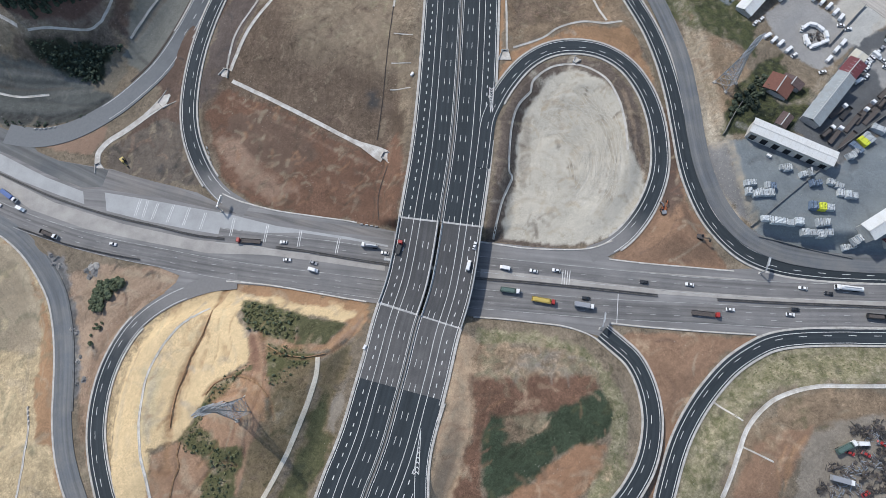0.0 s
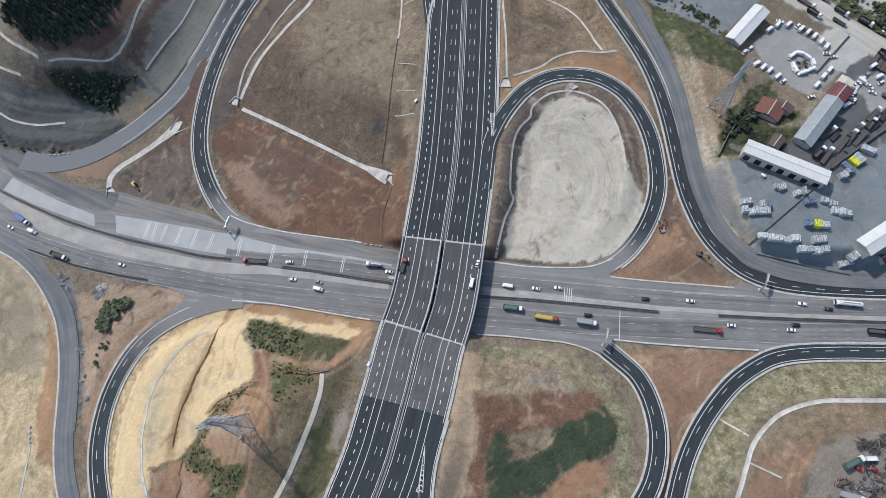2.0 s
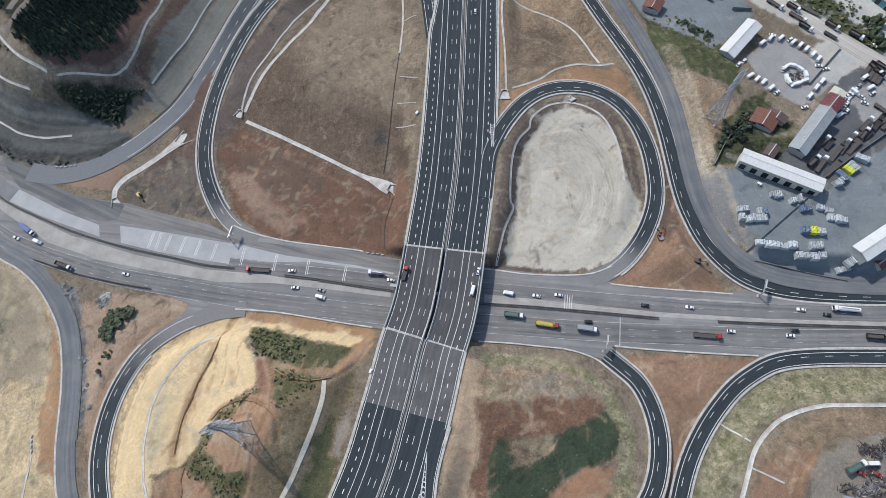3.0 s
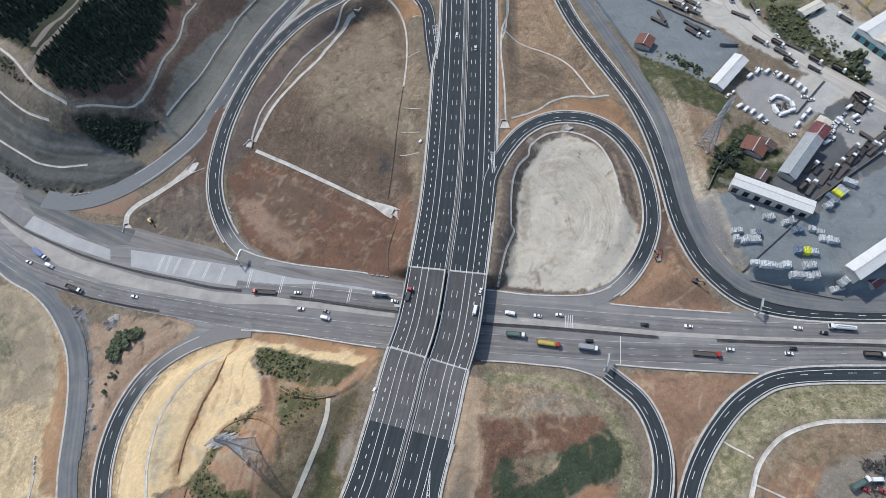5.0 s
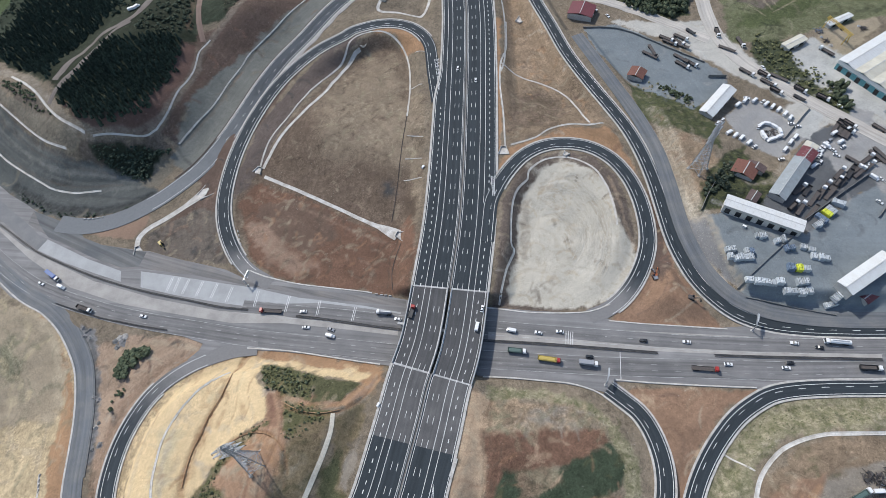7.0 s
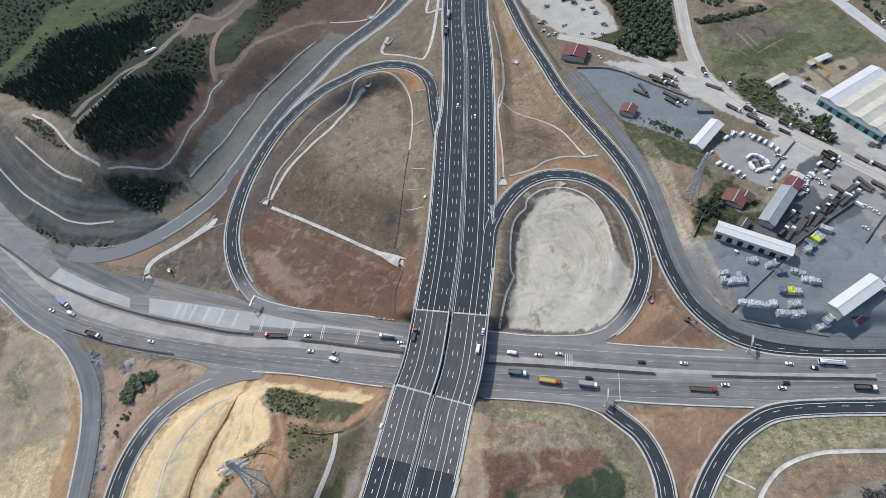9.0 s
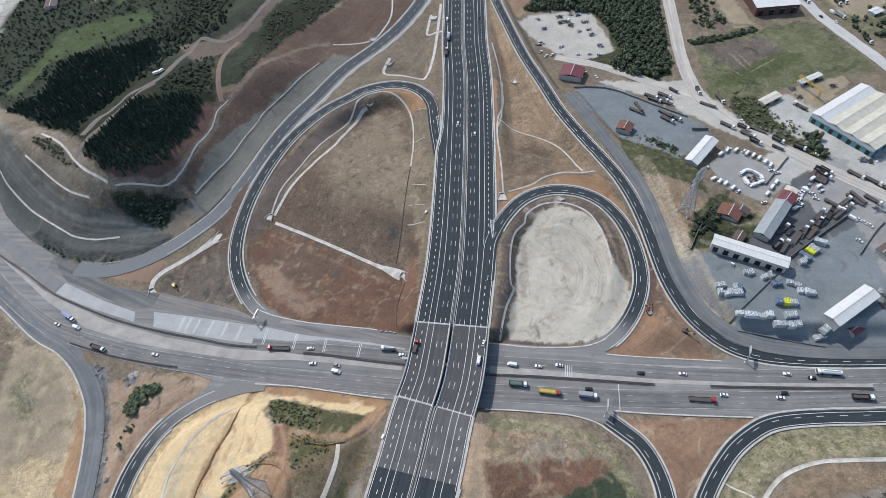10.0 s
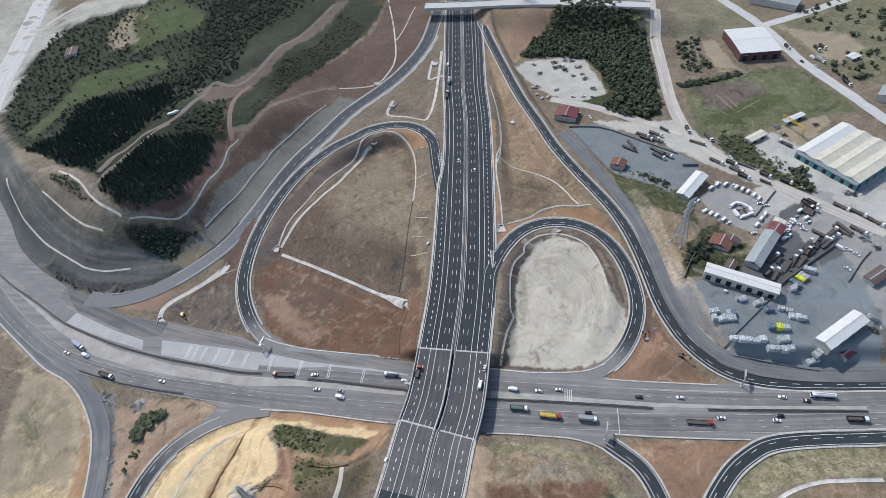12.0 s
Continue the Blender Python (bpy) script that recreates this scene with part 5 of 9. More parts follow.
for k, (line, mat, label) in enumerate(pieces):
    for side in (-1, 1):
        a, b = (-west_edge(line), -0.9) if side < 0 else (0.9, 22.0)
        slab = road("road", line, a, b, mat, label, lift=0.0, thick=0.3)
        for o, kind in LANES:
            if side < 0 and o > 17 and line[-1, 1] > 200:
                short = line[line[:, 1] < 178]
                if kind == 0:
                    line_mark(slab, line, 0, 0.28, lift=0.02, shift=-(west_edge(line) - 0.8))
                else:
                    dash_mark(slab, short, side * o, 2, 3.5, 0.42, lift=0.02)
                continue
            if kind == 0:
                line_mark(slab, line, side * o, 0.28, lift=0.02)
            elif kind == 5:
                dash_mark(slab, line, side * o, 4, 8, 0.24, lift=0.02)
            else:
                dash_mark(slab, line, side * o, 2, 3.5, 0.42, lift=0.02)

# ramps: fresh asphalt, white edge lines, pale concrete gutters
def ramp(ctrl, half, mat, label, gutters=(True, True), centre=True, lift=0.08, grey_start=0.0, grey_end=0.0, bare_end=0.0, bare_start=0.0, lined=True):
    """A ramp; its first and last metres may be worn grey."""
    line = curve_points(ctrl)
    r = road("road", line, -half, half, mat, label, lift=lift, thick=0.6)
    s = np.arange(len(line)) * 3.0
    wear = np.maximum(1 - smooth(s / max(grey_start, 0.1) - 0.35), 1 - smooth((s[-1] - s) / max(grey_end, 0.1) - 0.35)) if grey_start or grey_end else s * 0
    if not grey_end and grey_start:
        wear = 1 - smooth(s / grey_start - 0.35)
    if not grey_start and grey_end:
        wear = 1 - smooth((s[-1] - s) / grey_end - 0.35)
    r.data.attributes.new("wear", "FLOAT", "POINT").data.foreach_set("value", np.tile(wear, 4).astype(np.float32))
    painted = line[int(grey_start * 0.4 / 3):len(line) - int(grey_end * 0.4 / 3)]
    for o in (-half + 0.8, half - 1.7) if lined else ():
        line_mark(r, painted, o, 0.26, lift=lift + 0.02)
    line = line[int(grey_start * 0.8 / 3):len(line) - int(grey_end * 0.5 / 3)]
    if centre:
        dash_mark(r, line, 0.5, 4, 8, 0.24, lift=lift + 0.02)
    if bare_start:
        line = line[int(bare_start / 3):]
    if bare_end:
        line = line[:-int(bare_end / 3)]
    for side, on in zip((-1, 1), gutters):
        if on:
            a, b = sorted((side * (half - 0.02), side * (half + 1.0)))
            tagged(new("kerb", strip_mesh("kerb", line, a, b, lift + 0.1, 0.7, PALE_CONCRETE)), "pale concrete gutter and kerb along the ramp", "kerb", kind="structure")
    return r


ramp(NWLOOP, 4.7, WORN_RAMP, "dark curving loop ramp with white edge lines", grey_start=40, bare_end=70)
ramp(NWOUT, 6.5, WORN_OUTER, "two-lane grey outer ramp curving up to the motorway", grey_start=170)
ramp(NELOOP, 4.5, WORN_RAMP, "dark tight loop ramp with white edge lines", grey_end=34, bare_start=42)
ramp(EOUT, 4.3, NEW_ASPHALT, "dark outer ramp sloping down to the old highway")
ramp(SEIN, 4.3, NEW_ASPHALT, "dark curving ramp leading up to the motorway")
ramp(SEOUT, 4.0, NEW_ASPHALT, "dark curving ramp leaving the old highway")
ramp(SWRAMP, 4.5, WORN_RAMP, "dark curving ramp along the yellow cut slope", grey_start=75)
ramp(WROAD, 5.0, SERVICE_ASPHALT, "plain grey side road", gutters=(False, True), centre=False, lined=False)
road("road", curve_points(ESERV), -4.0, 5.5, SERVICE_ASPHALT, "plain grey service road beside the ramp", lift=0.03)


# ---- small builders ----
def profile_mesh(name, line, profile, mat, z_of=None, closed=True):
    """A section of (sideways, up) points swept along a line."""
    d = np.gradient(line[:, :2], axis=0)
    d /= np.linalg.norm(d, axis=1)[:, None]
    nrm = np.stack([d[:, 1], -d[:, 0]], 1)
    n, k = len(line), len(profile)
    verts = []
    for o, u in profile:
        p = line[:, :2] + nrm * o
        z = line[:, 2] if z_of is None else z_of(p[:, 0], p[:, 1])
        verts.append(np.c_[p, z + u])
    faces = []
    for j in range(k if closed else k - 1):
        q = (j + 1) % k
        faces += [(j * n + i, q * n + i, q * n + i + 1, j * n + i + 1) for i in range(n - 1)]
    if closed:
        faces.append(tuple(j * n for j in range(k))[::-1])
        faces.append(tuple(j * n + n - 1 for j in range(k)))
    me = bpy.data.meshes.new(name)
    me.from_pydata(np.vstack(verts).tolist(), [], faces)
    me.materials.append(mat)
    bm = bmesh.new()
    bm.from_mesh(me)
    bmesh.ops.recalc_face_normals(bm, faces=bm.faces[:])
    bm.to_mesh(me)
    bm.free()
    return me


def from_bm(name, bm, mat):
    bmesh.ops.recalc_face_normals(bm, faces=bm.faces[:])
    me = bpy.data.meshes.new(name)
    bm.to_mesh(me)
    bm.free()
    me.materials.append(mat)
    return me


def box_into(bm, size, centre, taper=1.0, turn=None):
    """Adds a box; taper shrinks its top."""
    vs = []
    for z in (-0.5, 0.5):
        k = taper if z > 0 else 1.0
        for x, y in ((-0.5, -0.5), (0.5, -0.5), (0.5, 0.5), (-0.5, 0.5)):
            v = Vector((x * size[0] * k, y * size[1] * k, z * size[2]))
            if turn is not None:
                v = turn @ v
            vs.append(bm.verts.new(v + Vector(centre)))
    for f in ((3, 2, 1, 0), (4, 5, 6, 7), (0, 1, 5, 4), (1, 2, 6, 5), (2, 3, 7, 6), (3, 0, 4, 7)):
        bm.faces.new([vs[i] for i in f])


def bar_into(bm, a, b, w):
    """A square bar from a to b."""
    a, b = Vector(a), Vector(b)
    d = b - a
    box_into(bm, (w, w, d.length), (a + b) / 2, 1.0, d.to_track_quat("Z", "Y").to_matrix())


def box_mesh(name, size, centre, mat, bevel=0.0, taper=1.0):
    bm = bmesh.new()
    box_into(bm, size, centre, taper)
    if bevel:
        bmesh.ops.bevel(bm, geom=bm.edges[:], offset=bevel, segments=2, affect="EDGES")
    return from_bm(name, bm, mat)


def wheel_mesh(r, w, mat):
    bm = bmesh.new()
    bmesh.ops.create_cone(bm, cap_ends=True, segments=12, radius1=r, radius2=r, depth=w, matrix=Matrix.Rotation(math.pi / 2, 4, "X"))
    bmesh.ops.bevel(bm, geom=[e for e in bm.edges if len(e.link_faces) == 2 and e.calc_face_angle() > 1], offset=0.05, segments=1, affect="EDGES")
    return from_bm("wheel", bm, mat)


def side_mesh(name, outline, width, mat, bevel=0.08, taper=0.0):
    """A side view of (x, z) points given a width across y, its upper points drawn in by taper."""
    bm = bmesh.new()
    top = max(z for _, z in outline)
    low = min(z for _, z in outline)
    rows = []
    for s in (-1, 1):
        rows.append([bm.verts.new((x, s * (width / 2 - taper * (z - low) / (top - low)), z)) for x, z in outline])
    bm.faces.new(rows[0])
    bm.faces.new(rows[1][::-1])
    for i in range(len(outline)):
        j = (i + 1) % len(outline)
        bm.faces.new((rows[0][j], rows[0][i], rows[1][i], rows[1][j]))
    if bevel:
        bmesh.ops.recalc_face_normals(bm, faces=bm.faces[:])
        bmesh.ops.bevel(bm, geom=bm.edges[:], offset=bevel, segments=2, affect="EDGES", clamp_overlap=True)
    return from_bm(name, bm, mat)


def thing(name, label, category, group=""):
    return tagged(new(name), label, category, group)


def place(ob, x, y, turn=0.0, z=None):
    ob.matrix_basis = pose(x, y, at_ground(x, y) if z is None else z, 0, 0, turn)
    return ob


# ---- bridge ----
deck_line = between(resampled(MAIN_LINE, 1.0), SOUTH_END, NORTH_END)
bridge = thing("bridge", "twin-deck concrete road bridge with pale parapets over the highway", "bridge")
bridge["kind"] = "structure"
BRIDGE_CONCRETE = material("bridge_concrete", (0.46, 0.46, 0.45), spots=(0.30, 0.30, 0.29), scale=0.4, amount=0.5, fine=3)
for side in (-1, 1):
    a, b = sorted((side * 0.75, side * 23.0))
    part("deck", strip_mesh("deck", deck_line, a, b, -0.31, 0.5, BRIDGE_CONCRETE), bridge)
    for o, w, h in ((side * 22.6, 0.75, 1.1), (side * 1.1, 0.55, 0.95)):
        part("parapet", profile_mesh("parapet", deck_line, [(o - w / 2, -0.35), (o - w / 3, h), (o + w / 3, h), (o + w / 2, -0.35)], BRIDGE_CONCRETE), bridge, "pale cast concrete parapet")
    for k in range(9):
        o = side * (2.6 + k * 2.4)
        part("girder", profile_mesh("girder", deck_line[::4], [(o - 0.5, -1.9), (o - 0.5, -0.82), (o + 0.5, -0.82), (o + 0.5, -1.9)], BRIDGE_CONCRETE), bridge)
JOINT = material("joint_mortar", (0.50, 0.49, 0.47), spots=(0.24, 0.235, 0.23), scale=0.5, amount=0.8, fine=4, fine_amount=0.25)
for at in (SOUTH_END, NORTH_END):
    i = int(np.argmin(abs(fine_main[:, 1] - at)))
    seg = resampled(fine_main[i - 2:i + 3], 0.5)
    mid = len(seg) // 2
    for side in (-1, 1):
        a, b = sorted((side * 1.0, side * 22.0))
        part("expansion_joint", strip_mesh("expansion_joint", seg[mid - 1:mid + 2], a, b, 0.012, 0.05, JOINT), bridge, "pale mortar band of the expansion joint")
d = deck_line[-1, :2] - deck_line[0, :2]
ang = math.degrees(math.atan2(d[1], d[0])) - 90
for end, s in ((deck_line[0], -1), (deck_line[-1], 1)):
    ab = part("abutment", box_mesh("abutment", (47, 2.2, 8.0), (0, s * 2.2, 0), BRIDGE_CONCRETE, 0.1), bridge, "grey concrete abutment wall")
    ab.matrix_basis = pose(end[0], end[1], 3.0, 0, 0, ang)
mid = deck_line[len(deck_line) // 2]
for k in range(10):
    o = -20.5 + k * 4.55
    col = part("pier", box_mesh("pier", (1.1, 1.1, 6.6), (o, 0, 3.3), BRIDGE_CONCRETE, 0.2), bridge, "square concrete column")
    col.matrix_basis = pose(-3.5, 1.0, 0.0, 0, 0, ang)
cap = part("pier_cap", box_mesh("pier_cap", (45, 1.6, 0.9), (0, 0, 6.5), BRIDGE_CONCRETE, 0.1), bridge)
cap.matrix_basis = pose(-3.5, 1.0, 0.0, 0, 0, ang)

# median and edge barriers of the motorway away from the bridge
GRAVEL_STRIP = material("median_gravel", (0.13, 0.125, 0.12), spots=(0.22, 0.2, 0.17), scale=0.6, amount=0.6, fine=4, fine_amount=0.3)
for line in (fine_main[fine_main[:, 1] < SOUTH_END + 1], fine_main[fine_main[:, 1] > NORTH_END - 1]):
    med = tagged(new("median", strip_mesh("median", line, -0.92, 0.92, 0.05, 0.5, GRAVEL_STRIP)), "dark gravel strip between the two carriageways", "median", kind="structure")
    for o in (-0.75, 0.75):
        part("barrier", profile_mesh("barrier", line, [(o - 0.14, 0.0), (o - 0.1, 0.75), (o + 0.1, 0.75), (o + 0.14, 0.0)], BRIDGE_CONCRETE), med, "grey concrete median barrier")
    for side in (-1, 1):
        a, b = (-west_edge(line) - 1.3, -west_edge(line) + 0.05) if side < 0 else (21.95, 23.3)
        if side < 0:
            runs = [(line, a, b)]
        elif line[0, 1] < 0:
            runs = [(line[line[:, 1] > -71], a, b)]
        else:
            runs = [(line[line[:, 1] < 74], a, b), (line[line[:, 1] > 108], a, b)]
        for piece, p, o in runs:
            tagged(new("kerb", strip_mesh("kerb", piece, p, o, 0.05, 0.6, PALE_CONCRETE)), "pale concrete gutter along the motorway edge", "kerb", kind="structure")

# ---- drains, tracks and streets laid on the ground ----
CHANNELS = [
    ("dr_diag", [(-115.2, 129.8), (-97.7, 118.9), (-74.5, 103.9), (-52, 89), (-37.5, 79.2), (-23.4, 70.1)]),
    ("dr_loop_w", [(-116.4, 136.8), (-110.2, 151.8), (-103.2, 164.5), (-91.3, 179.7), (-76.2, 199.8), (-65.7, 222.2), (-53.3, 243.4), (-47.2, 249.4)]),
    ("dr_loop_w2", [(-119.5, 135.1), (-113.5, 159.8), (-99.9, 181.8), (-82.9, 208.4), (-62, 237.7), (-53.5, 254.3), (-43.4, 260.4), (-29.9, 260.7), (-19, 254.1), (-11.9, 241.9), (-8.8, 222.6), (-9.4, 197.7), (-12.6, 168)]),
    ("dr_loop_e", [(-12.6, 168), (-17.6, 135.4), (-22.3, 106.7), (-27.3, 80.8)]),
    ("dr_ne", [(64, 99.3), (55.5, 90.2), (50.5, 76.8), (46.8, 53.5), (48.2, 48.7), (41.3, 35), (34.4, 14.6)]),
    ("dr_ne2", [(113.2, 58.3), (114.3, 75), (112.6, 91.8), (106.3, 105.5), (93.5, 114.2), (79, 114.4), (66.8, 106.5), (64, 99.3)]),
    ("dr_tri1", [(71.4, 258.7), (67.4, 227.7), (60.7, 208.7), (57.2, 186.9), (55.7, 157.1), (52.9, 126.5)]),
    ("dr_tri2", [(60.7, 208.7), (76.6, 197.2), (101.5, 176.4), (113.2, 140.6)]),
    ("dr_tri3", [(57, 128.8), (74.7, 134.3), (85.1, 140.4), (98.7, 142.6), (112.9, 138.9), (122.1, 138.7)]),
    ("conc_ch", [(-197.4, 84), (-197.1, 90.4), (-191.5, 97), (-181, 103.2), (-167.1, 112.6), (-158.1, 118.3)]),
    ("sw_ch", [(-130.3, -15.3), (-139.2, -22.2), (-147.5, -33.6), (-152, -46.5), (-151.6, -57.8), (-149.2, -71.5), (-145, -84.7), (-141, -94.9), (-138.2, -102.9)]),
    ("gully_c", [(-119, -13), (-122, -23), (-125.5, -30), (-129.5, -37), (-132, -45), (-134.5, -55), (-135, -63), (-134.5, -72)]),
    ("gully_d", [(-119, -57), (-113, -51.5), (-100, -49.5), (-88, -53.5), (-81.5, -61)]),
    ("gully_e", [(-86, -35), (-76, -40.5), (-66, -42.5), (-56, -41.5)]),
    ("gully_b", [(-129, -79), (-129.5, -85), (-128, -90), (-129.6, -96), (-130, -104)]),
    ("sw_ch2", [(-121.1, -11.5), (-130.2, -16)]),
    ("se_ch", [(213.7, -77), (195.9, -75.7), (183.2, -74.8), (169.8, -76.7), (158.2, -81.2), (146.4, -90.8), (140.3, -100.6), (134.4, -111.6), (128.6, -121.8)]),
    ("se_c1", [(132.9, -77.5), (144.6, -88.1)]),
    ("se_c2", [(141.5, -99.6), (154.1, -107.2)]),
    ("hill_ch1", [(-312, 235), (-287, 213), (-275, 201), (-264, 187), (-250, 173), (-233, 162)]),
    ("hill_ch2", [(-228, 160), (-200, 162), (-191, 167), (-188, 171), (-182, 183), (-177, 202), (-171, 222), (-168, 241), (-161, 254)]),
    ("hill_ch3", [(-319, 213), (-302, 197), (-285, 181), (-272, 170), (-261, 163), (-251, 158)]),
    ("hill_ch4", [(-360, 237), (-350, 218), (-336, 197), (-325, 184), (-309, 168), (-292, 155), (-276, 144), (-268, 139), (-251, 134), (-232, 133)]),
    ("hill_ch5", [(-178, 163), (-169, 178), (-158, 197), (-149, 220), (-139, 239), (-134, 249), (-116, 273), (-104, 292), (-90, 313)]),
    ("w_ch", [(-223, -55.6), (-219.2, -68.9), (-218.7, -81.4), (-218.3, -92.2), (-218.5, -100.6)]),
    ("w_kerb", [(-199.9, -78.2), (-196.2, -87.8), (-190.1, -98.3), (-187, -103.3)]),
    ("far_ch1", [(-27.1, 550.8), (-21.5, 469), (-20.5, 392.3), (-30.4, 357.2), (-45.1, 340.1), (-78.8, 343.6)]),
    ("far_ch2", [(5.9, 517.8), (-9.8, 457), (-18.6, 430.3)]),
    ("far_ch3", [(-25, 310), (-31, 291), (-14, 286), (5, 281), (14, 300), (21, 338), (29, 392)]),
    ("far_ch5", [(18, 374), (14, 356), (12, 341), (22, 342), (33, 344)]),
    ("far_ch4", [(70.1, 314.8), (71.2, 276.8), (69.2, 246.4), (64.4, 214.6), (59.7, 199.6)]),
    ("crack", [(-28.3, 31.7), (-27.8, 46.8), (-21.9, 63.8)]),
]
WIDE = {"conc_ch": 3.6, "dr_diag": 2.4, "dr_loop_w": 2.2, "sw_path": 2.2, "se_ch": 2.0, "hill_ch2": 0.9, "hill_ch1": 1.7, "dr_loop_e": 0.5, "crack": 0.5, "gully_b": 0.6, "gully_c": 0.35, "gully_d": 0.5, "gully_e": 0.4, "se_c1": 0.8, "se_c2": 0.8, "hill_ch5": 0.9, "far_ch3": 2.6, "far_ch5": 2.4, "far_ch1": 1.6, "hill_ch3": 1.3, "hill_ch4": 1.3}
DRAIN = material("drain_concrete", (0.58, 0.56, 0.52), spots=(0.33, 0.29, 0.24), scale=0.25, amount=0.75, fine=2, fine_amount=0.2)
GULLY_SOIL = material("gully_soil", (0.36, 0.23, 0.13), spots=(0.2, 0.11, 0.065), scale=0.5, amount=0.7, fine=2, fine_amount=0.3)
DARK_DITCH = material("ditch_soil", (0.085, 0.07, 0.06), fine=2)
RAIL_BED = material("rail_bed", (0.12, 0.115, 0.11), spots=(0.2, 0.19, 0.18), scale=0.5, amount=0.6, fine=2)
for name, pts in CHANNELS:
    line = curve_points([(x, y, 0) for x, y in pts], 2.0)
    w = WIDE.get(name, 1.2)
    prof = [(-w / 2, -0.4), (-w / 2, 0.22), (-w / 2 + 0.18, 0.22), (-w / 4, 0.06), (w / 4, 0.06), (w / 2 - 0.18, 0.22), (w / 2, 0.22), (w / 2, -0.4)]
    dark = name in ("dr_loop_e", "crack") or name.startswith("gully")
    tagged(new("drain", profile_mesh("drain", line, prof, GULLY_SOIL if name.startswith("gully") else DARK_DITCH if dark else DRAIN, z_of=ground_height)),
           "narrow dark earth ditch" if dark else "pale concrete drainage channel laid in the soil", "drain", kind="structure")


def laid(name, pts, width, mat, label, lift=0.18, category="road"):
    line = curve_points([(x, y, 0) for x, y in pts], 3.0)
    half = width / 2
    cols = np.linspace(-half, half, max(2, int(width / 3) + 1))
    prof = [(-half, -0.6)] + [(c, lift) for c in cols] + [(half, -0.6)]
    me = profile_mesh(name, line, prof, mat, z_of=ground_height)
    layer = me.uv_layers.new(name="UVMap")
    co = np.array([v.co for v in me.vertices])
    d = np.gradient(line[:, :2], axis=0)
    d /= np.linalg.norm(d, axis=1)[:, None]
    n = len(line)
    for lp in me.loops:
        i = lp.vertex_index % n
        rel = co[lp.vertex_index][:2] - line[i, :2]
        layer.data[lp.index].uv = (i * 3.0, float(rel[0] * d[i, 1] - rel[1] * d[i, 0]))
    return tagged(new(name, me), label, category, kind="structure")


STREET_A = [
    (350.6, 463.8), (368.6, 378.7), (372.8, 305.7), (384.1, 248.6), (395.6, 186.9),
]
STREET_B = [
    (371.2, 381.9), (419.2, 395.7), (480.1, 416.8),
]
HAUL_A = [
    (282.2, 479.5), (257.6, 391.1), (243, 324.5), (231.4, 267), (228.6, 222), (238.1, 188.7), (258.2, 157.7), (275.8, 134.6), (296, 108.8),
    (316.4, 82.6),
]
HAUL_B = [
    (125.2, 293), (160.5, 272.4), (193.7, 244.1), (221.7, 216.8),
]
HILL_TRACK = [
    (-262.5, 209.9), (-254.7, 244.4), (-245.5, 263), (-217.9, 267.9), (-209.2, 314.2), (-212, 371.1), (-181.6, 357.4), (-155.9, 390.1),
    (-126.7, 482.7), (-95.9, 556.2),
]
FAR_HIGHWAY = [
    (-453.3, 343.3), (-477.4, 447.6), (-492.9, 531.7), (-511.6, 628.7), (-531.9, 725.2),
]
FAR_TRACK = [
    (-488, 571.6), (-475.8, 612.9), (-452.1, 654.7),
]
HILL_TRACK_B = [
    (-165.8, 251.6), (-170.9, 276), (-176.8, 328.6), (-169, 353),
]
laid("road", STREET_A, 11, GREY_LIGHT, "pale concrete street past the warehouses")
laid("road", STREET_B, 10, GREY_LIGHT, "pale concrete side street", lift=0.14)
laid("road", HAUL_A, 11, DIRT_ROAD, "dusty pale haul road with wheel tracks")
laid("road", HAUL_B, 9, DIRT_ROAD, "dusty pale track past the yards", lift=0.14)
laid("road", HILL_TRACK, 5, HILL_SOIL, "pale dirt track over the wooded hill")
laid("road", HILL_TRACK_B, 4, RED_TRACK, "reddish dirt track on the hillside")
laid("road", FAR_HIGHWAY, 26, GREY_LIGHT, "pale distant highway with a dark median")
PATH_STONE = material("path_stone", (0.70, 0.64, 0.53), spots=(0.50, 0.42, 0.31), scale=0.3, amount=0.6, fine=2, fine_amount=0.15)
KNOLL_PATH = [
    (-59.4, -43.1), (-60.3, -50.7), (-62.7, -58.8), (-67.1, -70.6), (-74, -84.6), (-80.5, -94.8), (-89.4, -108.3),
]
laid("pavement", KNOLL_PATH, 2.1, PATH_STONE, "pale stone path down the knoll", lift=0.2, category="path")
laid("road", FAR_TRACK, 6, DIRT_ROAD, "pale dirt road leaving the highway")

# overpass at the far end
OVERPASS = [
    (17.3, 474.8), (57.6, 467), (147.9, 450.1), (256.3, 414.2),
]
over_line = curve_points([(x, y, 21.0) for x, y in OVERPASS], 3.0)
overpass = thing("overpass", "distant concrete overpass crossing above the motorway", "bridge")
overpass["kind"] = "structure"
part("deck", strip_mesh("deck", over_line, -8, 8, 0, 1.6, BRIDGE_CONCRETE), overpass)
part("running_surface", strip_mesh("running_surface", over_line, -7, 7, 0.02, 0.01, GREY_LIGHT), overpass)
for o in (-7.7, 7.7):
    part("parapet", profile_mesh("parapet", over_line, [(o - 0.2, 0), (o - 0.2, 1.0), (o + 0.2, 1.0), (o + 0.2, 0)], BRIDGE_CONCRETE), overpass)
for k in range(2, len(over_line) - 2, 9):
    x, y = over_line[k, :2]
    if abs(x - 62) > 26 and x < 110:
        g = at_ground(x, y) - 0.5
        part("pier", box_mesh("pier", (1.6, 5, 19.5 - g), (x, y, g + (19.5 - g) / 2), BRIDGE_CONCRETE), overpass)

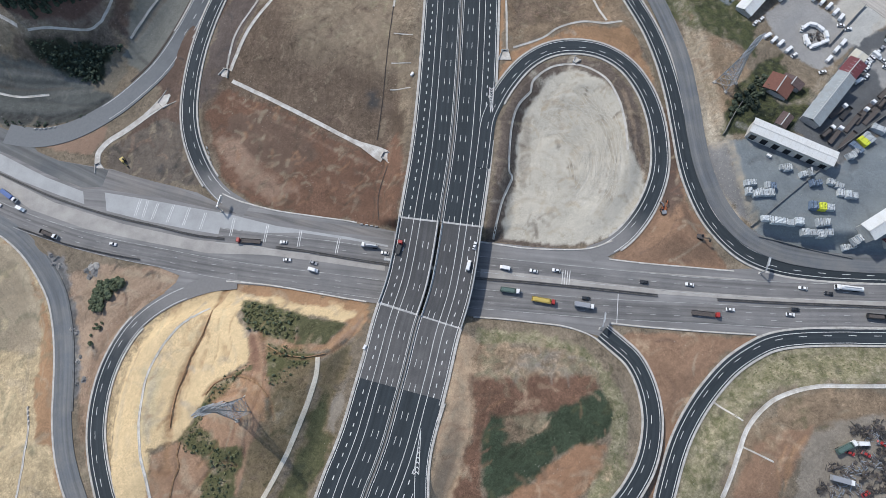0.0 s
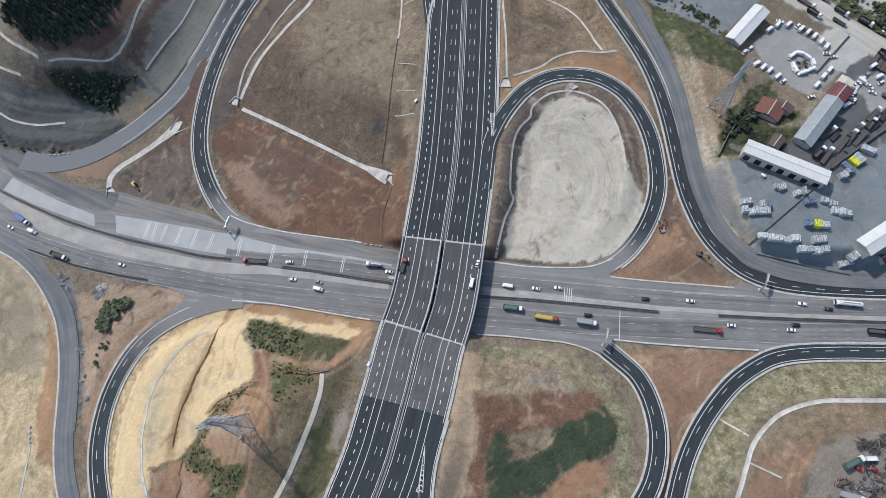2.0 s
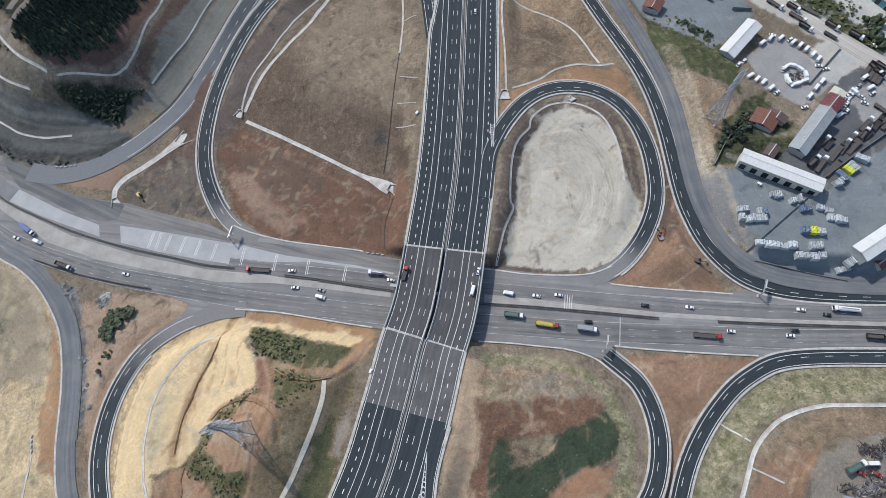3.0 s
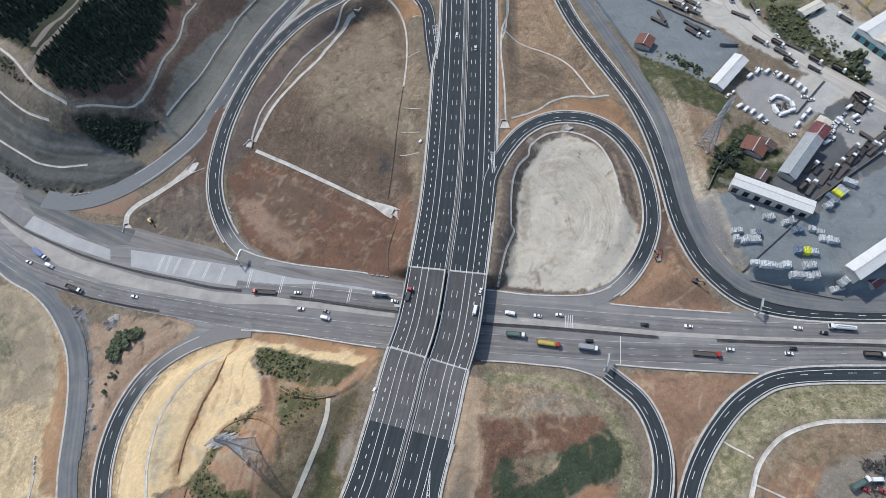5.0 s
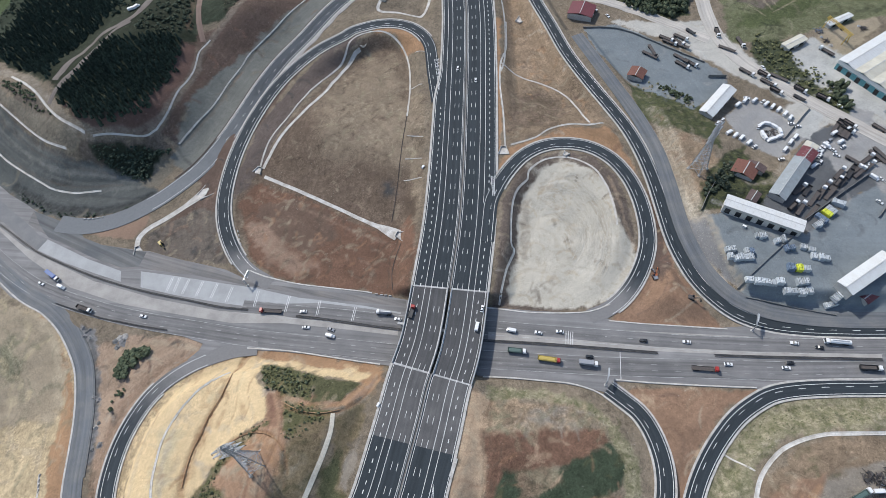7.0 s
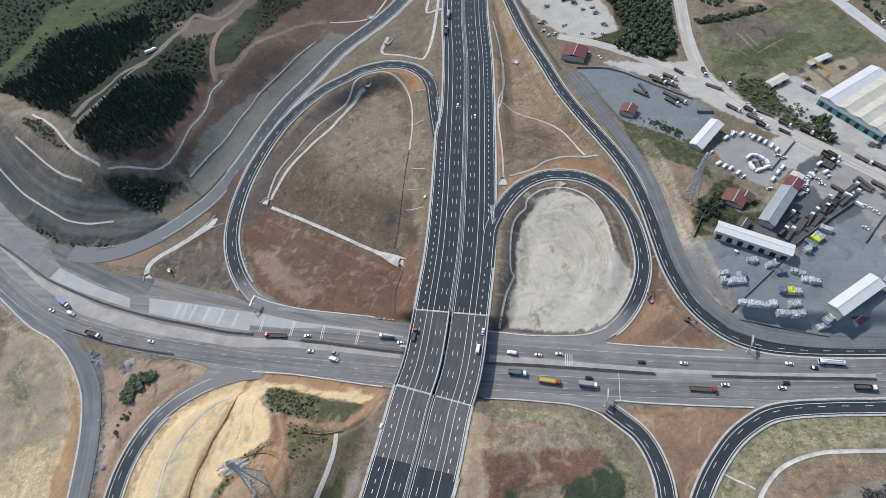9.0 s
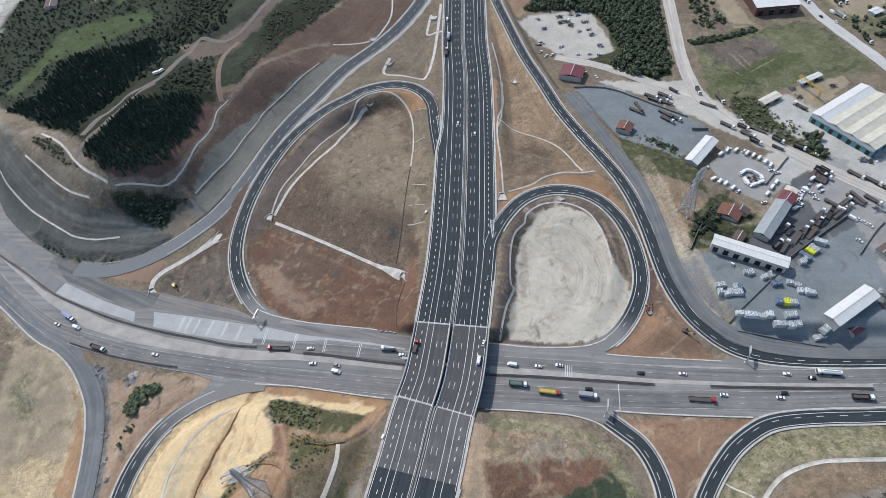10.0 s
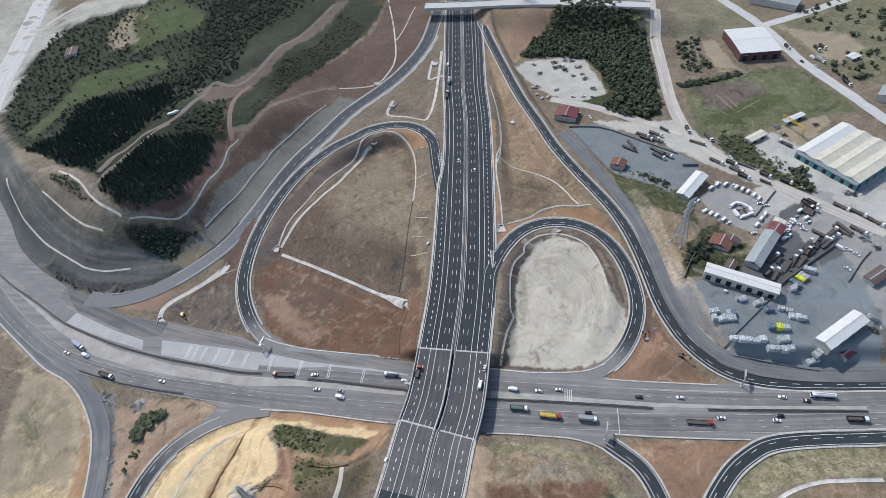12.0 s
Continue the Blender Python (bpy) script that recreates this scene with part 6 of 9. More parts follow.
# ---- worn patches and slabs on the corridor ----
SLAB_A = [
    (-262, 97.6), (-257.9, 95.2), (-229.1, 78.1), (-204.3, 66.2), (-202.7, 58.1), (-222.9, 67.1), (-243.8, 76.9), (-266.5, 89.4),
]
SLAB_WEST = [
    (-384, 207), (-349, 169), (-338, 159), (-310, 138), (-284, 115.5), (-269.2, 102), (-262.3, 97.8), (-266.8, 89.6), (-286, 105), (-309, 125), (-330, 143),
    (-345, 156), (-378, 192),
]
SLAB_B = [
    (-190.8, 64.3), (-166.4, 57.9), (-129.4, 47.5), (-114.9, 43.6), (-86.4, 33.6), (-45.4, 23.3), (-23.8, 16.6), (-23.9, 15.6), (-45.4, 21.8),
    (-72.5, 28.4), (-91.4, 30.1), (-117.3, 31.1), (-135.1, 35.6), (-164.3, 44.1), (-188.6, 52.6),
]
APRON = [
    (-279.5, 123.7), (-252.6, 104.1), (-222, 88.2), (-188.2, 78.7), (-149.2, 63.9), (-115.2, 47.4), (-72.8, 36.6), (-20.2, 23.8), (-20.4, 19.8),
    (-58.9, 28.4), (-93.6, 38.2), (-122.2, 46.7), (-155.6, 57.5), (-191.1, 66.3), (-204.7, 67.9), (-229.7, 80.7), (-257.3, 96.7), (-280.3, 112.4),
]
STRIP_W = [
    (-326, 132), (-300, 112), (-275, 92), (-260.1, 83.2), (-221.5, 61), (-178.4, 43.7), (-134.4, 30), (-99.5, 23.3), (-85.8, 19.7), (-25.9, 5.3), (-26, 2.2), (-58.7, 9.8), (-92.4, 17.2),
    (-126.6, 21.2), (-162.3, 31.1), (-199.5, 42.2), (-235.4, 57.8), (-255, 72), (-271, 84), (-297, 107),
]
STRIP_E = [
    (26.1, -1.2), (53.4, -6.7), (83.6, -13.1), (118.4, -20.3), (170.9, -28.8), (232.2, -36.5), (231.1, -38.8), (170.2, -30.9), (146.8, -27.3),
    (116.9, -22.7), (83, -16), (52.8, -10.3), (25.5, -5.8),
]
STRIP_N = [
    (26.8, 5.6), (54.4, -0), (85.1, -5.6), (115.2, -10.8), (167.9, -19.5), (167.5, -20.8), (114.9, -12.1), (84.8, -6.9), (54.2, -1.4), (26.7, 4.3),
]
APRON_WEST = [
    (-279, 123), (-257, 112), (-243, 105), (-236, 95), (-222, 88), (-189.9, 78.5), (-192.9, 68.2), (-204.8, 68.7), (-229.7, 80.7), (-250, 93), (-262, 99), (-271, 110),
]
DARK_APRON = streaked(material("dark_apron_asphalt", (0.108, 0.115, 0.12), spots=(0.17, 0.165, 0.155), scale=0.05, amount=0.7, fine=2.0, fine_amount=0.08), -30, 0.25)
for outline, z, mat, label in ((APRON_WEST, 0.043, DARK_APRON, "dark grey asphalt beside the toll-plaza slab"), (APRON, 0.035, APRON_ASPHALT, "dull grey apron asphalt"), (SLAB_WEST, 0.05, GREY_ASPHALT, "grey asphalt lane leading up to the toll-plaza slab"), (SLAB_A, 0.05, SLAB_CONCRETE, "pale concrete toll-plaza slab"), (SLAB_B, 0.05, SLAB_CONCRETE, "pale concrete slab crossed by white lines"),
                               (STRIP_W, 0.075, DUST, "dusty beige strip of broken paving"), (STRIP_E, 0.075, DUST, "dusty pale median strip"), (STRIP_N, 0.045, DUST, "thin dusty strip of rubble"),):
    tagged(new("pavement", fill_mesh("pavement", outline, z, 0.05, mat)), label, "pavement", kind="structure")
CROSS_A = [
    (-168.9, 57.8), (-171.6, 47.6), (-164.4, 56.5), (-166.8, 46.3), (-158, 54.6), (-161.2, 44.5), (-148.7, 52), (-152, 42), (-139.1, 49.4),
    (-142.2, 39.4), (-129.2, 45.5), (-132, 36), (-112.2, 41), (-114.1, 30.4), (-92.4, 35), (-94.5, 24.6), (-73.3, 30), (-75, 20.3), (-51.5, 23.2),
    (-53.5, 14.5),
]
CROSS_B = [
    (69.9, -5.7), (68.2, -13.5), (71.2, -5.9), (69.4, -14), (72.4, -6.3), (70.6, -14.1), (73.6, -6.4), (71.8, -14.5), (96.8, -21), (93.6, -36.6),
]
rumble = thing("rumble_stripes", "white cross stripes painted on the old pavement", "road marking")
rumble["kind"] = "structure"
for pts, twin in ((CROSS_A, True), (CROSS_B, False)):
    for a, b in zip(pts[::2], pts[1::2]):
        for off in ((0, 1.1) if twin else (0,)):
            line = np.array([(a[0] + off, a[1], 0.0), ((a[0] + b[0]) / 2 + off, (a[1] + b[1]) / 2, 0.0), (b[0] + off, b[1], 0.0)])
            part("stripe", strip_mesh("stripe", line, -0.16, 0.16, 0.115, 0.03, PAINT), rumble)

# guard rails of the old highway
RAIL_1 = [
    (-86.9, 21.2), (-72.2, 17.9), (-58.8, 14.3), (-38.9, 9.1), (-21, 4.8),
]
RAIL_2 = [
    (21.7, -6.1), (52.6, -11.3), (82.8, -17), (116.6, -23.6),
]
RAIL_3 = [
    (146.5, -28.2), (169.9, -31.5), (198.2, -35.2), (230.9, -39.4),
]
RAIL_4 = [
    (-339, 144.5), (-322, 130), (-300, 114), (-275, 94.5), (-262.9, 86), (-243.4, 75.2), (-222.3, 64.3), (-202.2, 55.6), (-179, 46.9), (-156.6, 39.8), (-134.7, 32.6), (-117.1, 28.8),
]
RAIL_5 = [
    (-241.8, 47.2), (-233.7, 43.7), (-212, 34.6), (-196.9, 29.7), (-182.1, 25.2), (-165.9, 21),
]
# dark drain slot along the outer ramp, dusty strip between the ramps
out_line = curve_points(NWOUT)
tagged(new("drain", strip_mesh("drain", out_line[30:], -8.6, -7.5, -0.05, 0.5, DARK_DITCH)), "narrow dark drain slot along the outer ramp", "drain", kind="structure")


shoulder = out_line[(out_line[:, 1] > 150) & (out_line[:, 1] < 430)]
spread = 7.4 + 2.6 * smooth((shoulder[:, 1] - 170) / 80) + 0.5 * np.sin(np.arange(len(shoulder)) * 0.9)
tagged(new("pavement", strip_mesh("pavement", shoulder, 7.35, spread, 0.02, 0.5, DUST)), "dusty pale shoulder along the outer ramp", "pavement", kind="structure")


def guard_rail(pts, wide, label):
    line = curve_points([(x, y, 0.0) for x, y in pts], 2.0)
    rail = thing("guard_rail", label, "guard rail")
    rail["kind"] = "structure"
    part("footing", strip_mesh("footing", line, -wide, wide, 0.13, 0.1, RAIL_BED), rail, "dark strip under the rail")
    for o in (-wide * 0.8, wide * 0.8):
        part("beam", profile_mesh("beam", line, [(o - 0.1, 0.5), (o - 0.06, 0.85), (o + 0.06, 0.85), (o + 0.1, 0.5)], DARK_STEEL), rail)
    bm = bmesh.new()
    for p in line[::2]:
        for o in (-wide * 0.8, wide * 0.8):
            box_into(bm, (0.14, 0.14, 0.8), (p[0], p[1] + o, 0.4))
    tagged(part("posts", from_bm("posts", bm, DARK_STEEL), rail), kind="stuff")


for pts, w in ((RAIL_1, 0.62), (RAIL_2, 0.62), (RAIL_3, 0.62), (RAIL_4, 0.55), (RAIL_5, 0.35)):
    guard_rail(pts, w, "dark weathered double steel guard rail")

# ---- buildings ----
WHITE_SHEET = material("white_sheet_roof", (0.63, 0.64, 0.63), rough=0.5, spots=(0.55, 0.54, 0.50), scale=0.25, amount=0.6, fine=3, fine_amount=0.06)
GREY_SHEET = material("grey_sheet_roof", (0.30, 0.33, 0.34), rough=0.5, spots=(0.22, 0.22, 0.21), scale=0.3, amount=0.5, fine=3, fine_amount=0.08)
CREAM_SHEET = material("cream_sheet_roof", (0.60, 0.57, 0.47), rough=0.55, spots=(0.42, 0.38, 0.30), scale=0.2, amount=0.6, fine=3, fine_amount=0.1)
RED_TILE = material("red_tile_roof", (0.18, 0.085, 0.062), spots=(0.14, 0.06, 0.05), scale=0.8, amount=0.7, fine=5, fine_amount=0.3)
MAROON_SHEET = material("maroon_sheet_roof", (0.17, 0.05, 0.055), rough=0.55, spots=(0.10, 0.04, 0.04), scale=0.6, amount=0.6, fine=4)
BROWN_TILE = material("brown_tile_roof", (0.10, 0.07, 0.065), spots=(0.16, 0.12, 0.11), scale=0.8, amount=0.6, fine=5, fine_amount=0.3)
PLASTER = material("plaster_wall", (0.52, 0.50, 0.46), spots=(0.36, 0.33, 0.3), scale=0.5, amount=0.5)
TEAL_WALL = material("teal_wall", (0.09, 0.26, 0.29), spots=(0.16, 0.3, 0.32), scale=0.5, amount=0.5)
RED_WALL = material("red_wall", (0.11, 0.055, 0.05), spots=(0.07, 0.05, 0.05), scale=0.5)
DARK_OPENING = material("dark_glass", (0.02, 0.022, 0.025), rough=0.15, fine_amount=0.05, spec=0.5)
SEAM = material("roof_seam", (0.50, 0.50, 0.49), rough=0.5)


def building(plan, height, rise, roof, wall, label, ridges=1, seams=True, category="building", openings=3, base=None, name="warehouse", end_doors=0):
    """A shed or house: walls with openings, one or more gabled roof bays along its length, ridge caps and gutters."""
    cx, cy, length, width, turn = plan
    b = thing(name, label, category)
    zs = [at_ground(cx + dx, cy + dy) for dx in (-5, 0, 5) for dy in (-5, 0, 5)]
    g = min(zs) if base is None else base
    b.matrix_basis = pose(cx, cy, g, 0, 0, turn)
    h = height
    t = 0.3
    for sx, sy, px, py in ((length, t, 0, -width / 2 + t / 2), (length, t, 0, width / 2 - t / 2), (t, width - 2 * t, -length / 2 + t / 2, 0), (t, width - 2 * t, length / 2 - t / 2, 0)):
        part("wall", box_mesh("wall", (sx, sy, h + 1.0), (px, py, h / 2 - 0.5), wall), b)
    bay = width / ridges
    for k in range(ridges):
        y0 = -width / 2 + k * bay
        over = 0.5
        prof = [(y0 - (over if k == 0 else 0), h), (y0 + bay / 2, h + rise), (y0 + bay + (over if k == ridges - 1 else 0), h),
                (y0 + bay, h - 0.22), (y0 + bay / 2, h + rise - 0.25), (y0, h - 0.22)]
        bm = bmesh.new()
        ends = [[bm.verts.new((s * (length / 2 + over), y, z)) for y, z in prof] for s in (-1, 1)]
        bm.faces.new(ends[0]), bm.faces.new(ends[1][::-1])
        for i in range(6):
            j = (i + 1) % 6
            bm.faces.new((ends[0][i], ends[1][i], ends[1][j], ends[0][j]))
        r = part("roof", from_bm("roof", bm, roof[k % len(roof)] if isinstance(roof, (list, tuple)) else roof), b)
        part("ridge_cap", box_mesh("ridge_cap", (length + 1.0, 0.5, 0.12), (0, y0 + bay / 2, h + rise + 0.04), SEAM), r)
        if seams:
            bm = bmesh.new()
            n = max(2, int(length / 2.2))
            for i in range(n + 1):
                x = -length / 2 + length * i / n
                for s in (-1, 1):
                    bar_into(bm, (x, y0 + bay / 2, h + rise + 0.03), (x, y0 + bay / 2 + s * bay / 2, h + 0.03), 0.09)
            tagged(part("seams", from_bm("seams", bm, SEAM), r), kind="stuff")
    for i in range(openings):
        x = -length / 2 + length * (i + 0.5) / openings
        for s in (-1, 1):
            w = part("door" if i % 2 else "window", box_mesh("door", (min(4.0, length / openings * 0.5), 0.12, h * 0.6), (x, s * (width / 2 + 0.03), h * 0.35), DARK_OPENING), b, "dark opening")
            part("frame", box_mesh("frame", (min(4.0, length / openings * 0.5) + 0.4, 0.1, 0.2), (x, s * (width / 2 + 0.06), h * 0.67), SEAM), w)
    for i in range(end_doors):
        y = -width / 2 + width * (i + 0.5) / end_doors
        w = part("door", box_mesh("door", (0.12, width / end_doors * 0.42, h * 0.55), (-length / 2 - 0.03, y, h * 0.28), DARK_OPENING), b, "dark roller door")
        part("frame", box_mesh("frame", (0.1, width / end_doors * 0.5, 0.25), (-length / 2 - 0.06, y, h * 0.57), SEAM), w)
    if end_doors:
        part("fascia", box_mesh("fascia", (0.2, width, h * 0.34), (-length / 2 - 0.1, 0, h * 0.82), WHITE_SHEET), b, "white sheet fascia")
    return b


WHITE_SHED = (195.4, 49.1, 43.6, 8.0, -33.2)
GREY_SHED = (221.2, 73.8, 35.1, 9.6, 44.7)
MAROON_SHED = (240.0, 91.8, 14.5, 9.3, 43.0)
CREAM_BLOCK = (248.2, 101.1, 6.4, 7.3, 41.9)
RED_HOUSE = (199.2, 85.8, 10.8, 13.4, 49.1)
BROWN_HOUSE = (206.8, 87.4, 4.8, 11.1, 46.7)
LIGHT_SHED = (204.1, 148.9, 31.6, 9.6, 43.1)
YARD_SHED = (236.7, 5.6, 34.8, 9.3, 26.6)
MAROON_HUT = (239.3, -3.7, 11.6, 5.9, 27.2)
TILE_HOUSE = (158.1, 186.2, 9.6, 10.9, 55.2)
PINK_HOUSE = (133.4, 263.1, 15.0, 19.1, 63.4)
FACTORY = (334.2, 163.7, 57.9, 50.6, 27.6)
BIG_WAREHOUSE = (337.5, 341.5, 38.5, 47.5, -4.0)
SMALL_SHED_A = (319.5, 219.4, 21.9, 4.3, 20.6)
SMALL_SHED_B = (278.7, 201.1, 18.6, 6.4, 24.8)
FAR_BLOCK = (402.6, 425.2, 21.4, 47.8, 49.9)
HILL_HUT = (-415.2, 507.0, 20.6, 13.2, 101.5)
EDGE_SHED = (410.6, 235.7, 18.2, 12.3, 44.8)
WHITE_HUT = (419.4, 302.4, 10.8, 7.4, 22.3)
BROWN_SHED_B = (196.1, 64.1, 8.1, 5.7, 46.0)
BLACK_SHED = (283.0, 44.2, 17.0, 7.5, 25.4)
building(WHITE_SHED, 7.5, 0.7, WHITE_SHEET, PLASTER, "long white sheet-roofed open shed in the machinery yard", openings=7)
building(GREY_SHED, 7, 2.0, GREY_SHEET, PLASTER, "long grey gable-roofed workshop between two yards", openings=5)
building(MAROON_SHED, 6, 1.5, MAROON_SHEET, PLASTER, "maroon sheet-roofed annex of the workshop", openings=2)
building(CREAM_BLOCK, 5, 0.5, CREAM_SHEET, PLASTER, "small cream flat-roofed office beside the workshop", openings=2)
building(RED_HOUSE, 4.5, 2.0, RED_TILE, PLASTER, "red-tiled house among trees", seams=False, name="house", category="house", openings=3)
building(BROWN_HOUSE, 4.5, 1.5, BROWN_TILE, PLASTER, "dark brown-roofed house joined to another", seams=False, name="house", category="house", openings=2)
building(LIGHT_SHED, 5.5, 1.6, WHITE_SHEET, PLASTER, "pale gable-roofed shed beside the parking yard", openings=4)
building(YARD_SHED, 6, 1.5, WHITE_SHEET, PLASTER, "white gable-roofed shed at the yard's edge", openings=4)
building(MAROON_HUT, 4, 1.2, MAROON_SHEET, PLASTER, "small maroon-roofed hut beside the white shed", openings=2)
building(TILE_HOUSE, 4, 2.0, RED_TILE, PLASTER, "small brown-tiled house on the grey yard", seams=False, name="house", category="house", openings=2)
building(PINK_HOUSE, 5, 2.0, MAROON_SHEET, PLASTER, "faded pink-roofed house near the ramp", seams=False, name="house", category="house", openings=2)
building(FACTORY, 8.5, 1.3, [CREAM_SHEET, CREAM_SHEET, CREAM_SHEET, WHITE_SHEET], TEAL_WALL, "large factory hall with white and cream roof bays and teal walls", ridges=4, openings=6, name="factory", category="factory", end_doors=7)
building(BIG_WAREHOUSE, 9, 0.8, WHITE_SHEET, RED_WALL, "white flat-roofed warehouse with dark red walls", openings=4)
building(SMALL_SHED_A, 3.5, 0.3, WHITE_SHEET, PLASTER, "small white lean-to shed", openings=2)
building(SMALL_SHED_B, 3.5, 0.5, CREAM_SHEET, PLASTER, "small cream-roofed shed by the scrub", openings=2)
building(FAR_BLOCK, 7, 0.5, GREY_SHEET, PLASTER, "distant grey commercial building", openings=4)
building(HILL_HUT, 3, 1.0, BROWN_TILE, PLASTER, "small pale hut in the green valley", seams=False, name="house", category="house", openings=2)
building(EDGE_SHED, 6, 1.5, GREY_SHEET, PLASTER, "grey shed beside the concrete street", openings=2)
building(WHITE_HUT, 3, 0.5, WHITE_SHEET, PLASTER, "small white-roofed hut on bare ground", openings=2)
building(BROWN_SHED_B, 3.5, 1.0, BROWN_TILE, PLASTER, "brown-roofed outbuilding behind the white shed", seams=False, openings=2)
building(BLACK_SHED, 5, 1.2, BROWN_TILE, PLASTER, "dark brown-roofed shed in the far yard", openings=3)

# ---- pylons ----
PYLON_STEEL = material("pylon_steel", (0.46, 0.48, 0.50), rough=0.5, metal=0.5, spots=(0.2, 0.21, 0.22), scale=0.4)


def pylon(x, y, z, height, foot, turn, label, arm=9.0):
    """A lattice mast: four tapering legs with cross bracing, three pairs of arms, insulators and concrete feet."""
    p = thing("power_pylon", label, "pylon")
    p.matrix_basis = pose(x, y, z, 0, 0, turn)

    def half(u):
        waist = 0.62
        return foot / 2 + (1.0 - foot / 2) * u / waist if u < waist else 1.0 - 0.35 * (u - waist) / (1 - waist)

    levels = [0, 0.11, 0.22, 0.32, 0.41, 0.49, 0.56, 0.62, 0.68, 0.74, 0.80, 0.86, 0.92, 0.96]
    ring = [[Vector((sx * half(u), sy * half(u), u * height)) for sx, sy in ((-1, -1), (1, -1), (1, 1), (-1, 1))] for u in levels]
    for k in range(4):
        bm = bmesh.new()
        tube = [[bm.verts.new(a[k] + Vector((0.17 * sx, 0.17 * sy, 0))) for sx, sy in ((-1, -1), (1, -1), (1, 1), (-1, 1))] for a in ring]
        for low, up in zip(tube[:-1], tube[1:]):
            for c in range(4):
                bm.faces.new((low[c], low[(c + 1) % 4], up[(c + 1) % 4], up[c]))
        bm.faces.new(tube[0][::-1]), bm.faces.new(tube[-1])
        part("leg", from_bm("leg", bm, PYLON_STEEL), p)
        bm = bmesh.new()
        q = (k + 1) % 4
        for a, b in zip(ring[:-1], ring[1:]):
            bar_into(bm, a[k], b[q], 0.18), bar_into(bm, a[q], b[k], 0.18), bar_into(bm, b[k], b[q], 0.16)
        tagged(part("bracing", from_bm("bracing", bm, PYLON_STEEL), p), kind="stuff")
        f = ring[0][k]
        part("footing", box_mesh("footing", (1.5, 1.5, 2.4), (f.x, f.y, -0.7), PALE_CONCRETE, 0.1), p, "pale concrete foot")
    bm = bmesh.new()
    for c in ring[-1]:
        bar_into(bm, c, (0, 0, height), 0.2)
    part("peak", from_bm("peak", bm, PYLON_STEEL), p)
    for u, reach in ((0.68, 1.0), (0.80, 1.15), (0.92, 0.9)):
        for s in (-1, 1):
            bm = bmesh.new()
            tip = Vector((s * arm * reach, 0, u * height + 0.6))
            w = half(u)
            roots = [Vector((s * w, -w, u * height)), Vector((s * w, w, u * height)), Vector((s * w, -w, u * height + 2)), Vector((s * w, w, u * height + 2))]
            for r in roots:
                bar_into(bm, r, tip, 0.2)
            for i in range(1, 5):
                q = [r.lerp(tip, i / 5) for r in roots]
                for a, b in ((0, 1), (2, 3), (0, 2), (1, 3), (0, 3)):
                    bar_into(bm, q[a], q[b], 0.13)
            am = part("cross_arm", from_bm("cross_arm", bm, PYLON_STEEL), p)
            bm = bmesh.new()
            rings = [[bm.verts.new(tip + Vector((q * math.cos(t), q * math.sin(t), -0.3 - 0.15 * i))) for t in (0, 1.05, 2.1, 3.14, 4.19, 5.24)]
                     for i, q in enumerate((0.05, 0.06, 0.2, 0.08, 0.2, 0.08, 0.2, 0.08, 0.2, 0.08, 0.2, 0.06))]
            for up, low in zip(rings[:-1], rings[1:]):
                for k in range(6):
                    bm.faces.new((up[k], up[(k + 1) % 6], low[(k + 1) % 6], low[k]))
            bm.faces.new(rings[-1])
            bar_into(bm, tip, tip - Vector((0, 0, 0.45)), 0.08)
            part("insulator", from_bm("insulator", bm, DARK_OPENING), am, "dark ribbed insulator")
    return p


pylon(-95.4, -65.5, at_ground(-95.4, -65.5), 41, 8.2, 25, "tall galvanised lattice power pylon on the eroded knoll", 6.0)
pylon(171.5, 91.5, at_ground(171.5, 91.5), 41, 8.2, 35, "galvanised lattice power pylon on the bare slope", 6.5)
FAR_PYLON = [
    (122.2, 472.4),
]
pylon(FAR_PYLON[0][0], FAR_PYLON[0][1], at_ground(*FAR_PYLON[0]), 42, 8, 5, "lattice power pylon beside the far overpass", 7)

# ---- trees ----
def leaf_material(name, dark, light):
    m = material(name, dark, rough=0.9, spots=light, scale=0.5, amount=0.8, fine=1.2, fine_amount=0.35, spec=0.1)
    n, l = m.node_tree.nodes, m.node_tree.links
    bsdf = n["Principled BSDF"]
    src = bsdf.inputs["Base Color"].links[0].from_socket
    geo = n.new("ShaderNodeNewGeometry")
    r = n.new("ShaderNodeMapRange")
    r.inputs[3].default_value, r.inputs[4].default_value = 0.6, 1.5
    hsv = n.new("ShaderNodeHueSaturation")
    l.new(geo.outputs["Random Per Island"], r.inputs[0]), l.new(r.outputs[0], hsv.inputs["Value"])
    l.new(src, hsv.inputs["Color"]), l.new(hsv.outputs[0], bsdf.inputs["Base Color"])
    return m


PINE = leaf_material("pine_needles", (0.036, 0.050, 0.038), (0.050, 0.064, 0.044))
HILL_LEAF = leaf_material("hill_leaves", (0.044, 0.056, 0.040), (0.064, 0.075, 0.050))
DULL_SCRUB = leaf_material("dull_scrub_leaves", (0.072, 0.068, 0.050), (0.095, 0.085, 0.062))
BROADLEAF = leaf_material("broad_leaves", (0.062, 0.076, 0.048), (0.092, 0.106, 0.062))
SCRUB = leaf_material("scrub_leaves", (0.09, 0.098, 0.048), (0.17, 0.165, 0.085))
TUFT = leaf_material("grass_tufts", (0.135, 0.135, 0.075), (0.20, 0.19, 0.115))
BARK = material("bark", (0.07, 0.055, 0.045), fine=6)


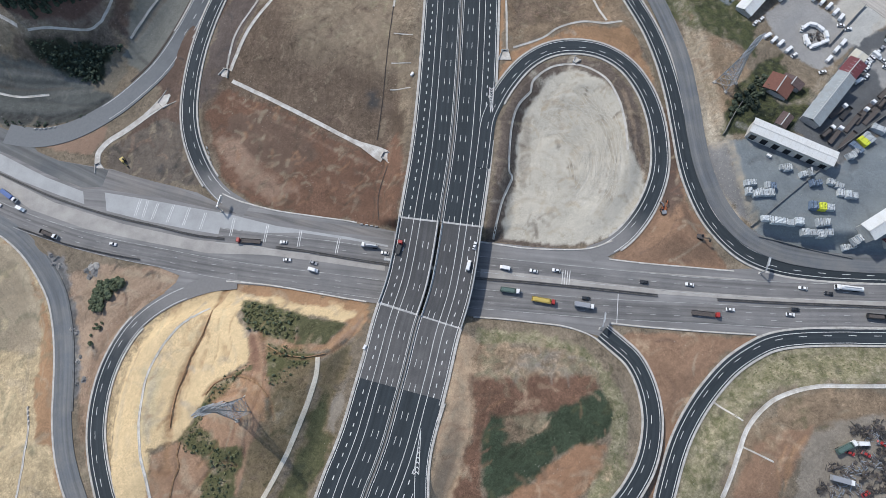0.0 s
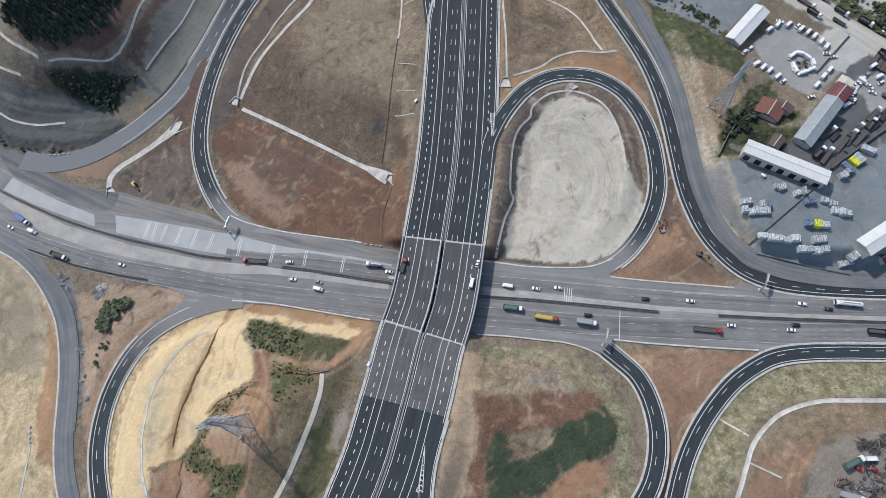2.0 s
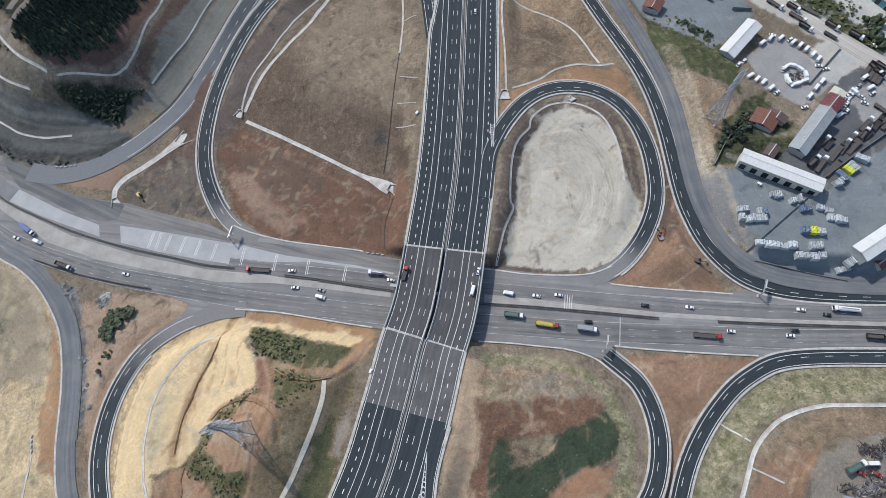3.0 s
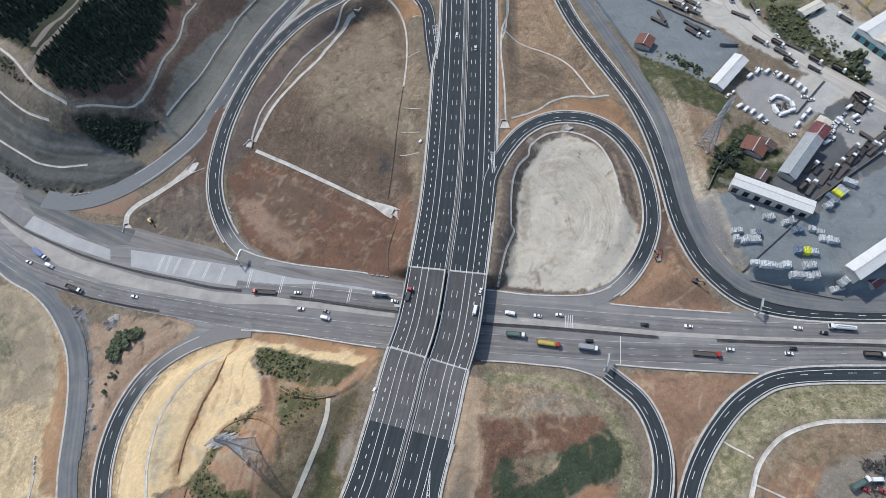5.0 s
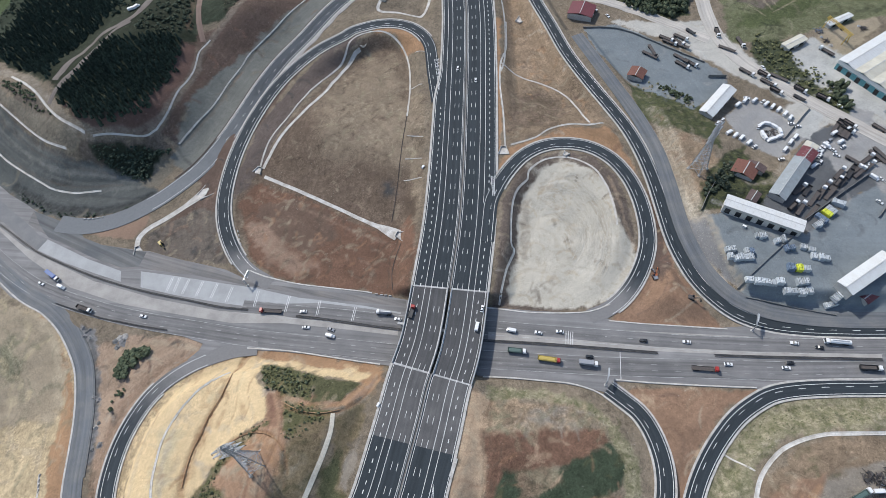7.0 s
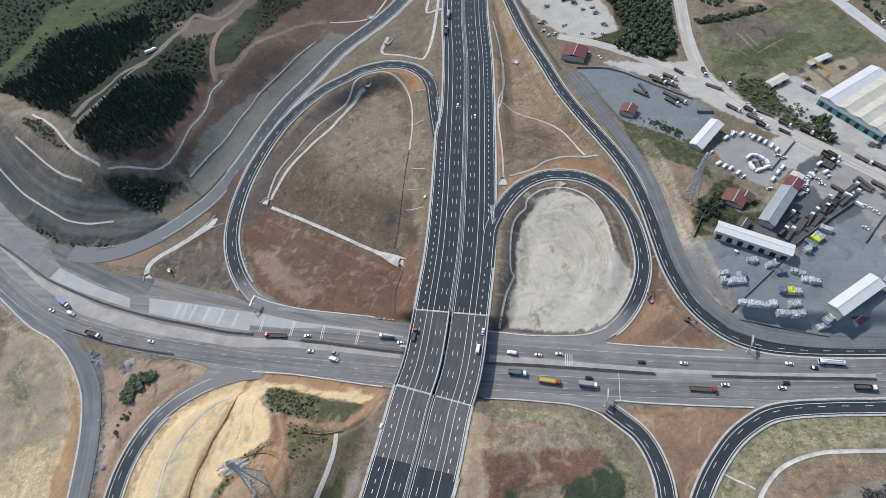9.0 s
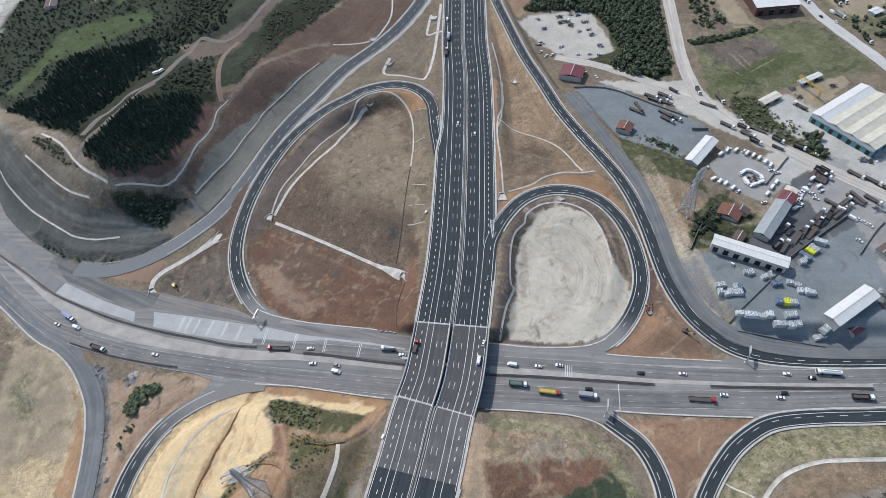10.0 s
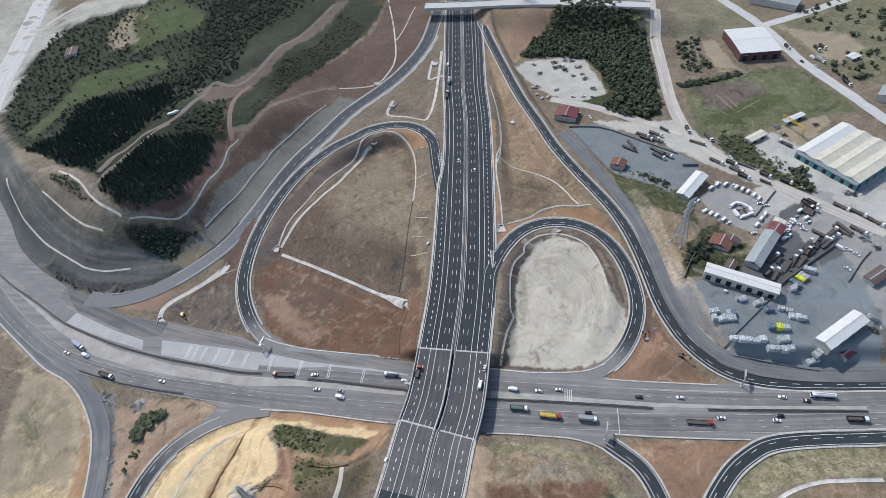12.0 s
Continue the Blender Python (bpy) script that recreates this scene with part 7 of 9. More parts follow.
def conifer_shape(r):
    """Verts and faces of one unit conifer crown: four ragged tiers of needles."""
    vs, fs = [], []
    for k in range(4):
        z0, rad, top = 0.08 + 0.2 * k, 0.5 * (1 - 0.2 * k), 0.08 + 0.2 * k + 0.36
        n, base = 7, len(vs)
        for i in range(n):
            a = 6.283 * i / n + k
            q = rad * r.uniform(0.65, 1.1)
            vs.append((q * math.cos(a), q * math.sin(a), z0 + r.uniform(-0.04, 0.05)))
        vs.append((r.uniform(-0.03, 0.03), r.uniform(-0.03, 0.03), top))
        fs += [(base + i, base + (i + 1) % n, base + n) for i in range(n)]
    return np.array(vs), fs


def clump_shape(r, blobs=6):
    """Verts and faces of one unit broad crown: uneven blobs of foliage."""
    ico = bmesh.new()
    bmesh.ops.create_icosphere(ico, subdivisions=1, radius=1.0)
    iv = np.array([v.co[:] for v in ico.verts])
    ifs = [tuple(v.index for v in f.verts) for f in ico.faces]
    ico.free()
    vs, fs = [], []
    for k in range(blobs):
        a, d = r.uniform(0, 6.28), r.uniform(0.08, 0.34)
        size = r.uniform(0.17, 0.30)
        c = np.array((d * math.cos(a), d * math.sin(a), r.uniform(0.25, 0.78)))
        base = len(vs)
        vs += (iv * size * np.array([[r.uniform(0.65, 1.25) for _ in range(3)] for _ in iv]) + c).tolist()
        fs += [tuple(base + i for i in f) for f in ifs]
    return np.array(vs), fs


def wood(name, spots, shapes, mat, label, category="wood"):
    """Many trees in one mesh: spots are (x, y, width, height)."""
    r = random.Random(len(spots))
    verts, faces, base = [], [], 0
    X, Y = np.array([s[0] for s in spots]), np.array([s[1] for s in spots])
    G = ground_height(X, Y)
    for (x, y, w, h), g in zip(spots, G):
        vs, fs = shapes[r.randrange(len(shapes))]
        a = r.uniform(0, 6.28)
        c, s = math.cos(a), math.sin(a)
        q = np.stack([(vs[:, 0] * c - vs[:, 1] * s) * w + x, (vs[:, 0] * s + vs[:, 1] * c) * w + y, vs[:, 2] * h + g - 0.1 * h], 1)
        verts.append(q)
        faces += [tuple(base + i for i in f) for f in fs]
        base += len(q)
    me = bpy.data.meshes.new(name)
    me.from_pydata(np.vstack(verts).tolist(), [], faces)
    me.materials.append(mat)
    return tagged(new(name, me), label, category, kind="stuff")


def scatter(outline, gap, r, keep=1.0, wide=(3, 5), tall=(5, 9)):
    """Uneven spots inside an outline, about gap metres apart."""
    xs, ys = [p[0] for p in outline], [p[1] for p in outline]
    gx, gy = np.meshgrid(np.arange(min(xs), max(xs), gap), np.arange(min(ys), max(ys), gap))
    n = gx.size
    rs = np.random.RandomState(r.randrange(9999))
    gx = gx.ravel() + rs.uniform(-0.5, 0.5, n) * gap
    gy = gy.ravel() + rs.uniform(-0.5, 0.5, n) * gap
    inside = outline_distance(gx, gy, list(outline)) < 1.5 * waves(gx, gy, 12, 77)
    inside &= rs.rand(n) < keep
    out = []
    for x, y in zip(gx[inside], gy[inside]):
        k = r.uniform(0, 1) ** 1.5
        out.append((float(x), float(y), wide[0] + (wide[1] - wide[0]) * k, tall[0] + (tall[1] - tall[0]) * k))
    return out


rt = random.Random(4)
WOOD_TRACK = [
    (-262.8, 189.3), (-257.6, 202.7), (-250.3, 220.6), (-243.6, 241.4), (-233.8, 253.7), (-216.8, 264.1),
]
laid("road", WOOD_TRACK, 4.0, HILL_SOIL, "pale dirt track between the pine woods")


def clear_of(spots):
    """Leaves out trees that would stand on the tracks."""
    lines = [curve_points([(x, y, 0) for x, y in pts], 4.0) for pts in (WOOD_TRACK, HILL_TRACK, HILL_TRACK_B)]
    X, Y = np.array([s[0] for s in spots]), np.array([s[1] for s in spots])
    near = np.minimum.reduce([line_distance(X, Y, line)[0] for line in lines])
    return [s for s, d in zip(spots, near) if d > 4.2]


def open_field(s):
    """Distance of a tree to the two open meadows."""
    return min(float(outline_distance(np.array([s[0]]), np.array([s[1]]), list(m))[0]) for m in (MEADOW_A, MEADOW_B))


CONIFERS = [conifer_shape(rt) for _ in range(9)]
CLUMPS = [clump_shape(rt, 7) for _ in range(9)]
LOW_CLUMPS = [clump_shape(rt, 5) for _ in range(7)]
PINES_A = [
    (-263, 207), (-256, 212), (-252, 233), (-237, 248), (-211, 244), (-182, 253), (-179, 243), (-181, 222), (-185, 199), (-191, 188), (-192, 180), (-206, 169), (-222, 165), (-236, 171), (-252, 187),
]
PINES_B = [
    (-365.7, 282.5), (-351.4, 307), (-364.3, 371.8), (-353.1, 391.2), (-298.8, 396.2), (-268.8, 402.7), (-231.3, 307.8), (-249.2, 281.7),
    (-271.1, 258.8), (-268.2, 213.1), (-317.1, 250.9),
]
PINES_C = [
    (-231, 150), (-201, 156), (-181, 158), (-195, 149), (-196, 141), (-203, 138), (-218, 143),
]
PINES_D = [
    (-231, 156), (-211, 155.5), (-213, 153.5), (-231, 153.5),
]
WOOD_A = [
    (110, 374), (131, 404), (153, 422), (180, 436), (207, 446), (229, 438), (229, 412), (246, 394), (237, 347), (223, 280), (217, 257), (199, 247), (183, 255), (168, 271), (178, 279), (186, 291), (183, 327), (176, 357), (146, 368),
]
WOOD_LIGHT = [
    (131, 406), (153, 424), (173, 470), (187, 466), (176, 432), (200, 440), (232, 446), (246, 440), (248, 396), (229, 414), (206, 446), (180, 438),
]
HILL_SCRUB = [
    (-421.7, 351.4), (-448.8, 398.3), (-458.3, 496.3), (-458.2, 567.3), (-383.5, 612.3), (-306.3, 644), (-154.4, 620), (-120.5, 576),
    (-193.9, 480.6), (-245.9, 390.1), (-325.7, 382.8), (-346.8, 343), (-335.7, 270.5),
]
MEADOW_A = [
    (-399.9, 336.1), (-385.8, 396), (-383.6, 441.5), (-342.9, 457), (-293.6, 471), (-279.8, 443.7), (-306.9, 424), (-338.3, 402.4), (-374.6, 382.7),
    (-386.2, 326.5),
]
MEADOW_B = [
    (-331.7, 486.9), (-358.7, 542.8), (-357, 613.8), (-320.9, 639), (-232.7, 541.4), (-280.5, 530.9), (-308.6, 516),
]
HILL_WOOD = [
    (-268.1, 400.1), (-249.9, 444), (-260.1, 518.4), (-261.1, 614), (-152.7, 601.8), (-162.5, 554.5), (-194.6, 484.3), (-189.2, 430.6),
    (-239.1, 388.9),
]
STRIP_WOOD = [
    (-245.8, 285.2), (-233.8, 313.1), (-265.2, 398.9), (-237.5, 395.4), (-193.5, 420.9), (-183.1, 396.8), (-223.2, 348.6), (-221.1, 278.2),
]
RED_WOOD = [
    (-138.4, 393.1), (-111.9, 420.4), (-89.1, 532), (-52.9, 477.9), (-74.1, 412.4), (-102.4, 369), (-123.6, 353.6), (-148.8, 273.6), (-157, 297.1),
    (-146.8, 358.7),
]
RED_WOOD_B = [
    (-215.4, 259.4), (-190.1, 327.4), (-173.7, 298), (-172.1, 258.6), (-198.1, 244.3),
]
EAST_SCRUB = [
    (190.5, 93.3), (203.7, 95.7), (208, 88.1), (186.4, 76.8), (167.5, 66.1), (172.2, 78.2),
]
HAUL_SCRUB = [
    (256.6, 218.2), (271.3, 207.2), (275.6, 185.4), (290, 167.3), (287.7, 156.5), (292.4, 136.7), (286.9, 131.1), (278.7, 140.4), (264.7, 162),
    (251.7, 178.7), (245.7, 197.9),
]
HAUL_TREES = [
    (286.7, 160.8), (293.1, 158.3), (294.8, 136.3), (289.2, 130.7), (285.3, 138), (283.3, 149.7),
]
EAST_HEDGE = [
    (168.5, 174.6), (178.6, 168.4), (190.2, 155.4), (186.5, 149.5), (172.8, 162.7),
]
FIELD_SCRUB = [
    (272, 369), (298, 374), (296, 357), (284, 338), (292, 334), (291, 316), (274, 310), (258, 316), (264, 332), (266, 345),
]
FIELD_SCRUB_B = [
    (411.4, 404.5), (464.4, 411.2), (516.9, 376.9), (464.7, 295.1), (448.8, 332.3), (419.5, 351.3),
]
FIELD_SCRUB_C = [
    (387.2, 291.9), (419.7, 311), (451.6, 309), (429.1, 272.3), (391.2, 261.2),
]
KNOLL_SCRUB = [
    (-102.8, -9.8), (-89.4, -12.9), (-71.1, -19.8), (-72.1, -34), (-83.2, -30.6), (-95.7, -25),
]
KNOLL_SCRUB_B = [
    (-85, -33.8), (-65.7, -40.4), (-61.4, -45.2), (-70.5, -50.2), (-75.2, -55.9), (-82.3, -54.9),
]
KNOLL_SCRUB_C = [
    (-128.7, -78.3), (-123.1, -69.4), (-117.8, -60.8), (-106.5, -50.6), (-94.4, -47.1), (-105, -55.2), (-115.9, -63.1), (-121.4, -71.4),
    (-108.7, -82.3), (-98.3, -85.5), (-105.4, -105.8), (-118.3, -104.6), (-114.2, -92.4), (-125.6, -82.5),
]
WEST_BUSHES = [
    (-193, 4), (-186, 10), (-174, 11.5), (-173, 7), (-181, 2), (-186, -7), (-191, -7),
]
WEST_BUSHES_B = [
    (-190.6, -12.5), (-186.5, -9.7), (-184.1, -16.3), (-187.8, -28.4), (-190.6, -26.6),
]
GREEN_STRIP = [
    (153.4, 184.3), (180, 173.2), (196.1, 149.1), (190.8, 141.6), (170.1, 158.5), (154.5, 172.7),
]
BUSH_SE = [
    (54.2, -41.7), (78.8, -52), (89.5, -72.3), (88.7, -95.9), (78.5, -118.2), (71.9, -117.8), (83.2, -92.9), (84, -71.9), (75.5, -54.7),
    (53.8, -45.1),
]
DRY_SE = [
    (143.9, -65.3), (158.4, -60.9), (180.2, -58.5), (216.2, -62.7), (213.6, -70.6), (171.7, -70.2), (151.6, -76.7), (142.5, -81.4),
]
wood("pine_wood", clear_of(scatter(PINES_A, 2.5, rt, 0.95, (2.8, 4.4), (4, 7))), CONIFERS, PINE, "dense dark pine wood on the hilltop")
wood("pine_wood", clear_of(scatter(PINES_B, 2.9, rt, 0.85, (3.0, 4.8), (4, 7.5))), CONIFERS, PINE, "dark pine wood along the valley side")
wood("pine_wood", scatter(PINES_C, 1.9, rt, 0.95, (2.4, 3.8), (1.6, 3.2)) + scatter(PINES_D, 1.9, rt, 0.8, (1.8, 3.0), (1.2, 2.4)), CLUMPS, PINE, "dark pine clump on the cut slope")
SLOPE_SHRUBS = [
    (-319, 231), (-298, 221), (-278, 201), (-263, 186), (-256, 176), (-270, 184), (-290, 201), (-309, 216),
]
wood("scrub", scatter(SLOPE_SHRUBS, 3.0, rt, 0.6, (2.0, 4.2), (1.2, 2.8)), CLUMPS, BROADLEAF, "dark shrubs along the terrace on the cut slope")
wood("broadleaf_wood", scatter(WOOD_A, 3.5, rt, 0.95, (4.2, 6.8), (5, 7.2)), CLUMPS, BROADLEAF, "dense green broadleaf wood beside the dirt lot")
wood("broadleaf_wood", scatter(WOOD_LIGHT, 4.2, rt, 0.7, (3.0, 6.5), (3, 6)), CLUMPS, SCRUB, "loose light green wood beside the bare mound")
hill_spots = [s for s in clear_of(scatter(HILL_SCRUB, 4.4, rt, 0.62, (1.6, 5.0), (1.2, 3.8))) if open_field(s) > 1.0 or rt.random() < 0.12]
wood("scrub", hill_spots[::3], CLUMPS, HILL_LEAF, "scattered dark trees on the green hillside")
wood("scrub", [s for k, s in enumerate(hill_spots) if k % 3], LOW_CLUMPS, HILL_LEAF, "low olive bushes on the green hillside")
wood("scrub", clear_of(scatter(STRIP_WOOD, 3.6, rt, 0.55, (2.0, 4.5), (2, 5))), CLUMPS, PINE, "dark shrubs between the pines and the hill track")
wood("scrub", clear_of(scatter(HILL_WOOD, 4.4, rt, 0.62, (2.4, 5.5), (2, 4.5))), CLUMPS, HILL_LEAF, "dark trees along the valley bottom")
wood("scrub", scatter(RED_WOOD, 3.4, rt, 0.5, (1.5, 4.0), (0.8, 2.2)), LOW_CLUMPS, DULL_SCRUB, "low dull scrub on the red hillside")
wood("scrub", clear_of(scatter(RED_WOOD_B, 3.4, rt, 0.7, (2, 4.5), (1.2, 3.0))), CLUMPS, HILL_LEAF, "low green bushes beside the hill track")
wood("scrub", scatter(EAST_SCRUB, 2.8, rt, 0.85, (3.0, 5.5), (2.5, 5)), CLUMPS, HILL_LEAF, "green trees round the red-roofed houses")
wood("scrub", scatter(HAUL_SCRUB, 2.8, rt, 0.5, (1.5, 4.0), (1, 2.5)), LOW_CLUMPS, SCRUB, "low brownish green scrub beside the haul road")
wood("scrub", scatter(HAUL_TREES, 3.6, rt, 0.9, (4, 7), (5, 8)) + scatter(EAST_HEDGE, 2.6, rt, 0.8, (2.5, 4), (2, 4)), CLUMPS, BROADLEAF, "green trees and hedge along the haul road")
wood("scrub", scatter(FIELD_SCRUB, 5.0, rt, 0.6, (4, 8), (3, 6)) + scatter(FIELD_SCRUB_B, 8.0, rt, 0.4, (4, 8), (3, 6)) + scatter(FIELD_SCRUB_C, 6.0, rt, 0.5, (3, 7), (3, 6)), CLUMPS, BROADLEAF, "loose green bushes among the fields")
KNOLL_EDGE = [(-90, -44), (-101, -47), (-107, -49), (-114, -52.5), (-118, -57), (-123, -67), (-126, -76), (-122, -76), (-118, -66), (-113, -57), (-106, -53), (-97, -49.5)]
knoll_spots = scatter(KNOLL_SCRUB, 1.25, rt, 0.62, (0.8, 2.8), (0.5, 2.0)) + scatter(KNOLL_SCRUB_B, 1.4, rt, 0.5, (0.6, 2.2), (0.4, 1.4)) + scatter(KNOLL_SCRUB_C, 1.4, rt, 0.5, (0.6, 2.2), (0.4, 1.4)) + scatter(KNOLL_EDGE, 1.3, rt, 0.5, (0.7, 2.0), (0.4, 1.2))
wood("scrub", knoll_spots[::2], LOW_CLUMPS, BROADLEAF, "dark green scrub on the eroded knoll")
wood("scrub", knoll_spots[1::2], LOW_CLUMPS, SCRUB, "low olive scrub and weeds on the eroded knoll")
wood("scrub", scatter(BUSH_SE, 1.5, rt, 0.4, (0.5, 1.5), (0.15, 0.5)) + scatter(DRY_SE, 1.5, rt, 0.4, (0.5, 1.6), (0.15, 0.5)) + scatter(GREEN_STRIP, 2.2, rt, 0.4, (0.8, 2.6), (0.4, 1.8)), LOW_CLUMPS, TUFT, "low tufts of grass and weeds beside the ramps")


def bush(x, y, w, h, label):
    """A single bush: short stem and an uneven crown."""
    r = random.Random(int(x * 7 + y * 13))
    b = thing("bush", label, "bush", "bushes beside the side road")
    b.matrix_basis = pose(x, y, at_ground(x, y), 0, 0, r.uniform(0, 360))
    vs, fs = clump_shape(r, 9)
    me = bpy.data.meshes.new("crown")
    me.from_pydata((vs * np.array((w, w, h)) - np.array((0, 0, 0.1 * h))).tolist(), [], fs)
    me.materials.append(BROADLEAF)
    part("crown", me, b)
    bm = bmesh.new()
    for k in range(3):
        bar_into(bm, (0.1 * k, 0, -0.3), (r.uniform(-0.5, 0.5), r.uniform(-0.5, 0.5), h * 0.5), 0.14)
    part("stem", from_bm("stem", bm, BARK), b)


for x, y, w, h in scatter(WEST_BUSHES, 2.3, rt, 1.0, (4.0, 5.4), (2.6, 4.2)) + scatter(WEST_BUSHES_B, 3.2, rt, 0.6, (2, 3.4), (1.5, 2.8)):
    bush(x, y, w, h, "dense dark green bush on the verge")

# ---- vehicles ----
def paint(name, colour):
    return material(name, colour, rough=0.35, spots=tuple(c * 0.8 for c in colour), scale=0.8, amount=0.3, fine=5, fine_amount=0.05, spec=0.5)


WHITE_PAINT, GREY_PAINT, BLACK_PAINT = paint("white_paint", (0.78, 0.78, 0.77)), paint("grey_paint", (0.30, 0.31, 0.33)), paint("black_paint", (0.025, 0.027, 0.03))
RED_PAINT, BLUE_PAINT, YELLOW_PAINT = paint("red_paint", (0.38, 0.04, 0.035)), paint("blue_paint", (0.05, 0.11, 0.30)), paint("yellow_paint", (0.50, 0.38, 0.10))
GREEN_PAINT, ORANGE_PAINT = paint("green_paint", (0.10, 0.15, 0.13)), paint("orange_paint", (0.45, 0.14, 0.05))
GLASS = material("dark_vehicle_glass", (0.02, 0.025, 0.03), rough=0.1, fine_amount=0.02, spec=0.6)
TYRE = material("tyre_rubber", (0.02, 0.02, 0.021), rough=0.9)
LAMP = material("headlamp_lens", (0.75, 0.75, 0.72), rough=0.15)
RUST = material("rusty_steel", (0.088, 0.08, 0.076), spots=(0.12, 0.095, 0.082), scale=0.8, amount=0.7, fine=4)
PALE_TARP = material("pale_tarpaulin", (0.47, 0.50, 0.51), rough=0.6, spots=(0.34, 0.37, 0.39), scale=0.6, amount=0.7, fine=2, fine_amount=0.15, per_object=0.2)
BLUE_TARP = material("blue_grey_tarpaulin", (0.15, 0.20, 0.27), rough=0.6, spots=(0.1, 0.14, 0.2), scale=0.6, amount=0.6, fine=2)
LIME_TARP = material("lime_tarpaulin", (0.60, 0.64, 0.06), rough=0.6, spots=(0.5, 0.52, 0.06), scale=0.8, amount=0.4)
WHEEL_SMALL, WHEEL_BIG = wheel_mesh(0.33, 0.24, TYRE), wheel_mesh(0.52, 0.34, TYRE)


def car(body_paint, label, group, length=4.4, van=False):
    c = thing("van" if van else "car", label, "van" if van else "car", group)
    w, k = (2.0, length / 5.4) if van else (1.8, length / 4.4)
    if van:
        hull = [(-2.7, 0.35), (-2.7, 2.1), (-2.5, 2.3), (1.3, 2.3), (2.0, 1.35), (2.65, 1.1), (2.7, 0.35)]
        cabin = [(1.2, 1.3), (1.25, 2.2), (1.95, 1.4)]
        wheels, wr = (-1.7, 1.75), 2
    else:
        hull = [(-2.15, 0.3), (-2.2, 0.85), (-2.0, 0.98), (0.9, 0.95), (2.0, 0.78), (2.18, 0.6), (2.15, 0.3)]
        cabin = [(-1.75, 0.96), (-1.2, 1.42), (0.15, 1.45), (0.95, 0.94)]
        wheels, wr = (-1.3, 1.35), 1
    part("body", side_mesh("body", [(x * k, z) for x, z in hull], w, body_paint, 0.1, 0.08), c)
    part("glazing", side_mesh("glazing", [(x * k, z) for x, z in cabin], w * (1.0 if van else 0.9), GLASS, 0.03, 0.16), c, "dark glass")
    if not van:
        part("roof", box_mesh("roof", (1.35 * k, 1.22, 0.06), (-0.5 * k, 0, 1.455), body_paint, 0.02), c)
    for x in wheels:
        for s in (-1, 1):
            wh = part("wheel", WHEEL_SMALL, c)
            wh.matrix_basis = pose(x * k, s * (w / 2 - 0.1), 0.33)
    for s in (-1, 1):
        part("headlight", box_mesh("headlight", (0.1, 0.35, 0.14), ((2.68 if van else 2.12) * k, s * 0.6, 0.72), LAMP), c)
    return c


def truck(cab_paint, cargo, cargo_paint, label, group, length=9.0):
    """A lorry: chassis, cab with windscreen, and a box, tipper, tank, mixer or bare flatbed behind it."""
    t = thing("truck", label, "truck", group)
    part("chassis", box_mesh("chassis", (length, 0.9, 0.3), (0, 0, 0.85), DARK_STEEL, 0.03), t)
    f = length / 2
    cab = part("cab", side_mesh("cab", [(f - 2.1, 0.6), (f - 2.1, 2.95), (f - 0.5, 2.95), (f - 0.05, 1.7), (f, 0.6)], 2.4, cab_paint, 0.1, 0.06), t)
    part("windscreen", side_mesh("windscreen", [(f - 0.42, 2.75), (f - 0.1, 1.75), (f + 0.0, 1.75), (f - 0.3, 2.8)], 2.1, GLASS, 0.0), cab)
    for s in (-1, 1):
        part("mirror", box_mesh("mirror", (0.12, 0.25, 0.5), (f - 0.3, s * 1.35, 2.1), BLACK_PAINT), cab)
    bl = length - 2.5
    bx = -f + bl / 2
    if cargo == "box":
        b = part("cargo_box", box_mesh("cargo_box", (bl, 2.5, 2.5), (bx, 0, 2.3), cargo_paint, 0.08), t)
    elif cargo == "tipper":
        bm = bmesh.new()
        for sz, cc in (((bl, 2.5, 0.15), (bx, 0, 1.15)), ((bl, 0.12, 1.4), (bx, -1.2, 1.8)), ((bl, 0.12, 1.4), (bx, 1.2, 1.8)), ((0.12, 2.3, 1.4), (bx - bl / 2, 0, 1.8)), ((0.12, 2.3, 1.4), (bx + bl / 2, 0, 1.8))):
            box_into(bm, sz, cc)
        b = part("tipper_body", from_bm("tipper_body", bm, cargo_paint), t)
        covered = cargo_paint is YELLOW_PAINT or cargo_paint is GREEN_PAINT
        part("load", box_mesh("load", (bl - 0.3, 2.25, 0.9), (bx, 0, 2.05 if covered else 1.65), cargo_paint if covered else RUST, 0.2, 0.9), b, "taut tarpaulin over the load" if covered else "heap of dark earth")
    elif cargo in ("tank", "mixer"):
        bm = bmesh.new()
        r2 = 1.15 if cargo == "tank" else 0.7
        bmesh.ops.create_cone(bm, cap_ends=True, segments=16, radius1=1.2, radius2=r2, depth=bl, matrix=Matrix.Translation((bx, 0, 2.15)) @ Matrix.Rotation(-math.pi / 2, 4, "Y"))
        b = part("tank", from_bm("tank", bm, cargo_paint), t)
        part("walkway", box_mesh("walkway", (bl * 0.8, 0.5, 0.1), (bx, 0, 3.35), STEEL), b)
    else:
        b = part("flatbed", box_mesh("flatbed", (bl, 2.45, 0.2), (bx, 0, 1.15), cargo_paint, 0.03), t)
        for s in (-1, 1):
            part("side_rail", box_mesh("side_rail", (bl, 0.08, 0.3), (bx, s * 1.2, 1.4), cargo_paint), b)
    for x in (f - 1.2, -f + 1.1, -f + 2.4) if length < 11 else (f - 1.2, f - 3.6, -f + 1.1, -f + 2.3, -f + 3.5):
        for s in (-1, 1):
            part("wheel", WHEEL_BIG, t).matrix_basis = pose(x, s * 1.05, 0.52)
    return t


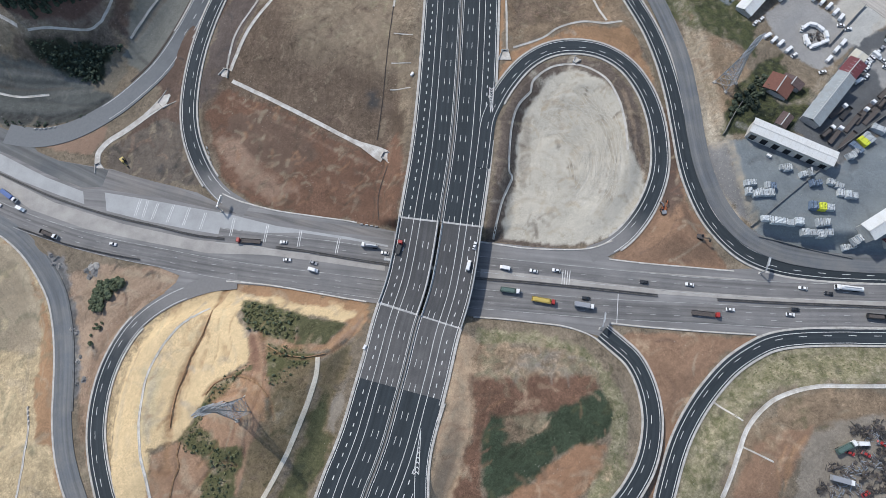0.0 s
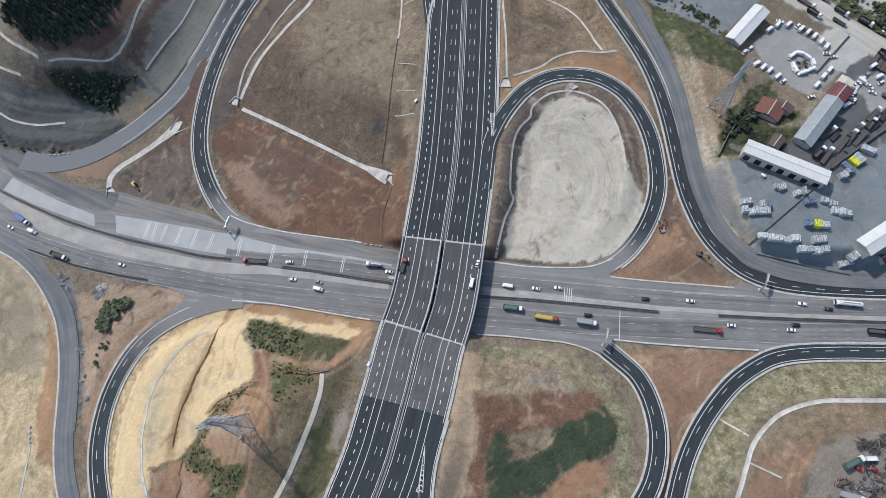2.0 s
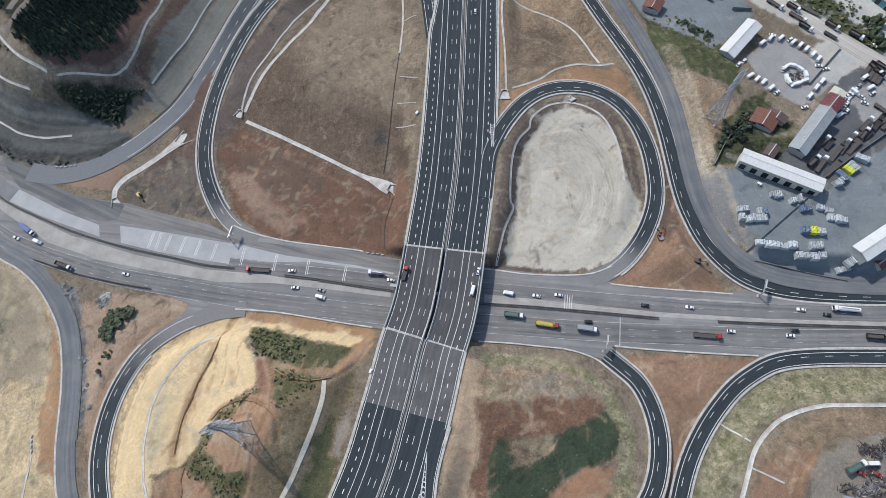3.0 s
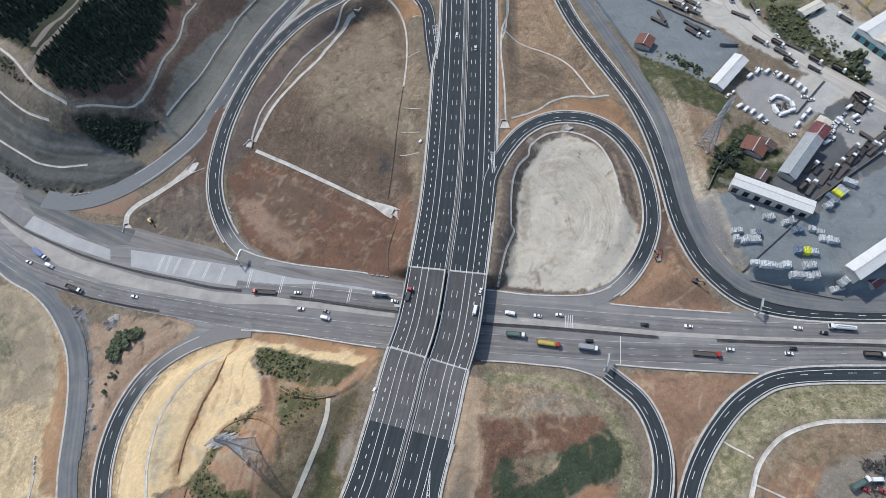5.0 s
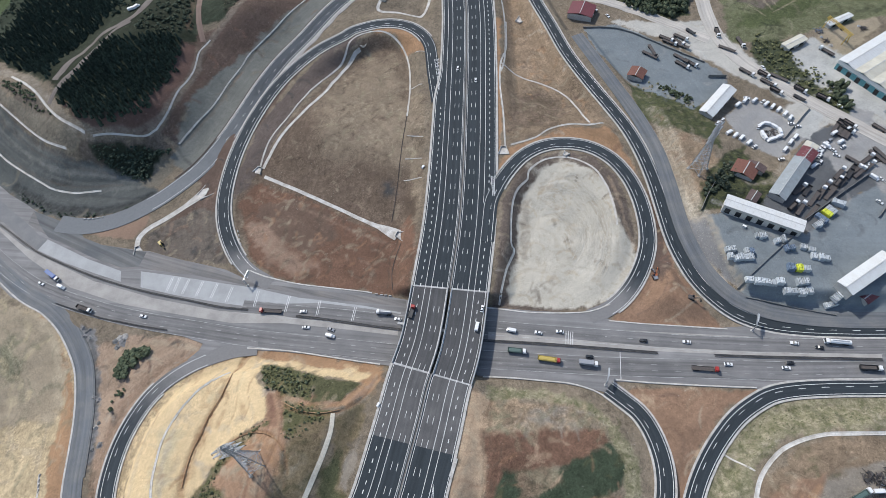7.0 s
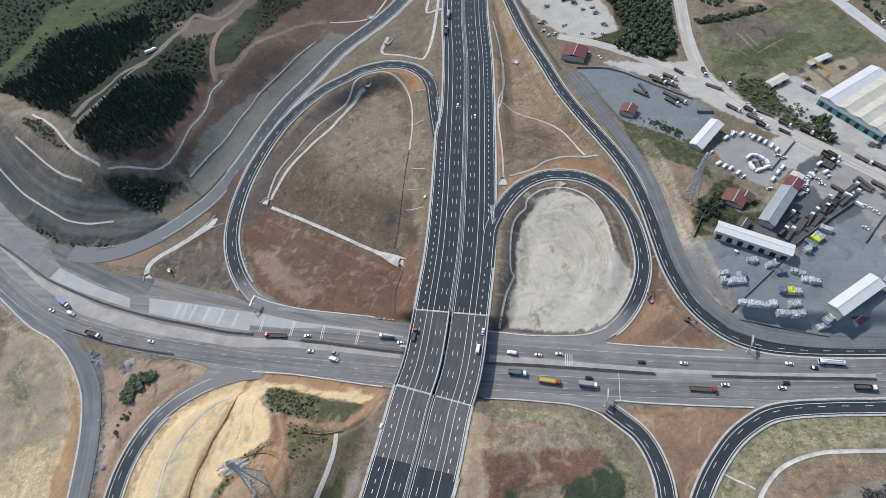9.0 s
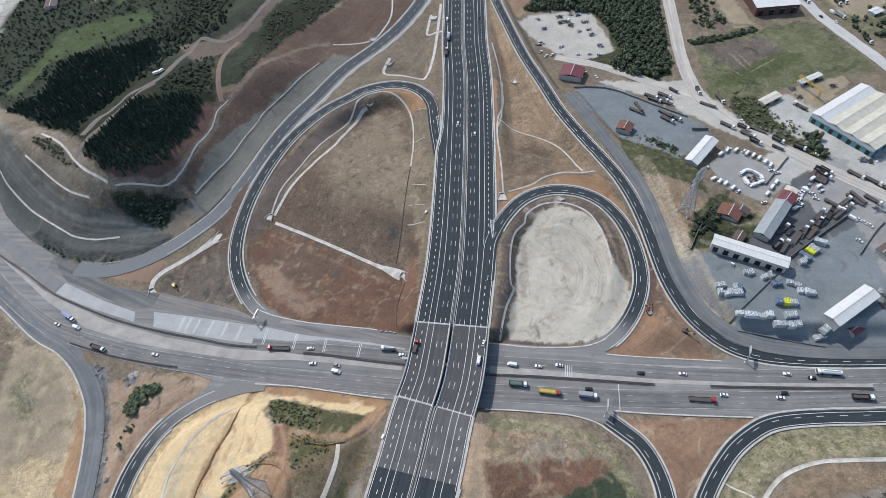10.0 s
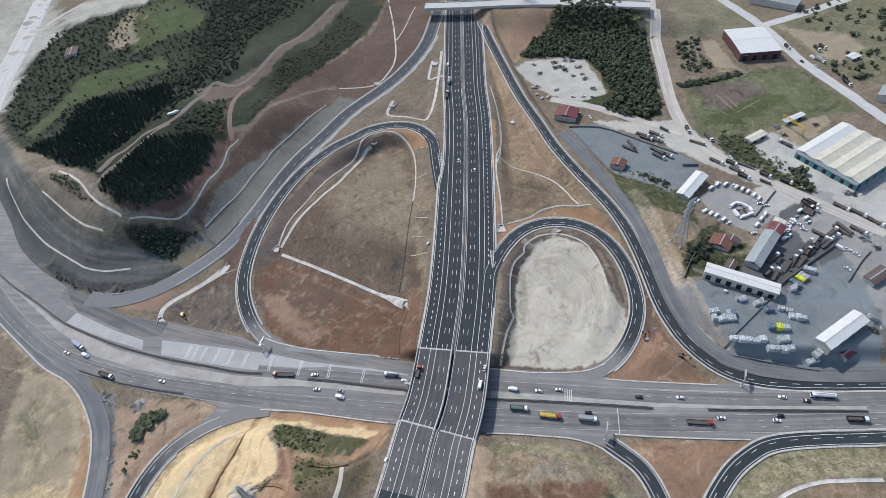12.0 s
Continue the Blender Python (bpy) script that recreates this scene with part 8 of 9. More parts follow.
def excavator(body_paint, label):
    e = thing("excavator", label, "excavator")
    for s in (-1, 1):
        part("track", side_mesh("track", [(-1.6, 0.0), (-1.9, 0.35), (-1.6, 0.75), (1.6, 0.75), (1.9, 0.35), (1.6, 0.0)], 0.55, TYRE, 0.05), e).location = (0, s * 1.05, 0)
    part("house", side_mesh("house", [(-1.9, 0.85), (-1.9, 1.7), (-0.6, 1.9), (1.1, 1.7), (1.2, 0.85)], 2.3, body_paint, 0.08), e)
    part("cab", side_mesh("cab", [(0.1, 1.0), (0.1, 2.7), (1.0, 2.7), (1.4, 1.0)], 0.9, GLASS, 0.05), e).location = (0, 0.65, 0)
    bm = bmesh.new()
    bar_into(bm, (1.0, -0.2, 1.3), (3.6, -0.2, 3.4), 0.42), bar_into(bm, (3.6, -0.2, 3.4), (5.2, -0.2, 1.3), 0.32)
    arm = part("boom", from_bm("boom", bm, body_paint), e)
    part("bucket", side_mesh("bucket", [(4.7, 0.2), (4.9, 1.3), (5.5, 1.3), (5.7, 0.5), (5.2, 0.1)], 1.0, DARK_STEEL, 0.03), arm).location = (0, -0.2, 0)
    return e


def trailer(label, group, length=12.0, mat=None):
    t = thing("trailer", label, "trailer", group)
    bed = part("bed", box_mesh("bed", (length, 2.45, 0.25), (0, 0, 1.2), mat or RUST, 0.03), t)
    part("headboard", box_mesh("headboard", (0.12, 2.45, 1.3), (length / 2 - 0.1, 0, 1.9), mat or RUST), bed)
    for s in (-1, 1):
        part("beam", box_mesh("beam", (length, 0.2, 0.4), (0, s * 0.5, 0.9), DARK_STEEL), t)
    for x in (-length / 2 + 1.2, -length / 2 + 2.4, -length / 2 + 3.6):
        for s in (-1, 1):
            part("wheel", WHEEL_BIG, t).matrix_basis = pose(x, s * 1.05, 0.52)
    part("landing_leg", box_mesh("landing_leg", (0.2, 1.8, 1.1), (length / 2 - 2.2, 0, 0.55), DARK_STEEL), t)
    return t


ROAD, YARD = "vehicles on the roads", "vehicles parked in the yards"
KINDS = {
    "cw": car(WHITE_PAINT, "white saloon car driving along the highway", ROAD), "cg": car(GREY_PAINT, "grey saloon car driving along the highway", ROAD), "cb": car(BLACK_PAINT, "black saloon car driving along the highway", ROAD),
    "cr": car(RED_PAINT, "dark red battered saloon car", ROAD), "vw": car(WHITE_PAINT, "white delivery van on the asphalt", ROAD, 5.6, True),
    "tb": truck(WHITE_PAINT, "box", BLUE_PAINT, "lorry with a blue box body and white cab", ROAD, 11.5), "td": truck(WHITE_PAINT, "tipper", BLACK_PAINT, "dark tipper lorry with a pale cab", ROAD, 11.0),
    "tg": truck(WHITE_PAINT, "tipper", GREEN_PAINT, "tipper lorry with a dull green body", ROAD, 10.5), "ty": truck(RED_PAINT, "tipper", YELLOW_PAINT, "tipper lorry with a yellow body and red cab", ROAD, 12.5),
    "tw": truck(WHITE_PAINT, "box", GREY_PAINT, "lorry with a grey box body and white cab", ROAD, 10.5), "tm": truck(WHITE_PAINT, "mixer", GREY_PAINT, "white and grey concrete mixer lorry", ROAD, 9.5),
    "tt": truck(WHITE_PAINT, "tank", WHITE_PAINT, "long white tanker lorry on the highway", ROAD, 13.0), "tf": truck(RED_PAINT, "flat", RUST, "rusty flatbed lorry with a red cab", ROAD, 14.0),
    "tr": truck(RED_PAINT, "flat", BLACK_PAINT, "small flatbed lorry with a red cab standing on the bridge", ROAD, 8.0),
    "yt": truck(WHITE_PAINT, "flat", RUST, "lorry with a white cab and rusty flatbed", YARD, 12.0), "yd": truck(WHITE_PAINT, "tipper", BLACK_PAINT, "parked tipper lorry with a black body", YARD, 9.5),
    "yc": car(WHITE_PAINT, "white car parked in the yard", YARD), "yg": car(GREY_PAINT, "grey car parked in the yard", YARD), "yv": car(WHITE_PAINT, "white van parked in the yard", YARD, 5.8, True),
    "tl": trailer("long rusty flatbed trailer without a lorry", "trailers in the yards", 13.0), "ts": trailer("short dark flatbed trailer without a lorry", "trailers in the yards", 8.5, DARK_STEEL),
}
USED = set()


def put(kind, x, y, turn, z):
    m = pose(x, y, z, 0, 0, turn)
    if kind in USED:
        copy_thing(KINDS[kind], m)
    else:
        KINDS[kind].matrix_basis = m
        USED.add(kind)


ROAD_CARS = [
    ("tb", -248.7, 67.2, -38), ("vw", -241.1, 58.6, -30), ("cw", -255.8, 62.8, -26), ("td", -221.1, 40.8, -25), ("cw", -182.3, 31.6, -17),
    ("tf", -102.5, 26.0, 171), ("cw", -82.6, 23.6, 174), ("cw", -80.4, 13.1, -6), ("cg", -65.5, 10.1, -24), ("vw", -65.7, 6.0, -20),
    ("tm", -33.8, 17.0, 167), ("cw", -25.6, 12.2, 165), ("vw", 39.2, -2.0, 162), ("cw", 54.2, -5.0, 161), ("cw", 66.2, -5.7, 165),
    ("cb", 110.8, -15.9, 167), ("cw", 133.8, -19.2, 166), ("cw", 189.9, -25.9, 165), ("tt", 211.6, -28.0, 168), ("cb", 201.8, -29.7, 165),
    ("tg", 40.7, -14.7, -13), ("ty", 57.5, -21.5, -15), ("tw", 78.2, -25.9, -14), ("cb", 79.7, -22.0, -10), ("tf", 138.8, -35.2, -11),
    ("cw", 151.7, -33.9, -9), ("cw", 180.6, -38.9, -10), ("cb", 183.6, -36.5, -10), ("td", 222.4, -43.6, -10)
]
for kind, x, y, turn in ROAD_CARS:
    put(kind, x, y, turn, 0.12)
DECK_CARS = [
    ("tr", -16.4, 12.2, 70), ("vw", 19.8, -1.0, 72), ("cw", 23.9, 9.5, 71), ("cw", 40.0, 192.1, 84)
]
for kind, x, y, turn in DECK_CARS:
    put(kind, x, y, turn, float(MAIN_LINE[np.argmin(abs(MAIN_LINE[:, 1] - y)), 2]) + 0.01)
FAR_CARS = [
    ("td", 27.2, 305.6, 80), ("tw", 31.4, 329.9, 80), ("vw", 32.8, 360.9, 82), ("cb", 63.5, 357.2, 83), ("cw", 28.1, 206.8, 81)
]
for kind, x, y, turn in FAR_CARS:
    put(kind, x, y, turn, 9.01)
CAR_ROW = [
    ("yv", 231.8, 150.0, 36), ("yv", 238.3, 145.7, 37), ("yv", 241.8, 142.9, 43), ("yv", 244.5, 139.4, 41), ("yv", 247.0, 134.7, 41),
    ("yv", 249.1, 130.9, 47), ("yc", 236.9, 148.2, 32), ("yc", 247.6, 125.5, -9), ("yc", 250.7, 122.4, 0), ("yv", 225.3, 150.7, 45),
    ("yv", 219.4, 147.7, 35), ("yv", 203.6, 121.7, 27), ("yv", 206.8, 118.8, 39), ("yv", 210.0, 116.2, 39), ("yv", 213.1, 111.2, 36),
    ("yc", 215.2, 107.3, 32), ("yc", 227.3, 153.0, -25), ("yc", 198.6, 130.8, 48), ("yc", 203.3, 134.0, 42)
]
CAR_RING = [
    ("yv", 227.4, 126.6, 34), ("yv", 232.1, 127.0, -21), ("yv", 235.6, 123.6, -55), ("yv", 237.1, 118.9, -91), ("yv", 234.2, 114.5, -165),
    ("yv", 228.4, 112.6, -166), ("yv", 225.2, 116.0, 96), ("yv", 224.8, 117.5, -94), ("yc", 225.1, 125.3, 61), ("yv", 234.1, 103.2, 42),
    ("yv", 240.1, 109.1, 45), ("yv", 245.2, 113.4, 43), ("yc", 227.6, 94.5, 9)
]
CAR_LOT = [
    ("yc", 256.1, 101.3, 46), ("yc", 258.3, 103.0, 45), ("yc", 253.4, 98.3, 45), ("yc", 255.4, 98.1, 45), ("yc", 259.1, 101.5, 45),
    ("yc", 261.9, 104.5, 46), ("yc", 250.7, 95.0, 38), ("yc", 253.1, 94.8, 38), ("yc", 250.9, 89.5, 45), ("yv", 245.8, 87.1, 27),
    ("yg", 265.2, 107.4, 38), ("yv", 270.9, 113.1, 27), ("yv", 271.5, 105.2, 23), ("yc", 270.8, 100.8, 25)
]
TRUCK_YARD = [
    ("yt", 226.8, 67.6, 32), ("ts", 230.6, 66.0, 42), ("yd", 217.1, 55.2, 35), ("yt", 220.7, 53.0, 45), ("tl", 226.3, 49.6, 40),
    ("tl", 232.2, 59.8, 43), ("yt", 238.9, 64.0, 45), ("yt", 244.4, 69.2, 37), ("tl", 244.6, 63.6, 39), ("tl", 251.6, 71.0, 39),
    ("ts", 256.1, 71.5, 39), ("yt", 257.9, 79.0, 39), ("ts", 263.3, 77.2, 43), ("yd", 253.9, 72.2, 43), ("tl", 272.4, 87.7, -53),
    ("ts", 266.5, 81.0, 40), ("yt", 270.5, 78.2, 33), ("yt", 278.4, 82.3, 33)
]
HAUL_TRUCKS = [
    ("yt", 190.2, 222.2, -44), ("yt", 201.3, 221.7, -46), ("tl", 198.7, 213.0, -39), ("tl", 194.8, 199.4, -53), ("yt", 200.3, 193.4, -53),
    ("ts", 210.4, 227.4, -59), ("tl", 230.6, 204.2, -41), ("yt", 235.9, 177.6, -53), ("yd", 246.6, 173.2, -53), ("yt", 246.9, 165.1, -51),
    ("tl", 256.0, 169.1, -47), ("yd", 249.1, 156.2, -52), ("yd", 265.3, 154.8, -52), ("ts", 261.9, 147.9, -52), ("yd", 277.0, 145.2, -49),
    ("yc", 249.1, 180.6, -73), ("yt", 242.4, 209.3, -85), ("yd", 229.3, 222.4, -95), ("tl", 176.6, 211.2, -82), ("yd", 278.7, 117.8, -65),
    ("yd", 280.1, 114.2, -52), ("yd", 283.5, 119.0, -58), ("yc", 284.6, 136.3, -49)
]
FAR_TRUCKS = [
    ("yt", 191.7, 217.9, -44), ("yt", 197.8, 217.4, -55), ("tl", 173.6, 206.9, -47), ("yt", 193.7, 192.3, -51), ("yd", 396.4, 324.3, -87),
    ("yd", 403.0, 326.1, -82), ("vw", 384.6, 310.4, -75), ("tw", 388.4, 303.2, -75), ("yd", 371.8, 333.5, -90), ("cb", 372.3, 305.8, -77),
    ("cw", 379.8, 295.1, -86), ("cw", 406.7, 410.5, 19), ("yd", 391.2, 262.1, -85), ("cw", 273.1, 435.1, -102), ("yc", 146.2, 292.4, -12),
    ("yc", 155.7, 290.9, 1), ("yc", 163.8, 288.8, -12), ("yc", 113.6, 303.1, 30), ("yc", 117.1, 295.6, 49), ("yc", 122.7, 296.4, 49),
    ("yc", 112.7, 315.4, -12), ("yc", 145.2, 266.4, -54), ("yc", 153.2, 256.7, -66), ("yt", 144.2, 346.6, 5)
]
MORE_TRUCKS = [
    ("tl", 274.4, 118.6, 45), ("tl", 276.2, 115.8, 45), ("tl", 278.0, 113.7, 45), ("tl", 279.9, 112.1, 46), ("yt", 301.0, 112.3, -57),
    ("yt", 308.5, 104.3, -55), ("yt", 315.1, 93.8, -61), ("yt", 298.2, 189.5, 123), ("tl", 291.1, 91.6, -72), ("tl", 288.0, 89.8, -66),
    ("yt", 298.8, 87.5, -58), ("yc", 281.0, 72.2, -56), ("yc", 282.9, 69.3, -67), ("yc", 284.8, 66.3, -61), ("yv", 277.5, 73.5, -56),
    ("yc", 271.0, 54.5, -55), ("yc", 278.9, 83.8, 32), ("yt", 268.5, 80.3, 28), ("yt", 280.4, 88.5, 30), ("yc", 251.3, 95.6, 47),
    ("yc", 254.2, 96.4, 48), ("yv", 260.9, 102.8, -55), ("yc", 263.8, 98.8, -55), ("yc", 263.9, 94.5, -34)
]
for group in (CAR_ROW, CAR_RING, CAR_LOT, TRUCK_YARD, HAUL_TRUCKS, FAR_TRUCKS, MORE_TRUCKS):
    for kind, x, y, turn in group:
        put(kind, x, y, turn, at_ground(x, y) + 0.2)


# tarpaulin-covered machine stacks in the yard
def covered_stack(lumps, label, turn, x, y):
    """Pieces under tarpaulins pushed together: each cover sags between its corners and is tied round."""
    s = thing("covered_machinery", label, "covered load", "covered stacks in the machinery yard")
    r = random.Random(int(x * 3 + y))
    for lx, ly, w, d, h, mat in lumps:
        bm = bmesh.new()
        bmesh.ops.create_cube(bm, size=1.0)
        bmesh.ops.subdivide_edges(bm, edges=bm.edges[:], cuts=3, use_grid_fill=True)
        for v in bm.verts:
            k = 1.0 - 0.16 * max(0.0, v.co.z)
            v.co = Vector((v.co.x * w * k + r.uniform(-0.14, 0.14), v.co.y * d * k + r.uniform(-0.14, 0.14), (v.co.z + 0.5) * h * r.uniform(0.86, 1.05)))
            v.co.z = max(v.co.z, 0.02)
        cover = part("cover", from_bm("cover", bm, mat), s)
        cover.location = (lx, ly, 0)
        bm = bmesh.new()
        for q in (-0.25, 0.25):
            box_into(bm, (0.12, d * 0.98, 0.1), (q * w, 0, h * 0.99))
        tagged(part("strap", from_bm("strap", bm, DARK_STEEL), cover), "dark tie strap")
    s.matrix_basis = pose(x, y, at_ground(x, y) - 0.05, 0, 0, turn)


def lumps(count, step, r, mats=None):
    return [(k * step + r.uniform(-0.4, 0.4) - count * step / 2, r.uniform(-0.6, 0.6), r.uniform(0.85, 1.1) * step, r.uniform(2.8, 4.4), r.uniform(2.2, 3.6), (mats or [PALE_TARP])[k % len(mats or [0])]) for k in range(count)]


rv = random.Random(12)
STACKS = [
    ("1", 192.2, 37.0, -7), ("2", 201.2, 33.0, 4), ("3", 173.2, 30.4, -6), ("4", 178.4, 24.4, -1), ("5", 205.2, 27.0, 4),
    ("6", 215.6, 25.0, -23), ("7", 220.3, 19.1, -14), ("8", 206.1, 13.9, -15), ("9", 185.4, 8.0, -12), ("10", 201.5, 0.8, -5),
    ("11", 204.7, 5.5, -6), ("12", 227.8, 41.8, 20), ("13", 232.6, 42.2, -58), ("14", 237.1, 45.4, -57), ("15", 240.7, 47.5, -58),
    ("16", 248.6, 53.5, -39), ("17", 222.3, -3.1, 23), ("18", 218.8, -6.4, 5), ("19", 170.9, 26.2, -5), ("20", 182.6, 27.8, -7)
]
STACK_SHAPE = {"1": (3, 2.0), "2": (3, 2.2), "3": (2, 3.0), "4": (4, 2.8), "5": (2, 2.6), "6": (2, 4.0), "7": (3, 3.4), "8": (3, 3.8), "9": (5, 4.0), "10": (4, 4.0), "11": (2, 3.2), "12": (3, 2.4),
               "13": (1, 7.5), "14": (1, 7.0), "15": (1, 7.0), "16": (1, 7.5), "17": (3, 2.8), "18": (3, 2.4), "19": (1, 3.0), "20": (2, 2.6)}
for key, x, y, turn in STACKS:
    n, step = STACK_SHAPE[key]
    mats = {"5": [BLUE_TARP], "8": [BLUE_TARP, LIME_TARP, PALE_TARP], "20": [PALE_TARP, BLUE_TARP], "13": [BLUE_TARP], "14": [LIME_TARP]}.get(key)
    covered_stack(lumps(n, step, rv, mats), "machinery stacked under a lime-yellow and grey tarpaulin" if key == "8" else "machinery stacked under a blue-grey tarpaulin" if key in ("5", "13") else "machinery stacked under pale grey tarpaulins", turn, x, y)

# excavators
DIGGERS = [
    ("a", -180.9, 83.8, -51), ("b", 127.8, 23.1, 63), ("c", 127.4, 21.9, 99), ("d", 142.1, 4.4, -25)
]
DIGGER_LOOK = {"a": (YELLOW_PAINT, "yellow tracked excavator on bare soil"), "b": (ORANGE_PAINT, "orange tracked excavator on the soil wedge"), "c": (GREY_PAINT, "grey excavator beside another machine"), "d": (RUST, "rusty brown excavator by the ramp")}
for key, x, y, turn in DIGGERS:
    place(excavator(*DIGGER_LOOK[key]), x, y, turn)

# ---- sign gantries, barrier blocks, walls ----
SIGN_BACK = material("sign_panel_back", (0.55, 0.57, 0.58), rough=0.4, metal=0.4)


def sign_gantry(x, y, turn, reach, label):
    """A cantilever sign: footing, post, twin-beam arm and a panel."""
    s = thing("sign_gantry", label, "road sign", "cantilever signs at the ramps")
    s.matrix_basis = pose(x, y, 0.05, 0, 0, turn)
    part("footing", box_mesh("footing", (1.4, 1.4, 0.6), (0, 0, 0.2), PALE_CONCRETE, 0.1), s)
    part("post", box_mesh("post", (0.5, 0.5, 7.4), (0, 0, 3.9), STEEL, 0.08), s)
    bm = bmesh.new()
    for z in (6.3, 7.3):
        bar_into(bm, (0, 0, z), (reach, 0, z), 0.32)
    for k in range(5):
        bar_into(bm, (reach * k / 5, 0, 6.3), (reach * (k + 1) / 5, 0, 7.3), 0.18)
    arm = part("arm", from_bm("arm", bm, STEEL), s)
    part("panel", box_mesh("panel", (reach * 0.62, 0.35, 2.6), (reach * 0.62, -0.3, 6.8), SIGN_BACK, 0.03), arm, "grey sign panel")


SIGNS = [
    (-117.9, 49.0, 71), (172.2, -13.2, 64), (85.9, -35.0, 72)
]
for x, y, turn in SIGNS:
    sign_gantry(x - 3.5 * math.cos(radians(turn)), y - 3.5 * math.sin(radians(turn)), turn, 7.5, "grey steel cantilever sign over the ramp")


def barrier_block():
    b = thing("barrier_block", "short white concrete barrier block", "barrier", "concrete barrier blocks")
    part("block", side_mesh("block", [(-0.9, 0), (-0.8, 0.85), (0.8, 0.85), (0.9, 0)], 0.9, PALE_CONCRETE, 0.06, 0.2), b)
    return b


BLOCKS_A = [
    (-38.2, 30.2), (-35.2, 29.5), (-32.5, 28.8), (-29.8, 28.1),
]
BLOCKS_B = [
    (-129.4, 86.5), (-128.3, 83.3), (-127.7, 80.3), (-126.6, 76.8), (-125.6, 73.8),
]
BLOCKS_C = [
    (-239.5, 111), (-236.3, 110.6), (-233.2, 110.6), (-230.1, 110.7), (-227, 110.8),
]
BLOCKS_D = [
    (-222.4, -56.3), (-221.6, -59), (-220.9, -61.6), (-220.1, -64.2),
]
block = barrier_block()
first = True
for pts, turn in ((BLOCKS_A, -8), (BLOCKS_B, -70), (BLOCKS_C, 5), (BLOCKS_D, 85)):
    for x, y in pts:
        m = pose(x, y, max(at_ground(x, y), 0) if turn in (-8, 5) else at_ground(x, y), 0, 0, turn)
        if first:
            block.matrix_basis, first = m, False
        else:
            copy_thing(block, m)

WALL_A = [
    (171, 9), (184.5, 18.2), (198, 27.4), (212, 37),
]
WALL_B = [
    (164.1, 60.3), (171.4, 70.7), (178.5, 79.3),
]
WALL_C = [
    (173.7, 3.2), (186, -1.1), (199.4, -6.4), (218.3, -12.7),
]
WALL_D = [
    (131.4, 246.5), (156.1, 241), (174, 227.4), (190.7, 211.3), (210.6, 192.9),
]
WALL_G = [
    (215.9, 42.3), (248.3, 61.3), (276.5, 77),
]
WALL_H = [
    (264.5, 43.3), (284.7, 60.4), (295.4, 68.1),
]
WALL_I = [
    (237, 112.4), (257.5, 131), (265, 137.5),
]
WALL_E = [
    (208.5, 177.9), (220.4, 175.6),
]
WALL_F = [
    (248.9, 290.1), (273.4, 290.8), (308.6, 297.2),
]
for pts, h in ((WALL_A, 1.0), (WALL_B, 2.0), (WALL_C, 1.4), (WALL_D, 1.4), (WALL_E, 2.4), (WALL_F, 2.0), (WALL_G, 1.8), (WALL_H, 1.4), (WALL_I, 1.6)):
    line = curve_points([(x, y, 0) for x, y in pts], 2.0)
    tagged(new("wall_yard", profile_mesh("wall_yard", line, [(-0.16, -0.6), (-0.14, h), (0.14, h), (0.16, -0.6)], WALL_BLOCK, z_of=ground_height)), "low dark block wall round the yard", "wall", kind="structure")

# heaps of rubble and scrap
def rubble_heap(x, y, size, mat, label):
    """A low heap of broken lumps on its own spread of grit."""
    r = random.Random(int(x * 3 + y * 17))
    h = thing("rubble_heap", label, "rubble heap", "heaps of rubble")
    ico = bmesh.new()
    bmesh.ops.create_icosphere(ico, subdivisions=1, radius=1.0)
    iv, ifs = np.array([q.co[:] for q in ico.verts]), [tuple(q.index for q in f.verts) for f in ico.faces]
    ico.free()
    vs, fs = [], []
    for k in range(16):
        a, d = r.uniform(0, 6.28), size * r.uniform(0, 1) ** 0.7
        k_size = r.uniform(0.2, 0.55) * (1.3 - 0.6 * d / size)
        base = len(vs)
        vs += (iv * k_size * np.array([[r.uniform(0.6, 1.3) for _ in range(3)] for _ in iv]) + np.array((d * math.cos(a), d * math.sin(a), 0.5 * (1 - d / size)))).tolist()
        fs += [tuple(base + i for i in f) for f in ifs]
    me = bpy.data.meshes.new("rubble")
    me.from_pydata(vs, [], fs)
    me.materials.append(mat)
    tagged(part("rubble", me, h), kind="stuff")
    vs = [(0, 0, 0.55)] + [(size * 1.15 * r.uniform(0.8, 1.15) * math.cos(t * 0.5236), size * 1.15 * r.uniform(0.8, 1.15) * math.sin(t * 0.5236), -0.25) for t in range(12)]
    me = bpy.data.meshes.new("grit")
    me.from_pydata(vs, [], [(0, 1 + t, 1 + (t + 1) % 12) for t in range(12)])
    me.materials.append(mat)
    part("grit", me, h)
    place(h, x, y, r.uniform(0, 360))


